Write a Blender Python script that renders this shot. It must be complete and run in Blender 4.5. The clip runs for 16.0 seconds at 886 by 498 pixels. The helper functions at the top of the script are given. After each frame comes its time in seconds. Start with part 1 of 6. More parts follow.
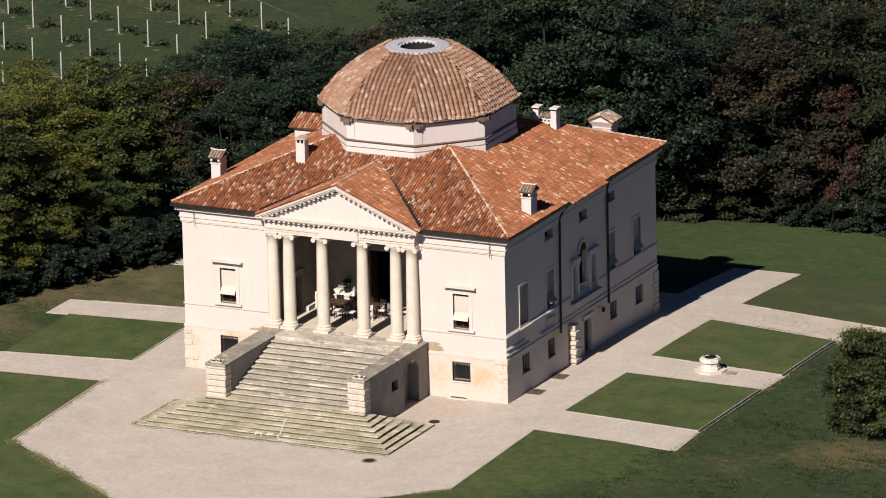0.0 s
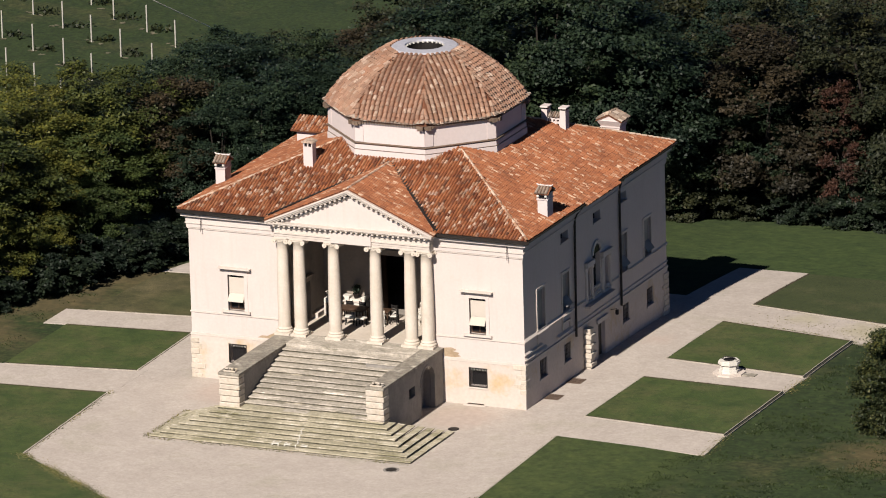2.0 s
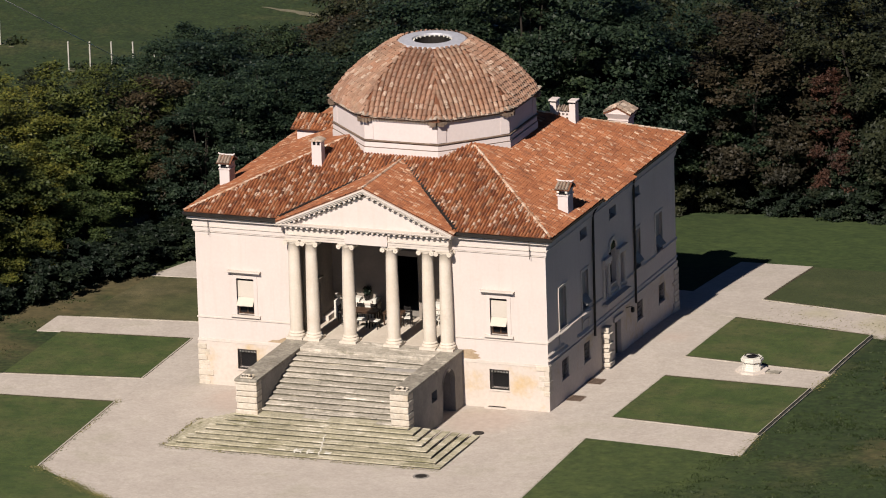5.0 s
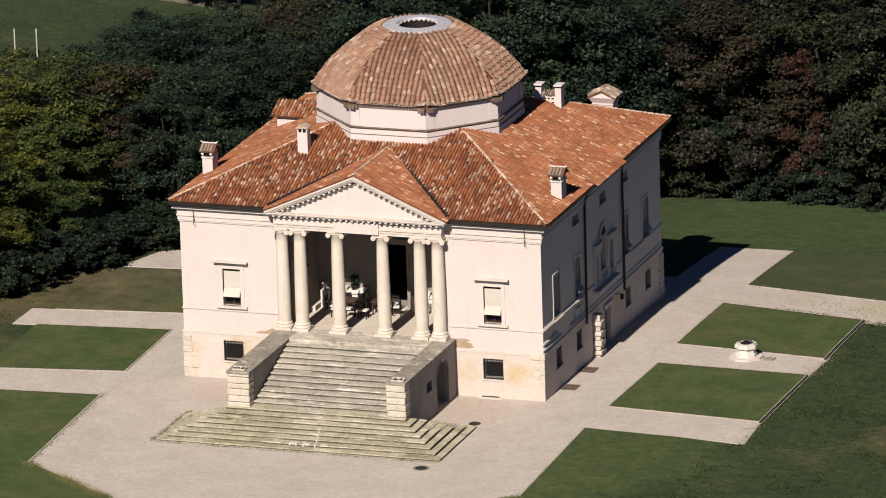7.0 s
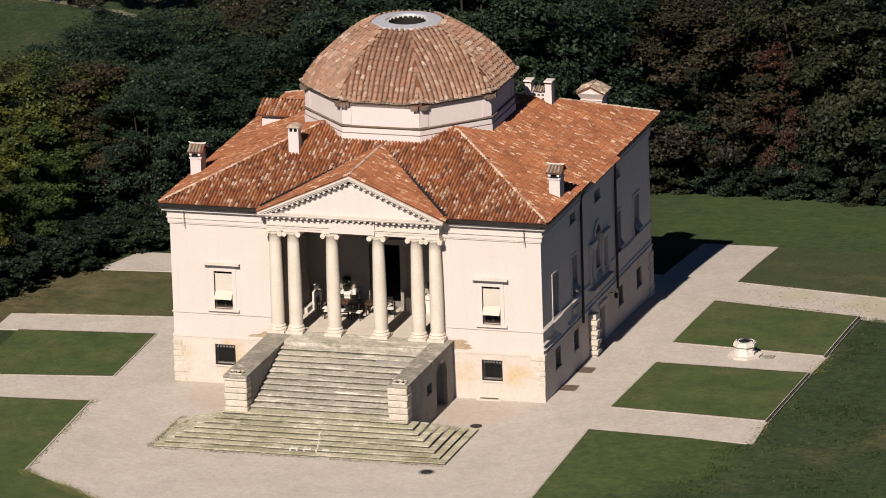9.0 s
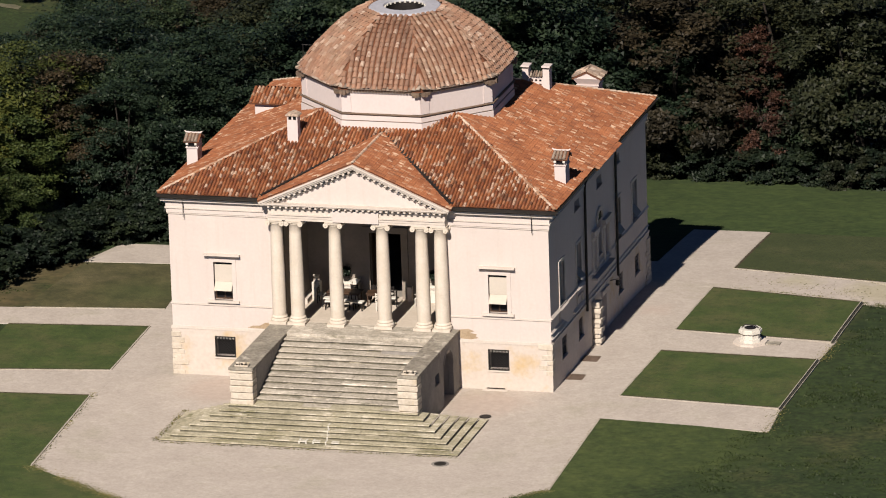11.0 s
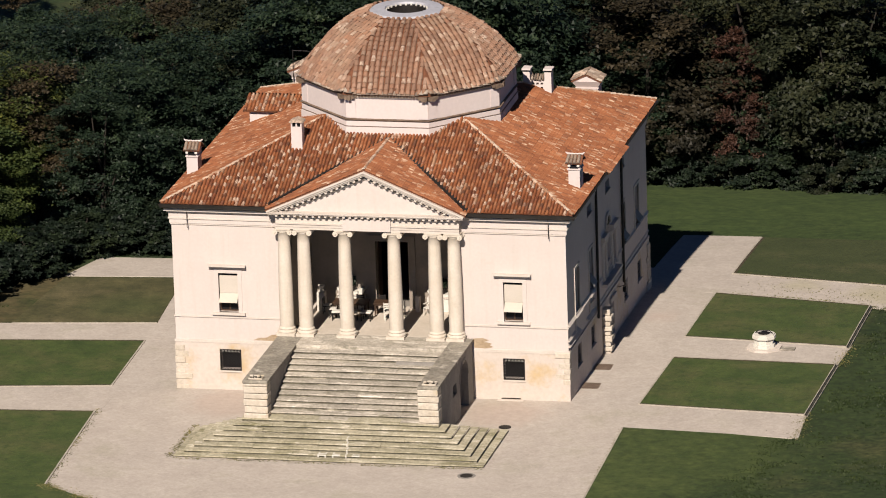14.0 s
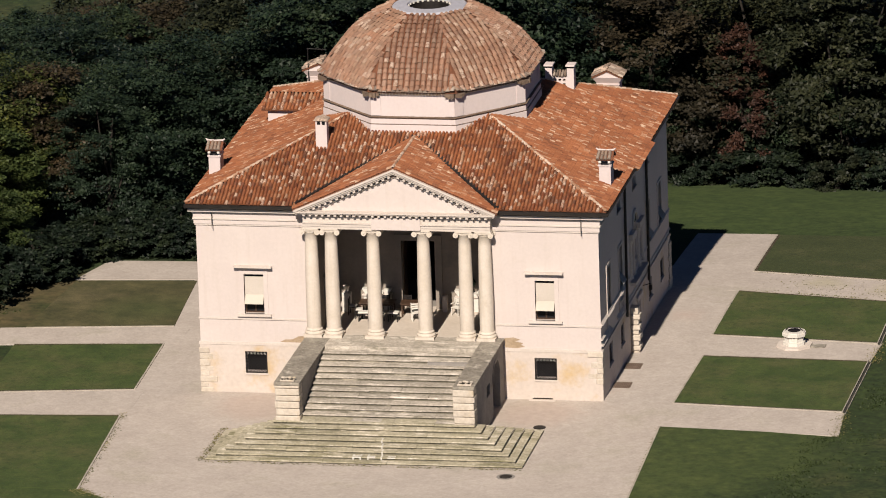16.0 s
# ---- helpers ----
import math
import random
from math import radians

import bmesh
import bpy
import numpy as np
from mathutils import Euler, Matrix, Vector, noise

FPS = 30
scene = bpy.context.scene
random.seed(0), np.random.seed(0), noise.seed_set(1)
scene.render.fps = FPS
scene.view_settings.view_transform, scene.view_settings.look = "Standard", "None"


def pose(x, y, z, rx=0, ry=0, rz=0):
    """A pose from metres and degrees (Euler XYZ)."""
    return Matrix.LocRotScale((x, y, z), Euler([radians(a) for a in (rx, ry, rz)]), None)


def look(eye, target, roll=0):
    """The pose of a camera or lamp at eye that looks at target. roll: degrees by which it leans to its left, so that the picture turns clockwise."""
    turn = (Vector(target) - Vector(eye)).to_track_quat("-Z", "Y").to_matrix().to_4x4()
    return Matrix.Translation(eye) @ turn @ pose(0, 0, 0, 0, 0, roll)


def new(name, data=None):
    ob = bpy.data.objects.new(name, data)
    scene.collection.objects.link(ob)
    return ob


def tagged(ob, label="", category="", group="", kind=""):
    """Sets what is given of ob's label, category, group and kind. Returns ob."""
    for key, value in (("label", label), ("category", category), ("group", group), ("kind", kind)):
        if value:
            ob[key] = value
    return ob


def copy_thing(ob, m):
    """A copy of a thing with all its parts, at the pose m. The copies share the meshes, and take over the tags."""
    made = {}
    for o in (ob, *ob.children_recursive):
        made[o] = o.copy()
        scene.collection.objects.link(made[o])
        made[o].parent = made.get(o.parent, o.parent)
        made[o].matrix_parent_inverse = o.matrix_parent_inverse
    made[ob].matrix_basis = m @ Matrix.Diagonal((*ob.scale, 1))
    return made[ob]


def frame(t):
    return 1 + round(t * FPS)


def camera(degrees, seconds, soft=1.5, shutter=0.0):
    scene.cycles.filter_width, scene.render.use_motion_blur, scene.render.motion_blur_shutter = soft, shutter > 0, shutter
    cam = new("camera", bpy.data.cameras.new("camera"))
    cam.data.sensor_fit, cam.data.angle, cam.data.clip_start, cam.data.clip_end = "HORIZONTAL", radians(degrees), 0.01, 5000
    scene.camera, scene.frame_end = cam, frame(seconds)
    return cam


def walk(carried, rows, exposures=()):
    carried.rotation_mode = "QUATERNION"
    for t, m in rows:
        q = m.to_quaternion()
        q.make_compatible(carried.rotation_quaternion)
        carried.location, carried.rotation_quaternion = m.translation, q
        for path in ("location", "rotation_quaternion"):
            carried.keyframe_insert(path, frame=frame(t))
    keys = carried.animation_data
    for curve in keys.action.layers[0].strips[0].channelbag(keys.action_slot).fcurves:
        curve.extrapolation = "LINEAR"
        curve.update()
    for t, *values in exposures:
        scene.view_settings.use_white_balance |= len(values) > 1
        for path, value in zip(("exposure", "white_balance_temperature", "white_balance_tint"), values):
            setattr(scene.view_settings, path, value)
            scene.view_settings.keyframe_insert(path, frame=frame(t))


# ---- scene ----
cam = camera(6.0, 16.0, soft=1.05)
PATH = [
    (0, (217.129, -436.131, 147.745), (2.045, 9.399, 6.268), -1.358),
    (0.5, (212.317, -435.669, 147.244), (1.892, 9.358, 6.438), -1.414),
    (1, (207.675, -435.259, 146.677), (1.748, 9.339, 6.654), -1.439),
    (1.5, (203.172, -434.521, 146.054), (1.652, 9.271, 6.633), -1.518),
    (2, (198.771, -433.797, 145.557), (1.511, 9.155, 6.514), -1.618),
    (2.5, (194.451, -433.470, 145.126), (1.401, 9.089, 6.507), -1.646),
    (3, (190.155, -433.065, 144.633), (1.351, 9.060, 6.527), -1.710),
    (3.5, (185.807, -432.371, 144.219), (1.274, 9.047, 6.629), -1.763),
    (6, (164.269, -429.455, 142.330), (1.161, 8.800, 6.172), -1.848),
    (6.5, (160.022, -428.982, 141.929), (1.478, 8.848, 5.992), -1.839),
    (7, (155.750, -428.489, 141.627), (1.730, 8.868, 5.817), -1.829),
    (7.5, (151.535, -427.985, 141.215), (1.910, 8.902, 5.781), -1.855),
    (8, (147.507, -427.426, 140.909), (2.036, 8.936, 5.810), -1.838),
    (8.5, (143.469, -426.775, 140.633), (2.074, 8.940, 5.843), -1.844),
    (9, (139.223, -426.159, 140.301), (2.182, 8.945, 5.809), -1.867),
    (11.5, (119.524, -423.303, 138.348), (2.240, 8.693, 5.255), -1.926),
    (12, (115.577, -422.483, 137.825), (2.250, 8.730, 5.430), -1.950),
    (12.5, (111.879, -421.861, 137.452), (2.224, 8.743, 5.555), -1.908),
    (13, (108.060, -421.088, 136.882), (2.165, 8.745, 5.673), -1.928),
    (13.5, (104.155, -420.273, 136.042), (2.083, 8.716, 5.704), -1.927),
    (14, (100.071, -419.679, 135.188), (1.978, 8.661, 5.669), -1.888),
    (14.5, (96.218, -418.995, 134.376), (1.608, 8.526, 5.554), -1.876),
    (15, (92.552, -418.253, 133.630), (1.201, 8.426, 5.555), -1.909),
    (15.5, (88.975, -417.699, 132.951), (0.918, 8.366, 5.584), -1.922),
    (16, (85.317, -416.837, 132.419), (0.681, 8.340, 5.683), -1.931),
]
EXPOSURE = 0.665
walk(cam, [(t, look(eye, target, roll)) for t, eye, target, roll in PATH], [(0, EXPOSURE + 0.09, 6480, 10), (7, EXPOSURE - 0.01, 6560, 10), (14, EXPOSURE - 0.01, 6720, 10), (16, EXPOSURE - 0.09, 6770, 11)])

# ---- world and sun ----
world = bpy.data.worlds.new("world")
scene.world = world
world.use_nodes = True
wn = world.node_tree
sky = wn.nodes.new("ShaderNodeTexSky")
sky.sky_type = 'NISHITA'
sky.sun_disc = False
sky.air_density, sky.dust_density, sky.ozone_density = 0.22, 0.0, 6.0
SUN_EL, SUN_AZ = 39.5, 180.7       # degrees; azimuth clockwise from +y, so the sun stands before the south front
sky.sun_elevation = radians(SUN_EL)
sky.sun_rotation = radians(SUN_AZ)
bg = wn.nodes["Background"]
bg.inputs["Strength"].default_value = 0.055
wn.links.new(sky.outputs["Color"], bg.inputs["Color"])
sun_data = bpy.data.lights.new("sun", "SUN")
sun_data.energy = 4.9
sun_data.angle = radians(0.53)
sun_data.color = (0.985, 0.892, 0.80)
sun_ob = new("sun", sun_data)
ce, sa, ca = math.cos(radians(SUN_EL)), math.sin(radians(SUN_AZ)), math.cos(radians(SUN_AZ))
sun_dir = Vector((sa * ce, ca * ce, math.sin(radians(SUN_EL))))
sun_ob.matrix_world = look(sun_dir * 300, (0, 0, 0))

# ---- materials ----


def ramp(nt, fac, stops):
    r = nt.nodes.new("ShaderNodeValToRGB")
    while len(r.color_ramp.elements) < len(stops):
        r.color_ramp.elements.new(0.5)
    for e, (p, c) in zip(r.color_ramp.elements, stops):
        e.position, e.color = p, (*c, 1)
    nt.links.new(fac, r.inputs[0])
    return r.outputs[0]


def mixc(nt, a, b, fac, mode="MIX"):
    m = nt.nodes.new("ShaderNodeMix")
    m.data_type, m.blend_type = "RGBA", mode
    for sock, v in ((m.inputs[6], a), (m.inputs[7], b)):
        if isinstance(v, tuple):
            sock.default_value = (*v, 1)
        else:
            nt.links.new(v, sock)
    if isinstance(fac, (int, float)):
        m.inputs[0].default_value = fac
    else:
        nt.links.new(fac, m.inputs[0])
    return m.outputs[2]


def noise_tex(nt, scale, detail=4, rough=0.55, stretch=(1, 1, 1), coord="Object"):
    tc = nt.nodes.new("ShaderNodeTexCoord")
    mp = nt.nodes.new("ShaderNodeMapping")
    mp.inputs["Scale"].default_value = stretch
    nt.links.new(tc.outputs[coord], mp.inputs[0])
    n = nt.nodes.new("ShaderNodeTexNoise")
    n.inputs["Scale"].default_value, n.inputs["Detail"].default_value, n.inputs["Roughness"].default_value = scale, detail, rough
    nt.links.new(mp.outputs[0], n.inputs["Vector"])
    return n.outputs["Fac"]


def material(name, rough=0.8, metal=0.0, spec=0.3):
    m = bpy.data.materials.new(name)
    m.use_nodes = True
    b = m.node_tree.nodes["Principled BSDF"]
    b.inputs["Roughness"].default_value, b.inputs["Metallic"].default_value = rough, metal
    b.inputs["Specular IOR Level"].default_value = spec
    return m, m.node_tree, b


def bump(nt, b, height, strength=0.3, dist=0.02):
    bp = nt.nodes.new("ShaderNodeBump")
    bp.inputs["Strength"].default_value, bp.inputs["Distance"].default_value = strength, dist
    nt.links.new(height, bp.inputs["Height"])
    nt.links.new(bp.outputs[0], b.inputs["Normal"])


def surface(name, c0, c1, scale, rough=0.85, fine=8.0, fine_amt=0.25, c2=None, c2_scale=0.3, c2_pos=(0.55, 0.7), bump_s=0.3, bump_d=0.02, metal=0.0, spec=0.3, stretch=(1, 1, 1), streak=None, worn=None):
    """Two colours mixed by a broad noise, a fine grain over it, and patches of a third colour."""
    m, nt, b = material(name, rough, metal, spec)
    col = ramp(nt, noise_tex(nt, scale, 5, 0.6, stretch), [(0.3, c0), (0.7, c1)])
    if c2:
        f = ramp(nt, noise_tex(nt, c2_scale, 5, 0.65, stretch), [(c2_pos[0], (0, 0, 0)), (c2_pos[1], (1, 1, 1))])
        col = mixc(nt, col, c2, f)
    if worn:
        f = ramp(nt, noise_tex(nt, 2.1, 6, 0.7, stretch), [(0.54, (0, 0, 0)), (0.66, (0.9, 0.9, 0.9))])
        col = mixc(nt, col, worn, f)
    if streak:
        f = ramp(nt, noise_tex(nt, 1.0, 4, 0.6, (3.0, 3.0, 0.22)), [(0.52, (0, 0, 0)), (0.75, (1, 1, 1))])
        col = mixc(nt, col, streak, f)
    fine_f = noise_tex(nt, fine, 4, 0.6)
    g = ramp(nt, fine_f, [(0.25, (1 - fine_amt,) * 3), (0.75, (1.0,) * 3)])
    col = mixc(nt, col, g, 1.0, "MULTIPLY")
    nt.links.new(col, b.inputs["Base Color"])
    if bump_s:
        bump(nt, b, fine_f, bump_s, bump_d)
    return m


def tile_material(name, cols, island=True, moss=None, spot=3.6, bleach=(0.60, 0.45, 0.345), pale=(1.15, 1.22), lace=8.0):
    """Fired clay tiles: each one of its own colour, weathered in patches."""
    m, nt, b = material(name, 0.85, 0, 0.2)
    if island:
        src = nt.nodes.new("ShaderNodeNewGeometry").outputs["Random Per Island"]
    else:
        src = nt.nodes.new("ShaderNodeObjectInfo").outputs["Random"]
    n = len(cols)
    col = ramp(nt, src, [(i / n, c) for i, c in enumerate(cols)])
    col.node.color_ramp.interpolation = 'CONSTANT'
    patch = ramp(nt, noise_tex(nt, 0.55, 5, 0.65), [(0.32, (0.70, 0.67, 0.66)), (0.66, (1.06, 1.05, 1.02))])
    col = mixc(nt, col, patch, 1.0, "MULTIPLY")
    second = nt.nodes.new("ShaderNodeTexWhiteNoise")
    second.noise_dimensions = "1D"
    widen = nt.nodes.new("ShaderNodeMath")
    widen.operation = "MULTIPLY"
    widen.inputs[1].default_value = 613.7
    nt.links.new(src, widen.inputs[0])
    nt.links.new(widen.outputs[0], second.inputs["W"])
    drift = nt.nodes.new("ShaderNodeMath")
    drift.operation = "MULTIPLY_ADD"
    drift.inputs[1].default_value = 0.62
    nt.links.new(noise_tex(nt, 0.42, 4, 0.6), drift.inputs[0])
    nt.links.new(second.outputs["Value"], drift.inputs[2])
    scaled = nt.nodes.new("ShaderNodeMapRange")
    scaled.inputs["From Min"].default_value, scaled.inputs["From Max"].default_value = pale
    nt.links.new(drift.outputs[0], scaled.inputs["Value"])
    lichen = ramp(nt, noise_tex(nt, lace, 3, 0.6), [(0.38, (0.1, 0.1, 0.1)), (0.60, (0.90, 0.90, 0.90))])
    both = mixc(nt, (0.0, 0.0, 0.0), lichen, scaled.outputs[0])
    col = mixc(nt, col, bleach, both)
    if moss:
        f = ramp(nt, noise_tex(nt, 0.8, 6, 0.7), [(0.5, (0, 0, 0)), (0.75, (0.8, 0.8, 0.8))])
        col = mixc(nt, col, moss, f)
    fleck = ramp(nt, noise_tex(nt, spot, 2, 0.5), [(0.68, (0, 0, 0)), (0.74, (0.75, 0.75, 0.75))])
    col = mixc(nt, col, (0.42, 0.30, 0.21), fleck)
    fine_f = noise_tex(nt, 9.0, 4, 0.6)
    col = mixc(nt, col, ramp(nt, fine_f, [(0.25, (0.72,) * 3), (0.75, (1.0,) * 3)]), 1.0, "MULTIPLY")
    nt.links.new(col, b.inputs["Base Color"])
    bump(nt, b, fine_f, 0.4, 0.02)
    return m


def vary(m, lo, hi):
    """Makes each separate piece a little darker or lighter than its neighbours."""
    nt = m.node_tree
    sock = nt.nodes["Principled BSDF"].inputs["Base Color"]
    rnd = nt.nodes.new("ShaderNodeObjectInfo").outputs["Random"]
    nt.links.new(mixc(nt, sock.links[0].from_socket, ramp(nt, rnd, [(0, (lo,) * 3), (1, (hi,) * 3)]), 1.0, "MULTIPLY"), sock)
    return m


def leaf_material(name, dark, mid, light):
    m, nt, b = material(name, 0.6, 0, 0.25)
    rnd = nt.nodes.new("ShaderNodeNewGeometry").outputs["Random Per Island"]
    col = ramp(nt, rnd, [(0.0, dark), (0.55, mid), (1.0, light)])
    col = mixc(nt, col, ramp(nt, noise_tex(nt, 0.35, 4), [(0.32, (0.55, 0.62, 0.62)), (0.68, (1.30, 1.18, 0.95))]), 1.0, "MULTIPLY")
    ob_r = nt.nodes.new("ShaderNodeObjectInfo").outputs["Random"]
    col = mixc(nt, col, ramp(nt, ob_r, [(0.0, (0.58, 0.66, 0.70)), (0.5, (0.95, 0.97, 0.93)), (1.0, (1.22, 1.12, 0.88))]), 1.0, "MULTIPLY")
    nt.links.new(col, b.inputs["Base Color"])
    tr = nt.nodes.new("ShaderNodeBsdfTranslucent")
    nt.links.new(col, tr.inputs["Color"])
    mx = nt.nodes.new("ShaderNodeMixShader")
    mx.inputs[0].default_value = 0.10
    out = nt.nodes["Material Output"]
    nt.links.new(b.outputs[0], mx.inputs[1])
    nt.links.new(tr.outputs[0], mx.inputs[2])
    nt.links.new(mx.outputs[0], out.inputs["Surface"])
    return m


M = {}
M["plaster"] = surface("plaster", (0.491, 0.431, 0.401), (0.525, 0.465, 0.431), 0.5, 0.9, 6.0, 0.08, (0.45, 0.383, 0.323), 0.35, (0.62, 0.85), 0.15, 0.01, streak=(0.48, 0.42, 0.383))
M["plinth"] = surface("plinth_plaster", (0.480, 0.418, 0.365), (0.520, 0.458, 0.412), 0.6, 0.92, 5.0, 0.14, (0.46, 0.345, 0.205), 0.36, (0.53, 0.70), 0.25, 0.02)
M["drum"] = surface("drum_plaster", (0.517, 0.45, 0.431), (0.547, 0.48, 0.461), 0.6, 0.9, 6.0, 0.08, (0.54, 0.465, 0.413), 0.5, (0.62, 0.8), 0.15, 0.01)
M["trim"] = surface("trim_stone", (0.488, 0.431, 0.379), (0.547, 0.491, 0.443), 0.8, 0.85, 10.0, 0.13, (0.427, 0.375, 0.315), 0.9, (0.62, 0.80), 0.25, 0.015)
M["column"] = surface("column_stone", (0.495, 0.435, 0.36), (0.555, 0.499, 0.431), 1.2, 0.85, 9.0, 0.12, (0.42, 0.367, 0.3), 1.0, (0.58, 0.8), 0.2, 0.015, streak=(0.45, 0.398, 0.33))
M["quoin"] = vary(surface("quoin_stone", (0.475, 0.415, 0.340), (0.540, 0.485, 0.412), 1.5, 0.9, 6.0, 0.25, (0.43, 0.345, 0.225), 1.0, (0.57, 0.74), 0.6, 0.05), 0.95, 1.03)
M["step"] = vary(surface("step_stone", (0.36, 0.33, 0.282), (0.53, 0.48, 0.415), 1.1, 0.9, 6.0, 0.30, (0.25, 0.23, 0.18), 1.9, (0.54, 0.68), 0.6, 0.04, stretch=(0.4, 1, 1), worn=(0.59, 0.54, 0.475)), 0.86, 1.06)
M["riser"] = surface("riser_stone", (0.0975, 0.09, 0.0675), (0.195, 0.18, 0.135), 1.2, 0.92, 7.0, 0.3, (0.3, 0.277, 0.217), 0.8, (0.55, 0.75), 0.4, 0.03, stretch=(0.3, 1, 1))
M["step2"] = vary(surface("step_stone_lower", (0.345, 0.315, 0.235), (0.50, 0.455, 0.365), 1.1, 0.9, 6.0, 0.30, (0.22, 0.205, 0.125), 0.9, (0.52, 0.68), 0.6, 0.04, stretch=(0.4, 1, 1), worn=(0.54, 0.50, 0.415)), 0.88, 1.06)
M["coping"] = surface("coping_stone", (0.188, 0.169, 0.143), (0.315, 0.292, 0.247), 1.0, 0.92, 6.0, 0.3, (0.45, 0.42, 0.367), 1.4, (0.58, 0.68), 0.5, 0.03)
# dark brown for dirt and for the shadow lines on drum and eave
M["corbel"] = surface("dirt_and_shadow_brown", (0.12, 0.0863, 0.0638), (0.21, 0.15, 0.109), 3.0, 0.92, 9.0, 0.3)
# cheek plaster toned darker to hold the shade on the east face
M["cheek"] = surface("shade_grey_cheek_plaster", (0.185, 0.172, 0.158), (0.275, 0.255, 0.232), 0.8, 0.92, 6.0, 0.2, (0.13, 0.12, 0.108), 0.7, (0.55, 0.75), 0.3, 0.02)
M["gravel"] = surface("gravel", (0.39, 0.345, 0.304), (0.458, 0.409, 0.364), 0.45, 0.95, 7.0, 0.20, (0.345, 0.315, 0.255), 0.22, (0.54, 0.74), 0.6, 0.02)
M["lawn"] = surface("lawn_grass", (0.033, 0.056, 0.014), (0.062, 0.086, 0.024), 0.50, 0.95, 7.0, 0.34, (0.086, 0.087, 0.035), 0.22, (0.46, 0.72), 0.8, 0.05, worn=(0.036, 0.052, 0.015))
M["lawn_dull"] = surface("dull_lawn_grass", (0.034, 0.047, 0.015), (0.052, 0.064, 0.022), 0.40, 0.95, 6.0, 0.35, (0.072, 0.072, 0.031), 0.2, (0.52, 0.76), 0.8, 0.05, worn=(0.030, 0.041, 0.014))
M["lawn_dry"] = surface("dry_lawn_grass", (0.064, 0.063, 0.027), (0.088, 0.081, 0.037), 0.35, 0.95, 6.0, 0.35, (0.128, 0.108, 0.058), 0.2, (0.52, 0.75), 0.8, 0.05)
M["grass"] = surface("meadow_grass", (0.022, 0.040, 0.0115), (0.034, 0.054, 0.0155), 0.22, 0.95, 3.2, 0.48, (0.0675, 0.069, 0.0285), 0.10, (0.54, 0.74), 0.7, 0.04, worn=(0.0195, 0.0315, 0.009))


def patches(m, spots, wobble=7.0, scale=0.45, strength=0.6, soft=3.0):
    """Lays ragged patches of other colours over a ground: place, reach and colour of each."""
    nt = m.node_tree
    sock = nt.nodes["Principled BSDF"].inputs["Base Color"]
    col = sock.links[0].from_socket
    where = nt.nodes.new("ShaderNodeTexCoord").outputs["Object"]
    for spot, reach, tone in spots:
        dist = nt.nodes.new("ShaderNodeVectorMath")
        dist.operation = "DISTANCE"
        dist.inputs[1].default_value = (*spot, 0.0)
        nt.links.new(where, dist.inputs[0])
        ragged = nt.nodes.new("ShaderNodeMath")
        ragged.operation = "MULTIPLY_ADD"
        ragged.inputs[1].default_value = -wobble
        nt.links.new(noise_tex(nt, scale, 5, 0.65), ragged.inputs[0])
        nt.links.new(dist.outputs["Value"], ragged.inputs[2])
        span = nt.nodes.new("ShaderNodeMapRange")
        span.inputs["From Min"].default_value, span.inputs["From Max"].default_value = reach - wobble / 2, reach - wobble / 2 - soft
        span.inputs["To Max"].default_value = strength
        nt.links.new(ragged.outputs[0], span.inputs["Value"])
        col = mixc(nt, col, tone, span.outputs[0])
    nt.links.new(col, sock)


def mottle(m, scale, lo, hi, detail=8):
    """Lighter and darker blotches over a ground."""
    nt = m.node_tree
    sock = nt.nodes["Principled BSDF"].inputs["Base Color"]
    nt.links.new(mixc(nt, sock.links[0].from_socket, ramp(nt, noise_tex(nt, scale, detail, 0.72), [(0.34, lo), (0.66, hi)]), 1.0, "MULTIPLY"), sock)


def flecks(m, scale, tone, span, stretch):
    """Ragged worn spots of one tone."""
    nt = m.node_tree
    sock = nt.nodes["Principled BSDF"].inputs["Base Color"]
    f = ramp(nt, noise_tex(nt, scale, 8, 0.72, stretch), [(span[0], (0, 0, 0)), (span[1], (0.85, 0.85, 0.85))])
    nt.links.new(mixc(nt, sock.links[0].from_socket, tone, f), sock)


# mown grass beside the forecourt and behind the house; bare earth under the bush and the western trees
MOWN, CUT, EARTH, RED_PEBBLE = (0.056, 0.075, 0.022), (0.040, 0.064, 0.017), (0.095, 0.072, 0.038), (0.375, 0.305, 0.262)
patches(M["grass"], (((18.0, -8.5), 7.5, MOWN), ((13.0, -16.0), 7.5, MOWN), ((20.0, 46.0), 16.0, CUT), ((5.0, 46.0), 14.0, CUT), ((24.0, 44.0), 9.0, CUT)))
patches(M["grass"], (((33.6, -1.2), 4.4, EARTH), ((-27.0, 12.5), 6.0, EARTH), ((-24.5, 19.0), 5.0, EARTH), ((-30.0, 5.0), 5.0, EARTH), ((-26.0, 4.0), 3.4, EARTH)), strength=0.8)
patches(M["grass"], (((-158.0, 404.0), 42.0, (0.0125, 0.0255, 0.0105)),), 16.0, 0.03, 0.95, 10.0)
patches(M["lawn_dry"], (((-17.0, 14.5), 3.4, (0.050, 0.066, 0.022)),), 4.0)
mottle(M["lawn_dry"], 0.7, (0.66, 0.70, 0.66), (1.18, 1.15, 1.1))
mottle(M["step"], 5.5, (0.66, 0.66, 0.64), (1.16, 1.15, 1.13))
mottle(M["step2"], 5.5, (0.68, 0.69, 0.62), (1.16, 1.15, 1.10))
flecks(M["step"], 1.5, (0.64, 0.585, 0.51), (0.56, 0.63), (0.35, 1, 1))
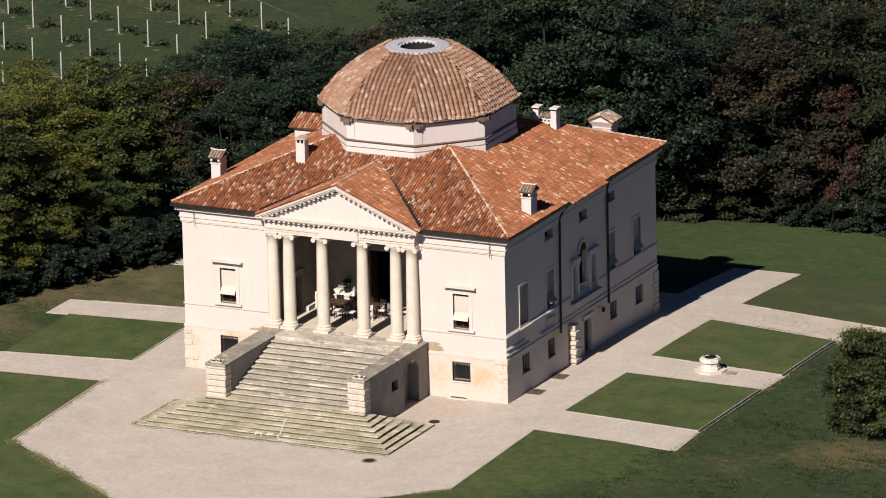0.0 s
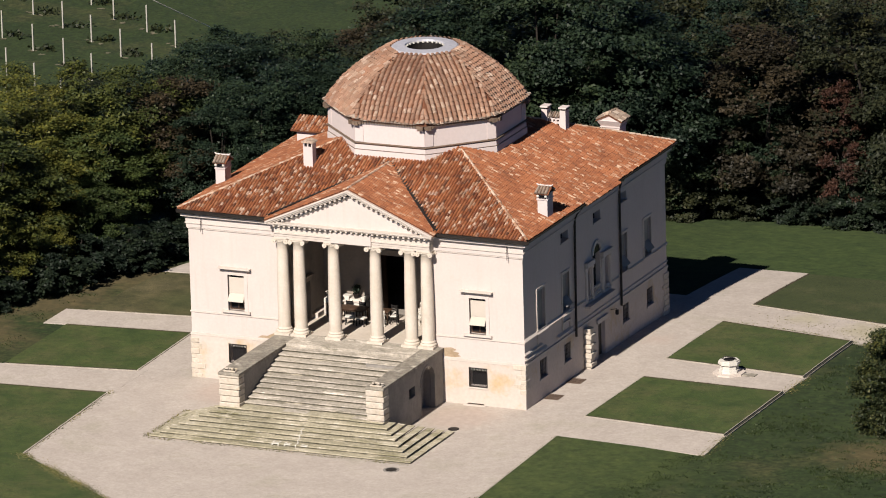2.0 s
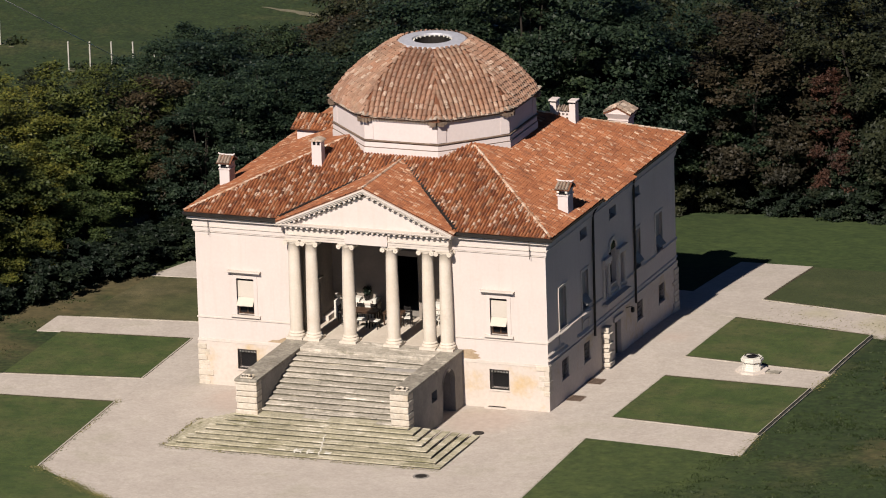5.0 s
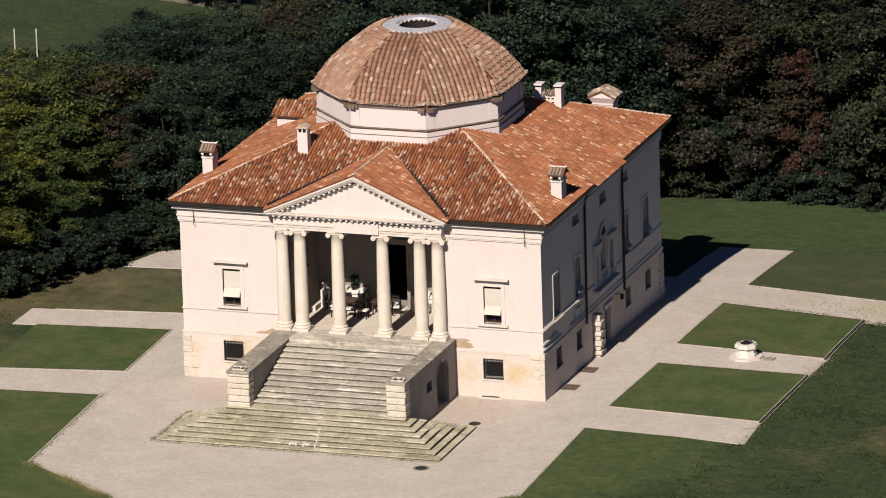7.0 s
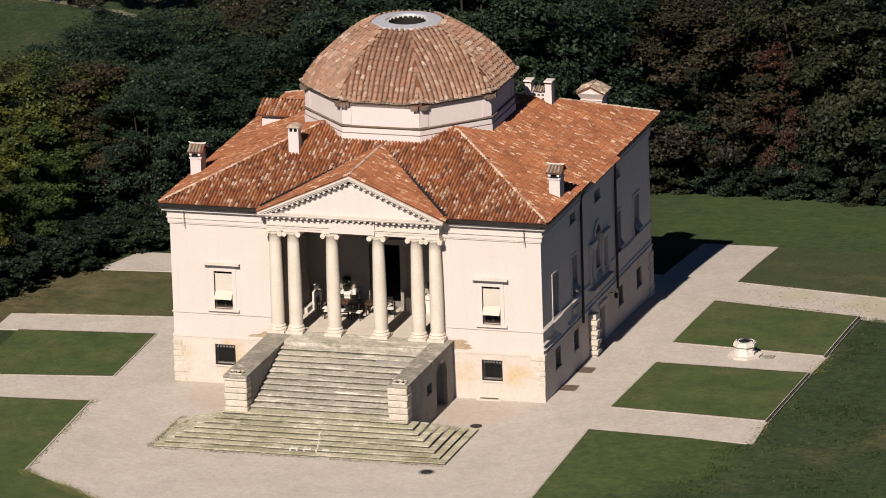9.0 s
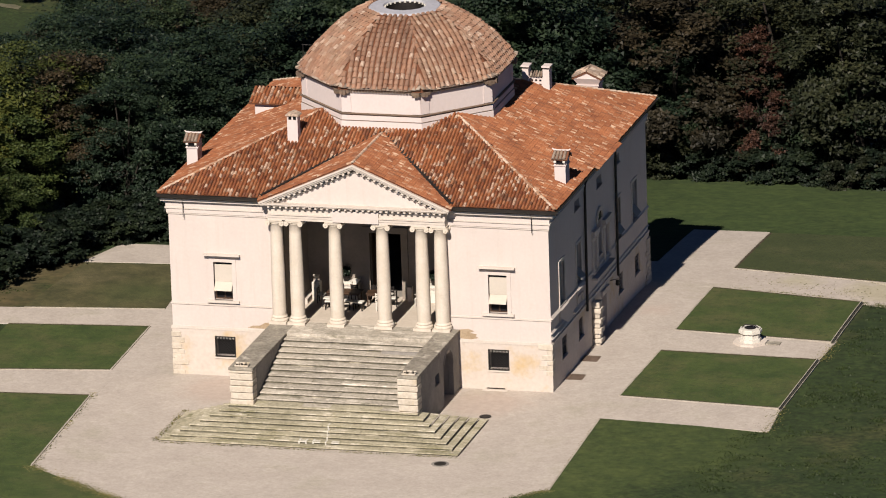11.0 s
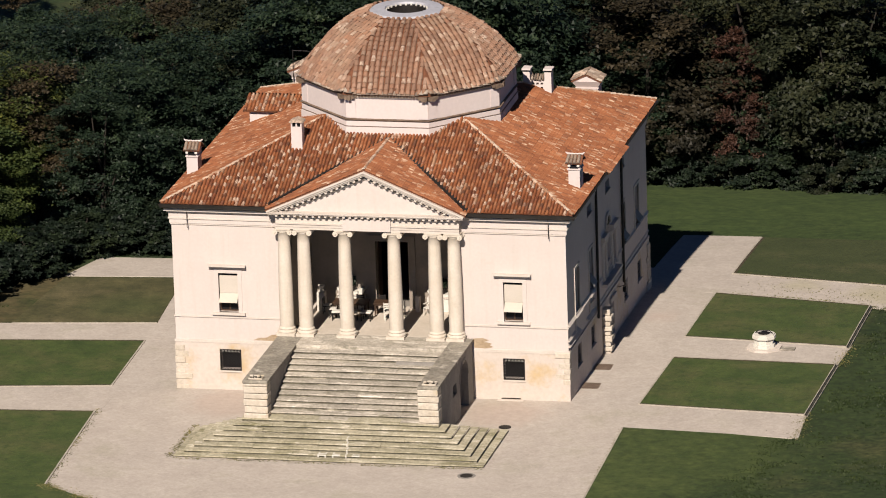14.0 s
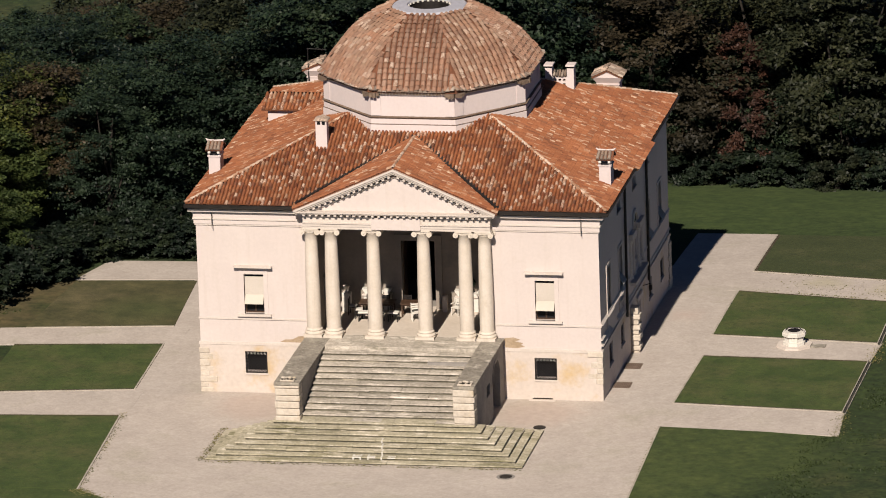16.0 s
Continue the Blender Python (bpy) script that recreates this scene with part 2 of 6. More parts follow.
flecks(M["step2"], 1.5, (0.60, 0.55, 0.46), (0.57, 0.64), (0.35, 1, 1))
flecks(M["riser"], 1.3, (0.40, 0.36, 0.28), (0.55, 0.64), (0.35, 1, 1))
mottle(M["coping"], 4.0, (0.72, 0.72, 0.72), (1.22, 1.2, 1.16))
mottle(M["grass"], 1.6, (0.62, 0.67, 0.62), (1.18, 1.16, 1.1))
mottle(M["grass"], 0.5, (0.78, 0.84, 0.80), (1.14, 1.10, 1.05), 5)
mottle(M["lawn"], 0.8, (0.80, 0.86, 0.80), (1.16, 1.12, 1.06), 6)
patches(M["gravel"], (((7.4, -2.6), 2.9, RED_PEBBLE), ((-7.2, -2.4), 3.0, RED_PEBBLE), ((9.8, 2.0), 1.6, RED_PEBBLE), ((12.4, 16.0), 1.5, RED_PEBBLE), ((24.0, 22.3), 2.6, (0.33, 0.30, 0.205)), ((30.0, 20.4), 2.8, (0.31, 0.285, 0.19)), ((19.0, 23.6), 1.8, (0.345, 0.315, 0.225))), 2.2, 1.1, 0.7, 1.4)
mottle(M["gravel"], 2.6, (0.88, 0.88, 0.88), (1.05, 1.05, 1.05))
M["kerb"] = surface("kerb_stone", (0.285, 0.255, 0.21), (0.435, 0.398, 0.338), 1.2, 0.9, 9.0, 0.3)
M["iron"] = surface("black_iron", (0.015, 0.0135, 0.0128), (0.0263, 0.0225, 0.021), 3.0, 0.6, 10.0, 0.2, metal=0.3)
M["gutter"] = surface("gutter_metal", (0.0263, 0.024, 0.0225), (0.0525, 0.045, 0.0413), 1.5, 0.5, 8.0, 0.2, metal=0.6)
M["lead"] = surface("lead_sheet", (0.39, 0.39, 0.435), (0.495, 0.495, 0.54), 1.2, 0.55, 6.0, 0.2, (0.225, 0.232, 0.27), 1.2, (0.58, 0.75), 0.2, 0.02, metal=0.2)
M["blind"] = surface("roller_blind", (0.45, 0.405, 0.35), (0.50, 0.45, 0.395), 0.8, 0.8, 20.0, 0.1, bump_s=0)
M["flap"] = surface("awning_blind", (0.435, 0.39, 0.33), (0.48, 0.435, 0.375), 0.8, 0.8, 20.0, 0.08, bump_s=0)
M["shutter"] = surface("grey_blind", (0.225, 0.217, 0.203), (0.285, 0.277, 0.255), 0.8, 0.8, 20.0, 0.1, bump_s=0)
M["dark_wood"] = surface("dark_wood", (0.045, 0.026, 0.016), (0.09, 0.05, 0.03), 2.0, 0.55, 14.0, 0.3, stretch=(1, 1, 0.2))
M["door_wood"] = surface("door_wood", (0.05, 0.045, 0.04), (0.09, 0.08, 0.065), 2.0, 0.6, 14.0, 0.3, stretch=(1, 1, 0.2))
M["white_paint"] = surface("white_paint", (0.525, 0.503, 0.45), (0.585, 0.562, 0.51), 2.0, 0.6, 12.0, 0.1, bump_s=0)
# porch plaster darkened: the recess's shade is in the colour
M["loggia"] = surface("shade_dark_loggia_plaster", (0.22, 0.19, 0.16), (0.29, 0.25, 0.21), 0.6, 0.9, 6.0, 0.12, (0.17, 0.15, 0.13), 0.5, (0.55, 0.75))
M["pave"] = surface("loggia_paving", (0.465, 0.405, 0.338), (0.54, 0.48, 0.413), 0.6, 0.8, 5.0, 0.15)
M["inside"] = surface("room_plaster", (0.20, 0.18, 0.16), (0.26, 0.24, 0.21), 0.6, 0.9, 6.0, 0.1, bump_s=0)
M["underlay"] = surface("tile_underlay", (0.12, 0.045, 0.0225), (0.18, 0.0713, 0.0375), 1.5, 0.9, 8.0, 0.3)
TILE_COLOURS = [(0.17, 0.057, 0.029), (0.254, 0.09, 0.04), (0.307, 0.112, 0.049), (0.223, 0.075, 0.036), (0.334, 0.131, 0.059), (0.281, 0.1, 0.044), (0.196, 0.078, 0.045), (0.302, 0.117, 0.055), (0.36, 0.165, 0.087), (0.249, 0.091, 0.044), (0.286, 0.109, 0.05), (0.382, 0.228, 0.146), (0.318, 0.123, 0.058), (0.265, 0.096, 0.044), (0.143, 0.063, 0.038), (0.297, 0.112, 0.05)]
def evened(cols, keep):
    """The same colours, drawn towards their mean."""
    mean = [sum(c[i] for c in cols) / len(cols) for i in range(3)]
    return [tuple(keep * c[i] + (1 - keep) * mean[i] for i in range(3)) for c in cols]


DOME_COLOURS = [(0.270, 0.149, 0.099), (0.330, 0.198, 0.140), (0.280, 0.171, 0.123), (0.357, 0.220, 0.157), (0.303, 0.154, 0.097), (0.330, 0.225, 0.173), (0.259, 0.143, 0.097), (0.396, 0.292, 0.225), (0.330, 0.187, 0.126), (0.297, 0.171, 0.115), (0.352, 0.209, 0.148), (0.209, 0.123, 0.090)]
M["tile"] = tile_material("roof_tiles", TILE_COLOURS)
M["tile_one"] = tile_material("eave_tiles", TILE_COLOURS, False)
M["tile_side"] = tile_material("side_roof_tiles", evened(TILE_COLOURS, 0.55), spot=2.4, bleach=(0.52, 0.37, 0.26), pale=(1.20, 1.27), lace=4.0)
M["dome_tile"] = tile_material("dome_tiles", evened(DOME_COLOURS, 0.65), True, (0.262, 0.180, 0.128), 7.0, (0.50, 0.39, 0.31), (1.18, 1.26), 8.0)
M["cap_tile"] = tile_material("weathered_cap_tiles", [(0.24, 0.185, 0.15), (0.31, 0.25, 0.205), (0.40, 0.335, 0.28), (0.27, 0.20, 0.155), (0.20, 0.16, 0.135)])
M["ridge_tile"] = tile_material("ridge_tiles", [(0.345, 0.203, 0.128), (0.53, 0.40, 0.31), (0.42, 0.265, 0.18), (0.58, 0.47, 0.385), (0.50, 0.37, 0.28)])
M["bark"] = surface("bark", (0.016, 0.013, 0.010), (0.034, 0.028, 0.022), 3.0, 0.95, 10.0, 0.4, stretch=(1, 1, 0.25))
M["leaf_dark"] = leaf_material("dark_green_leaves", (0.0085, 0.0185, 0.0125), (0.0145, 0.0275, 0.0175), (0.025, 0.0415, 0.0235))
M["leaf_olive"] = leaf_material("olive_leaves", (0.0135, 0.018, 0.0098), (0.022, 0.026, 0.0134), (0.034, 0.037, 0.018))
M["leaf_brown"] = leaf_material("russet_leaves", (0.0215, 0.0175, 0.0115), (0.0325, 0.025, 0.0155), (0.046, 0.034, 0.0205))
M["leaf_red"] = leaf_material("red_leaves", (0.042, 0.0175, 0.0135), (0.061, 0.025, 0.018), (0.080, 0.036, 0.024))
M["leaf_yellow"] = leaf_material("yellow_green_leaves", (0.036, 0.050, 0.0135), (0.062, 0.073, 0.0185), (0.094, 0.100, 0.0250))
M["leaf_green"] = leaf_material("mid_green_leaves", (0.025, 0.042, 0.0145), (0.040, 0.059, 0.0190), (0.057, 0.077, 0.0240))
# undergrowth leaves coloured nearly black for the shade below the trees
M["leaf_shade"] = leaf_material("shaded_undergrowth_leaves", (0.0055, 0.0115, 0.0085), (0.0095, 0.0175, 0.0115), (0.0165, 0.027, 0.0155))
M["leaf_bush"] = leaf_material("dark_evergreen_leaves", (0.012, 0.019, 0.009), (0.022, 0.032, 0.013), (0.060, 0.066, 0.024))
# vine leaves darkened: the shadows beside the posts are in their colour
M["vine"] = leaf_material("shadow_dark_vine_leaves", (0.008, 0.014, 0.006), (0.014, 0.020, 0.008), (0.024, 0.030, 0.012))
M["tuft"] = leaf_material("meadow_tufts", (0.018, 0.031, 0.009), (0.026, 0.041, 0.012), (0.036, 0.052, 0.016))
M["weed"] = leaf_material("dry_weeds", (0.078, 0.092, 0.037), (0.135, 0.136, 0.065), (0.22, 0.20, 0.118))
M["loam"] = surface("bare_loam", (0.045, 0.036, 0.022), (0.075, 0.058, 0.035), 2.0, 0.95, 8.0, 0.4)
# near-black stone: shade of the east-facing risers and wall is in the colour
M["shade_stone"] = surface("shade_dark_stone", (0.022, 0.022, 0.018), (0.05, 0.048, 0.04), 1.5, 0.95, 8.0, 0.4)
M["rust"] = surface("rusty_iron", (0.0975, 0.0638, 0.0465), (0.165, 0.112, 0.0825), 2.0, 0.9, 8.0, 0.3)
M["pit"] = surface("silted_pit", (0.15, 0.112, 0.0863), (0.24, 0.188, 0.15), 2.5, 0.95, 8.0, 0.35)
M["stain"] = surface("bare_render", (0.3, 0.217, 0.135), (0.413, 0.323, 0.225), 2.0, 0.95, 9.0, 0.3)
M["post"] = surface("concrete_post", (0.3, 0.289, 0.255), (0.39, 0.375, 0.33), 1.0, 0.9, 9.0, 0.15)
M["soil"] = surface("dry_soil", (0.105, 0.101, 0.0638), (0.18, 0.165, 0.112), 0.8, 0.95, 4.0, 0.4)
gm, _, gb = material("window_glass", 0.25, 0, 0.15)
gb.inputs["Base Color"].default_value = (0.012, 0.012, 0.014, 1)
M["glass"] = gm

# ---- mesh helpers ----


def thing(name, label, category, group="", at=(0, 0, 0)):
    ob = new(name)
    ob.empty_display_size = 0.3
    ob.location = at
    return tagged(ob, label, category, group)


def part(name, bm, mat, parent=None, label="", smooth=False):
    if smooth:
        for f in bm.faces:
            f.smooth = True
    me = bpy.data.meshes.new(name)
    bm.to_mesh(me)
    bm.free()
    me.materials.append(M[mat])
    ob = new(name, me)
    if parent:
        ob.parent = parent
        off = Vector((0, 0, 0))
        p = parent
        while p:
            off += p.location
            p = p.parent
        ob.location = -off
    if label:
        ob["label"] = label
    return ob


def pydata(name, verts, faces, mat, parent=None, label="", smooth=False):
    me = bpy.data.meshes.new(name)
    me.from_pydata(verts, [], faces)
    me.materials.append(M[mat])
    if smooth:
        me.polygons.foreach_set("use_smooth", [True] * len(me.polygons))
    me.update()
    ob = new(name, me)
    if parent:
        ob.parent = parent
        ob.location = -parent.location
    if label:
        ob["label"] = label
    return ob


def structure(ob, label, category):
    return tagged(ob, label, category, kind="structure")


def box(bm, x0, x1, y0, y1, z0, z1, bevel=0.0):
    vs = [bm.verts.new(p) for p in ((x0, y0, z0), (x1, y0, z0), (x1, y1, z0), (x0, y1, z0), (x0, y0, z1), (x1, y0, z1), (x1, y1, z1), (x0, y1, z1))]
    fs = [bm.faces.new([vs[i] for i in q]) for q in ((3, 2, 1, 0), (4, 5, 6, 7), (0, 1, 5, 4), (1, 2, 6, 5), (2, 3, 7, 6), (3, 0, 4, 7))]
    if bevel:
        es = {e for f in fs for e in f.edges}
        bmesh.ops.bevel(bm, geom=list(es), offset=bevel, segments=1, affect='EDGES')
    return vs


def cube(*a, bevel=0.0):
    bm = bmesh.new()
    box(bm, *a, bevel=bevel)
    return bm


def prism(bm, poly, axis, a, b):
    """A polygon in the plane across an axis, drawn out from a to b along it."""
    def P(u, v, w):
        return {"x": (w, u, v), "y": (u, w, v), "z": (u, v, w)}[axis]
    lo = [bm.verts.new(P(u, v, a)) for u, v in poly]
    hi = [bm.verts.new(P(u, v, b)) for u, v in poly]
    n = len(poly)
    bm.faces.new(lo)
    bm.faces.new(hi[::-1])
    for i in range(n):
        bm.faces.new((lo[i], hi[i], hi[(i + 1) % n], lo[(i + 1) % n]))
    bmesh.ops.recalc_face_normals(bm, faces=bm.faces[:])
    return bm


def lathe(bm, prof, cx, cy, n=20, caps=True):
    rings = []
    for r, z in prof:
        rings.append([bm.verts.new((cx + r * math.cos(2 * math.pi * i / n), cy + r * math.sin(2 * math.pi * i / n), z)) for i in range(n)])
    for a, b in zip(rings, rings[1:]):
        for i in range(n):
            bm.faces.new((a[i], a[(i + 1) % n], b[(i + 1) % n], b[i]))
    if caps:
        bm.faces.new(rings[0][::-1])
        bm.faces.new(rings[-1])
    return bm


def tube(bm, pts, r, n=8):
    rings = []
    for i, p in enumerate(pts):
        p = Vector(p)
        d = (Vector(pts[min(i + 1, len(pts) - 1)]) - Vector(pts[max(i - 1, 0)])).normalized()
        u = d.orthogonal().normalized()
        if abs(d.z) < 0.9:
            u = d.cross(Vector((0, 0, 1))).normalized()
        else:
            u = d.cross(Vector((0, 1, 0))).normalized()
        v = d.cross(u)
        rr = r[i] if isinstance(r, (list, tuple)) else r
        rings.append([bm.verts.new(p + rr * (math.cos(2 * math.pi * k / n) * u + math.sin(2 * math.pi * k / n) * v)) for k in range(n)])
    for a, b in zip(rings, rings[1:]):
        for k in range(n):
            bm.faces.new((a[k], a[(k + 1) % n], b[(k + 1) % n], b[k]))
    bm.faces.new(rings[0][::-1])
    bm.faces.new(rings[-1])
    bmesh.ops.recalc_face_normals(bm, faces=bm.faces[:])
    return bm


def wall(axis, u0, u1, z0, z1, w0, w1, holes):
    """A wall along an axis ('x' or 'y') with rectangular openings (u0, u1, z0, z1) right through; w is across it."""
    us = sorted({u0, u1, *[h[0] for h in holes], *[h[1] for h in holes]})
    zs = sorted({z0, z1, *[h[2] for h in holes], *[h[3] for h in holes]})
    us = [u for u in us if u0 <= u <= u1]
    zs = [z for z in zs if z0 <= z <= z1]
    bm = bmesh.new()

    def P(u, w, z):
        return (u, w, z) if axis == "x" else (w, u, z)

    def solid(i, j):
        if i < 0 or j < 0 or i >= len(us) - 1 or j >= len(zs) - 1:
            return False
        cu, cz = (us[i] + us[i + 1]) / 2, (zs[j] + zs[j + 1]) / 2
        return not any(h[0] < cu < h[1] and h[2] < cz < h[3] for h in holes)

    cache = {}

    def V(u, w, z):
        k = (round(u, 4), round(w, 4), round(z, 4))
        if k not in cache:
            cache[k] = bm.verts.new(P(u, w, z))
        return cache[k]
    for i in range(len(us) - 1):
        for j in range(len(zs) - 1):
            if not solid(i, j):
                continue
            a, b, c, d = us[i], us[i + 1], zs[j], zs[j + 1]
            for w in (w0, w1):
                bm.faces.new((V(a, w, c), V(b, w, c), V(b, w, d), V(a, w, d)))
            for di, dj, q in ((-1, 0, (a, c, a, d)), (1, 0, (b, c, b, d)), (0, -1, (a, c, b, c)), (0, 1, (a, d, b, d))):
                if not solid(i + di, j + dj):
                    bm.faces.new((V(q[0], w0, q[1]), V(q[2], w0, q[3]), V(q[2], w1, q[3]), V(q[0], w1, q[1])))
    bmesh.ops.recalc_face_normals(bm, faces=bm.faces[:])
    return bm


# ---- terrain: a hilltop that falls away to a plain ----
PLAIN = -88.0


def terrain(x, y):
    z = 0.0
    if y > 10:
        z -= 0.0018 * (min(y, 55) - 10) ** 2
    if y > 55:
        d = min(y, 95) - 55
        k = min(1.0, max(0.0, (4 - x) / 28))
        k = 0.30 + 0.70 * k * k * (3 - 2 * k)
        z -= (0.162 * d + 0.0040 * d * d) * k
    if y > 95:
        z -= 0.46 * (y - 95)
    if y < -45:
        z -= 0.004 * (min(-y, 95) + -45) ** 2 + 0.35 * max(0, -y - 95)
    if x > 22.8:
        z -= 0.12 * min(1.0, (x - 22.8) / 1.2) * min(1.0, max(0.0, (y + 6) / 6))
        z -= 0.003 * max(0, min(x, 90) - 30) ** 2 + 0.35 * max(0, x - 90)
    if x < -30:
        z -= 0.003 * (min(-x, 95) - 30) ** 2 + 0.38 * max(0, -x - 95)
    return max(z, PLAIN)


def axis_steps(lo, hi, fine, far):
    a = list(np.arange(lo, hi + 0.01, fine))
    d, g = fine, 1.22
    p, q = a[0], a[-1]
    while q < far:
        d *= g
        q += d
        p -= d
        a.append(q)
        a.insert(0, p)
    return [float(v) for v in a]


gx, gy = axis_steps(-48, 48, 1.5, 4200), axis_steps(-33, 120, 1.5, 4200)
gv = [(x, y, terrain(x, y)) for y in gy for x in gx]
nx = len(gx)
gf = [(j * nx + i, j * nx + i + 1, (j + 1) * nx + i + 1, (j + 1) * nx + i) for j in range(len(gy) - 1) for i in range(nx - 1)]
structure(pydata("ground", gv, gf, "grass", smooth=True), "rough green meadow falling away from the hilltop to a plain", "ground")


def quad_sheet(name, q, lift, mat, step=0.9, level=99.0, fade=0.0):
    """A thin layer that follows the terrain inside four corners (south-west, south-east, north-east, north-west)."""
    sw, se, ne, nw = (Vector((*p, 0)) for p in q)
    nu = max(1, round(max((se - sw).length, (ne - nw).length) / step))
    nv = max(1, round(max((nw - sw).length, (ne - se).length) / step))
    verts, faces = [], []
    for j in range(nv + 1):
        for i in range(nu + 1):
            p = sw.lerp(se, i / nu).lerp(nw.lerp(ne, i / nu), j / nv)
            verts.append((p.x, p.y, terrain(min(p.x, level), p.y) + lift - fade * max(0.0, i / nu - 0.6) / 0.4))
    for j in range(nv):
        for i in range(nu):
            k = j * (nu + 1) + i
            faces.append((k, k + 1, k + nu + 2, k + nu + 1))
    # the sheet's edges are turned down into the ground
    rim = [i for i in range(nu)] + [j * (nu + 1) + nu for j in range(nv)] + [nv * (nu + 1) + i for i in range(nu, 0, -1)] + [j * (nu + 1) for j in range(nv, 0, -1)]
    k = len(verts)
    verts += [(verts[i][0], verts[i][1], verts[i][2] - 0.16) for i in rim]
    faces += [(rim[i], k + i, k + (i + 1) % len(rim), rim[(i + 1) % len(rim)]) for i in range(len(rim))]
    return pydata(name, verts, faces, mat)


# gravel: the forecourt, the walks round the house and between the lawns
def walk_sheet(name, q, label, lift=0.04):
    return structure(quad_sheet(name, q, lift, "gravel", 0.7), label, "path")


walk_sheet("gravel_forecourt", ((-16.0, -29.0), (16.0, -29.0), (16.0, 0.3), (-16.0, 0.3)), "pale pinkish-beige gravel forecourt before the house")
walk_sheet("gravel_walk_1", ((10.0, 0.3), (15.2, 0.3), (14.5, 35.6), (10.0, 35.4)), "pale gravel walk along the side of the house")
walk_sheet("gravel_walk_2", ((-15.6, 0.3), (-10.4, 0.3), (-10.4, 30.0), (-16.0, 30.0)), "pale gravel walk along the side of the house")
walk_sheet("gravel_walk_3", ((-10.4, 21.9), (10.0, 21.9), (10.0, 26.6), (-10.4, 26.6)), "pale gravel walk behind the house")
walk_sheet("gravel_walk_4", ((14.0, -4.2), (23.8, -4.92), (23.5, -0.3), (14.0, 0.3)), "pale gravel walk between two lawns", 0.046)
walk_sheet("gravel_walk_5", ((14.0, 8.2), (23.6, 7.9), (23.8, 12.0), (14.0, 12.4)), "pale gravel walk between two lawns with the well", 0.046)
walk_sheet("gravel_walk_6", ((13.5, 21.4), (40.0, 16.4), (40.0, 21.2), (13.5, 26.2)), "pale gravel walk with grassy edges between two lawns", 0.046)
walk_sheet("gravel_walk_7", ((-24.4, -5.3), (-14.0, -4.5), (-14.0, 0.3), (-24.4, -1.45)), "pale gravel walk between two lawns", 0.046)
walk_sheet("gravel_walk_8", ((-24.4, 7.25), (-14.0, 8.4), (-14.0, 11.6), (-24.4, 10.42)), "pale gravel walk between two lawns", 0.046)
walk_sheet("gravel_walk_9", ((-22.6, 20.4), (-14.0, 21.2), (-14.0, 25.3), (-21.6, 24.9)), "pale gravel walk between two dry lawns", 0.046)


def lawn_bed(name, q, mat, label, kerb_sides="wesn", drop=0.12):
    """A lawn a little above the gravel, with a thin stone kerb round it and bare loam inside the kerb."""
    ob = quad_sheet(name, q, 0.07 if kerb_sides else 0.052, mat, 0.9, 22.8 if "e" in kerb_sides else 99.0, 0.09 if mat == "grass" else 0.0)
    structure(ob, label, "lawn")
    sw, se, ne, nw = (Vector((*p, 0)) for p in q)

    def strip(p, r, u0, u1, lo, hi, piece, clay):
        """A low bar of stone or loam along one edge, from u0 to u1 metres outside it."""
        d = (r - p).normalized()
        side = Vector((d.y, -d.x, 0))
        L = (r - p).length
        n = max(1, round(L / 1.6))
        for i in range(n):
            bm = bmesh.new()
            a, b = p + d * (L * i / n + 0.005), p + d * (L * (i + 1) / n - 0.005)
            za, zb = terrain(min(a.x, 22.8), a.y), terrain(min(b.x, 22.8), b.y)
            ring_ = [(a + side * u0, za), (b + side * u0, zb), (b + side * u1, zb), (a + side * u1, za)]
            v = [bm.verts.new((w.x, w.y, z + lo)) for w, z in ring_] + [bm.verts.new((w.x, w.y, z + hi)) for w, z in ring_]
            for f in ((3, 2, 1, 0), (4, 5, 6, 7), (0, 1, 5, 4), (1, 2, 6, 5), (2, 3, 7, 6), (3, 0, 4, 7)):
                bm.faces.new([v[k] for k in f])
            bmesh.ops.recalc_face_normals(bm, faces=bm.faces[:])
            part(piece, bm, clay, ob)

    for s in kerb_sides:
        p, r = {"w": (nw, sw), "e": (se, ne), "s": (sw, se), "n": (ne, nw)}[s]
        if s == "e" and p.x > 23:
            # the wall's shaded east face is coloured near black
            strip(p, r, 0.003, 0.10, -0.5, 0.02, "retaining_wall", "shade_stone")
            strip(p, r, -0.05, 0.0, -0.1, 0.09, "kerb", "kerb")
            strip(p, r, 0.103, 0.15, -0.5, -0.01, "kerb", "coping")
        else:
            strip(p, r, 0.0, 0.09, -drop, 0.085, "kerb", "kerb")
            if s in "sn" and mat == "lawn" or mat == "lawn_dull":
                strip(p, r, -0.13, -0.003, -0.05, 0.076, "loam_edge", "loam")
    return ob


lawn_bed("lawn_1", ((14.42, -0.08), (23.45, -0.85), (23.55, 8.12), (14.65, 8.4)), "lawn", "clipped green lawn with a thin stone kerb")
lawn_bed("lawn_2", ((14.55, 12.25), (23.6, 11.4), (23.5, 19.6), (14.57, 21.25)), "lawn", "clipped green lawn with a thin stone kerb beside the well")
lawn_bed("lawn_3", ((14.7, 25.75), (40.0, 21.0), (40.0, 36.0), (14.6, 35.3)), "lawn_dull", "dull green lawn edged with a stone kerb behind the house", "ws")
lawn_bed("lawn_4", ((14.7, -16.6), (23.7, -16.6), (23.6, -4.9), (14.35, -4.2)), "grass", "green lawn patch beside the forecourt", "w")
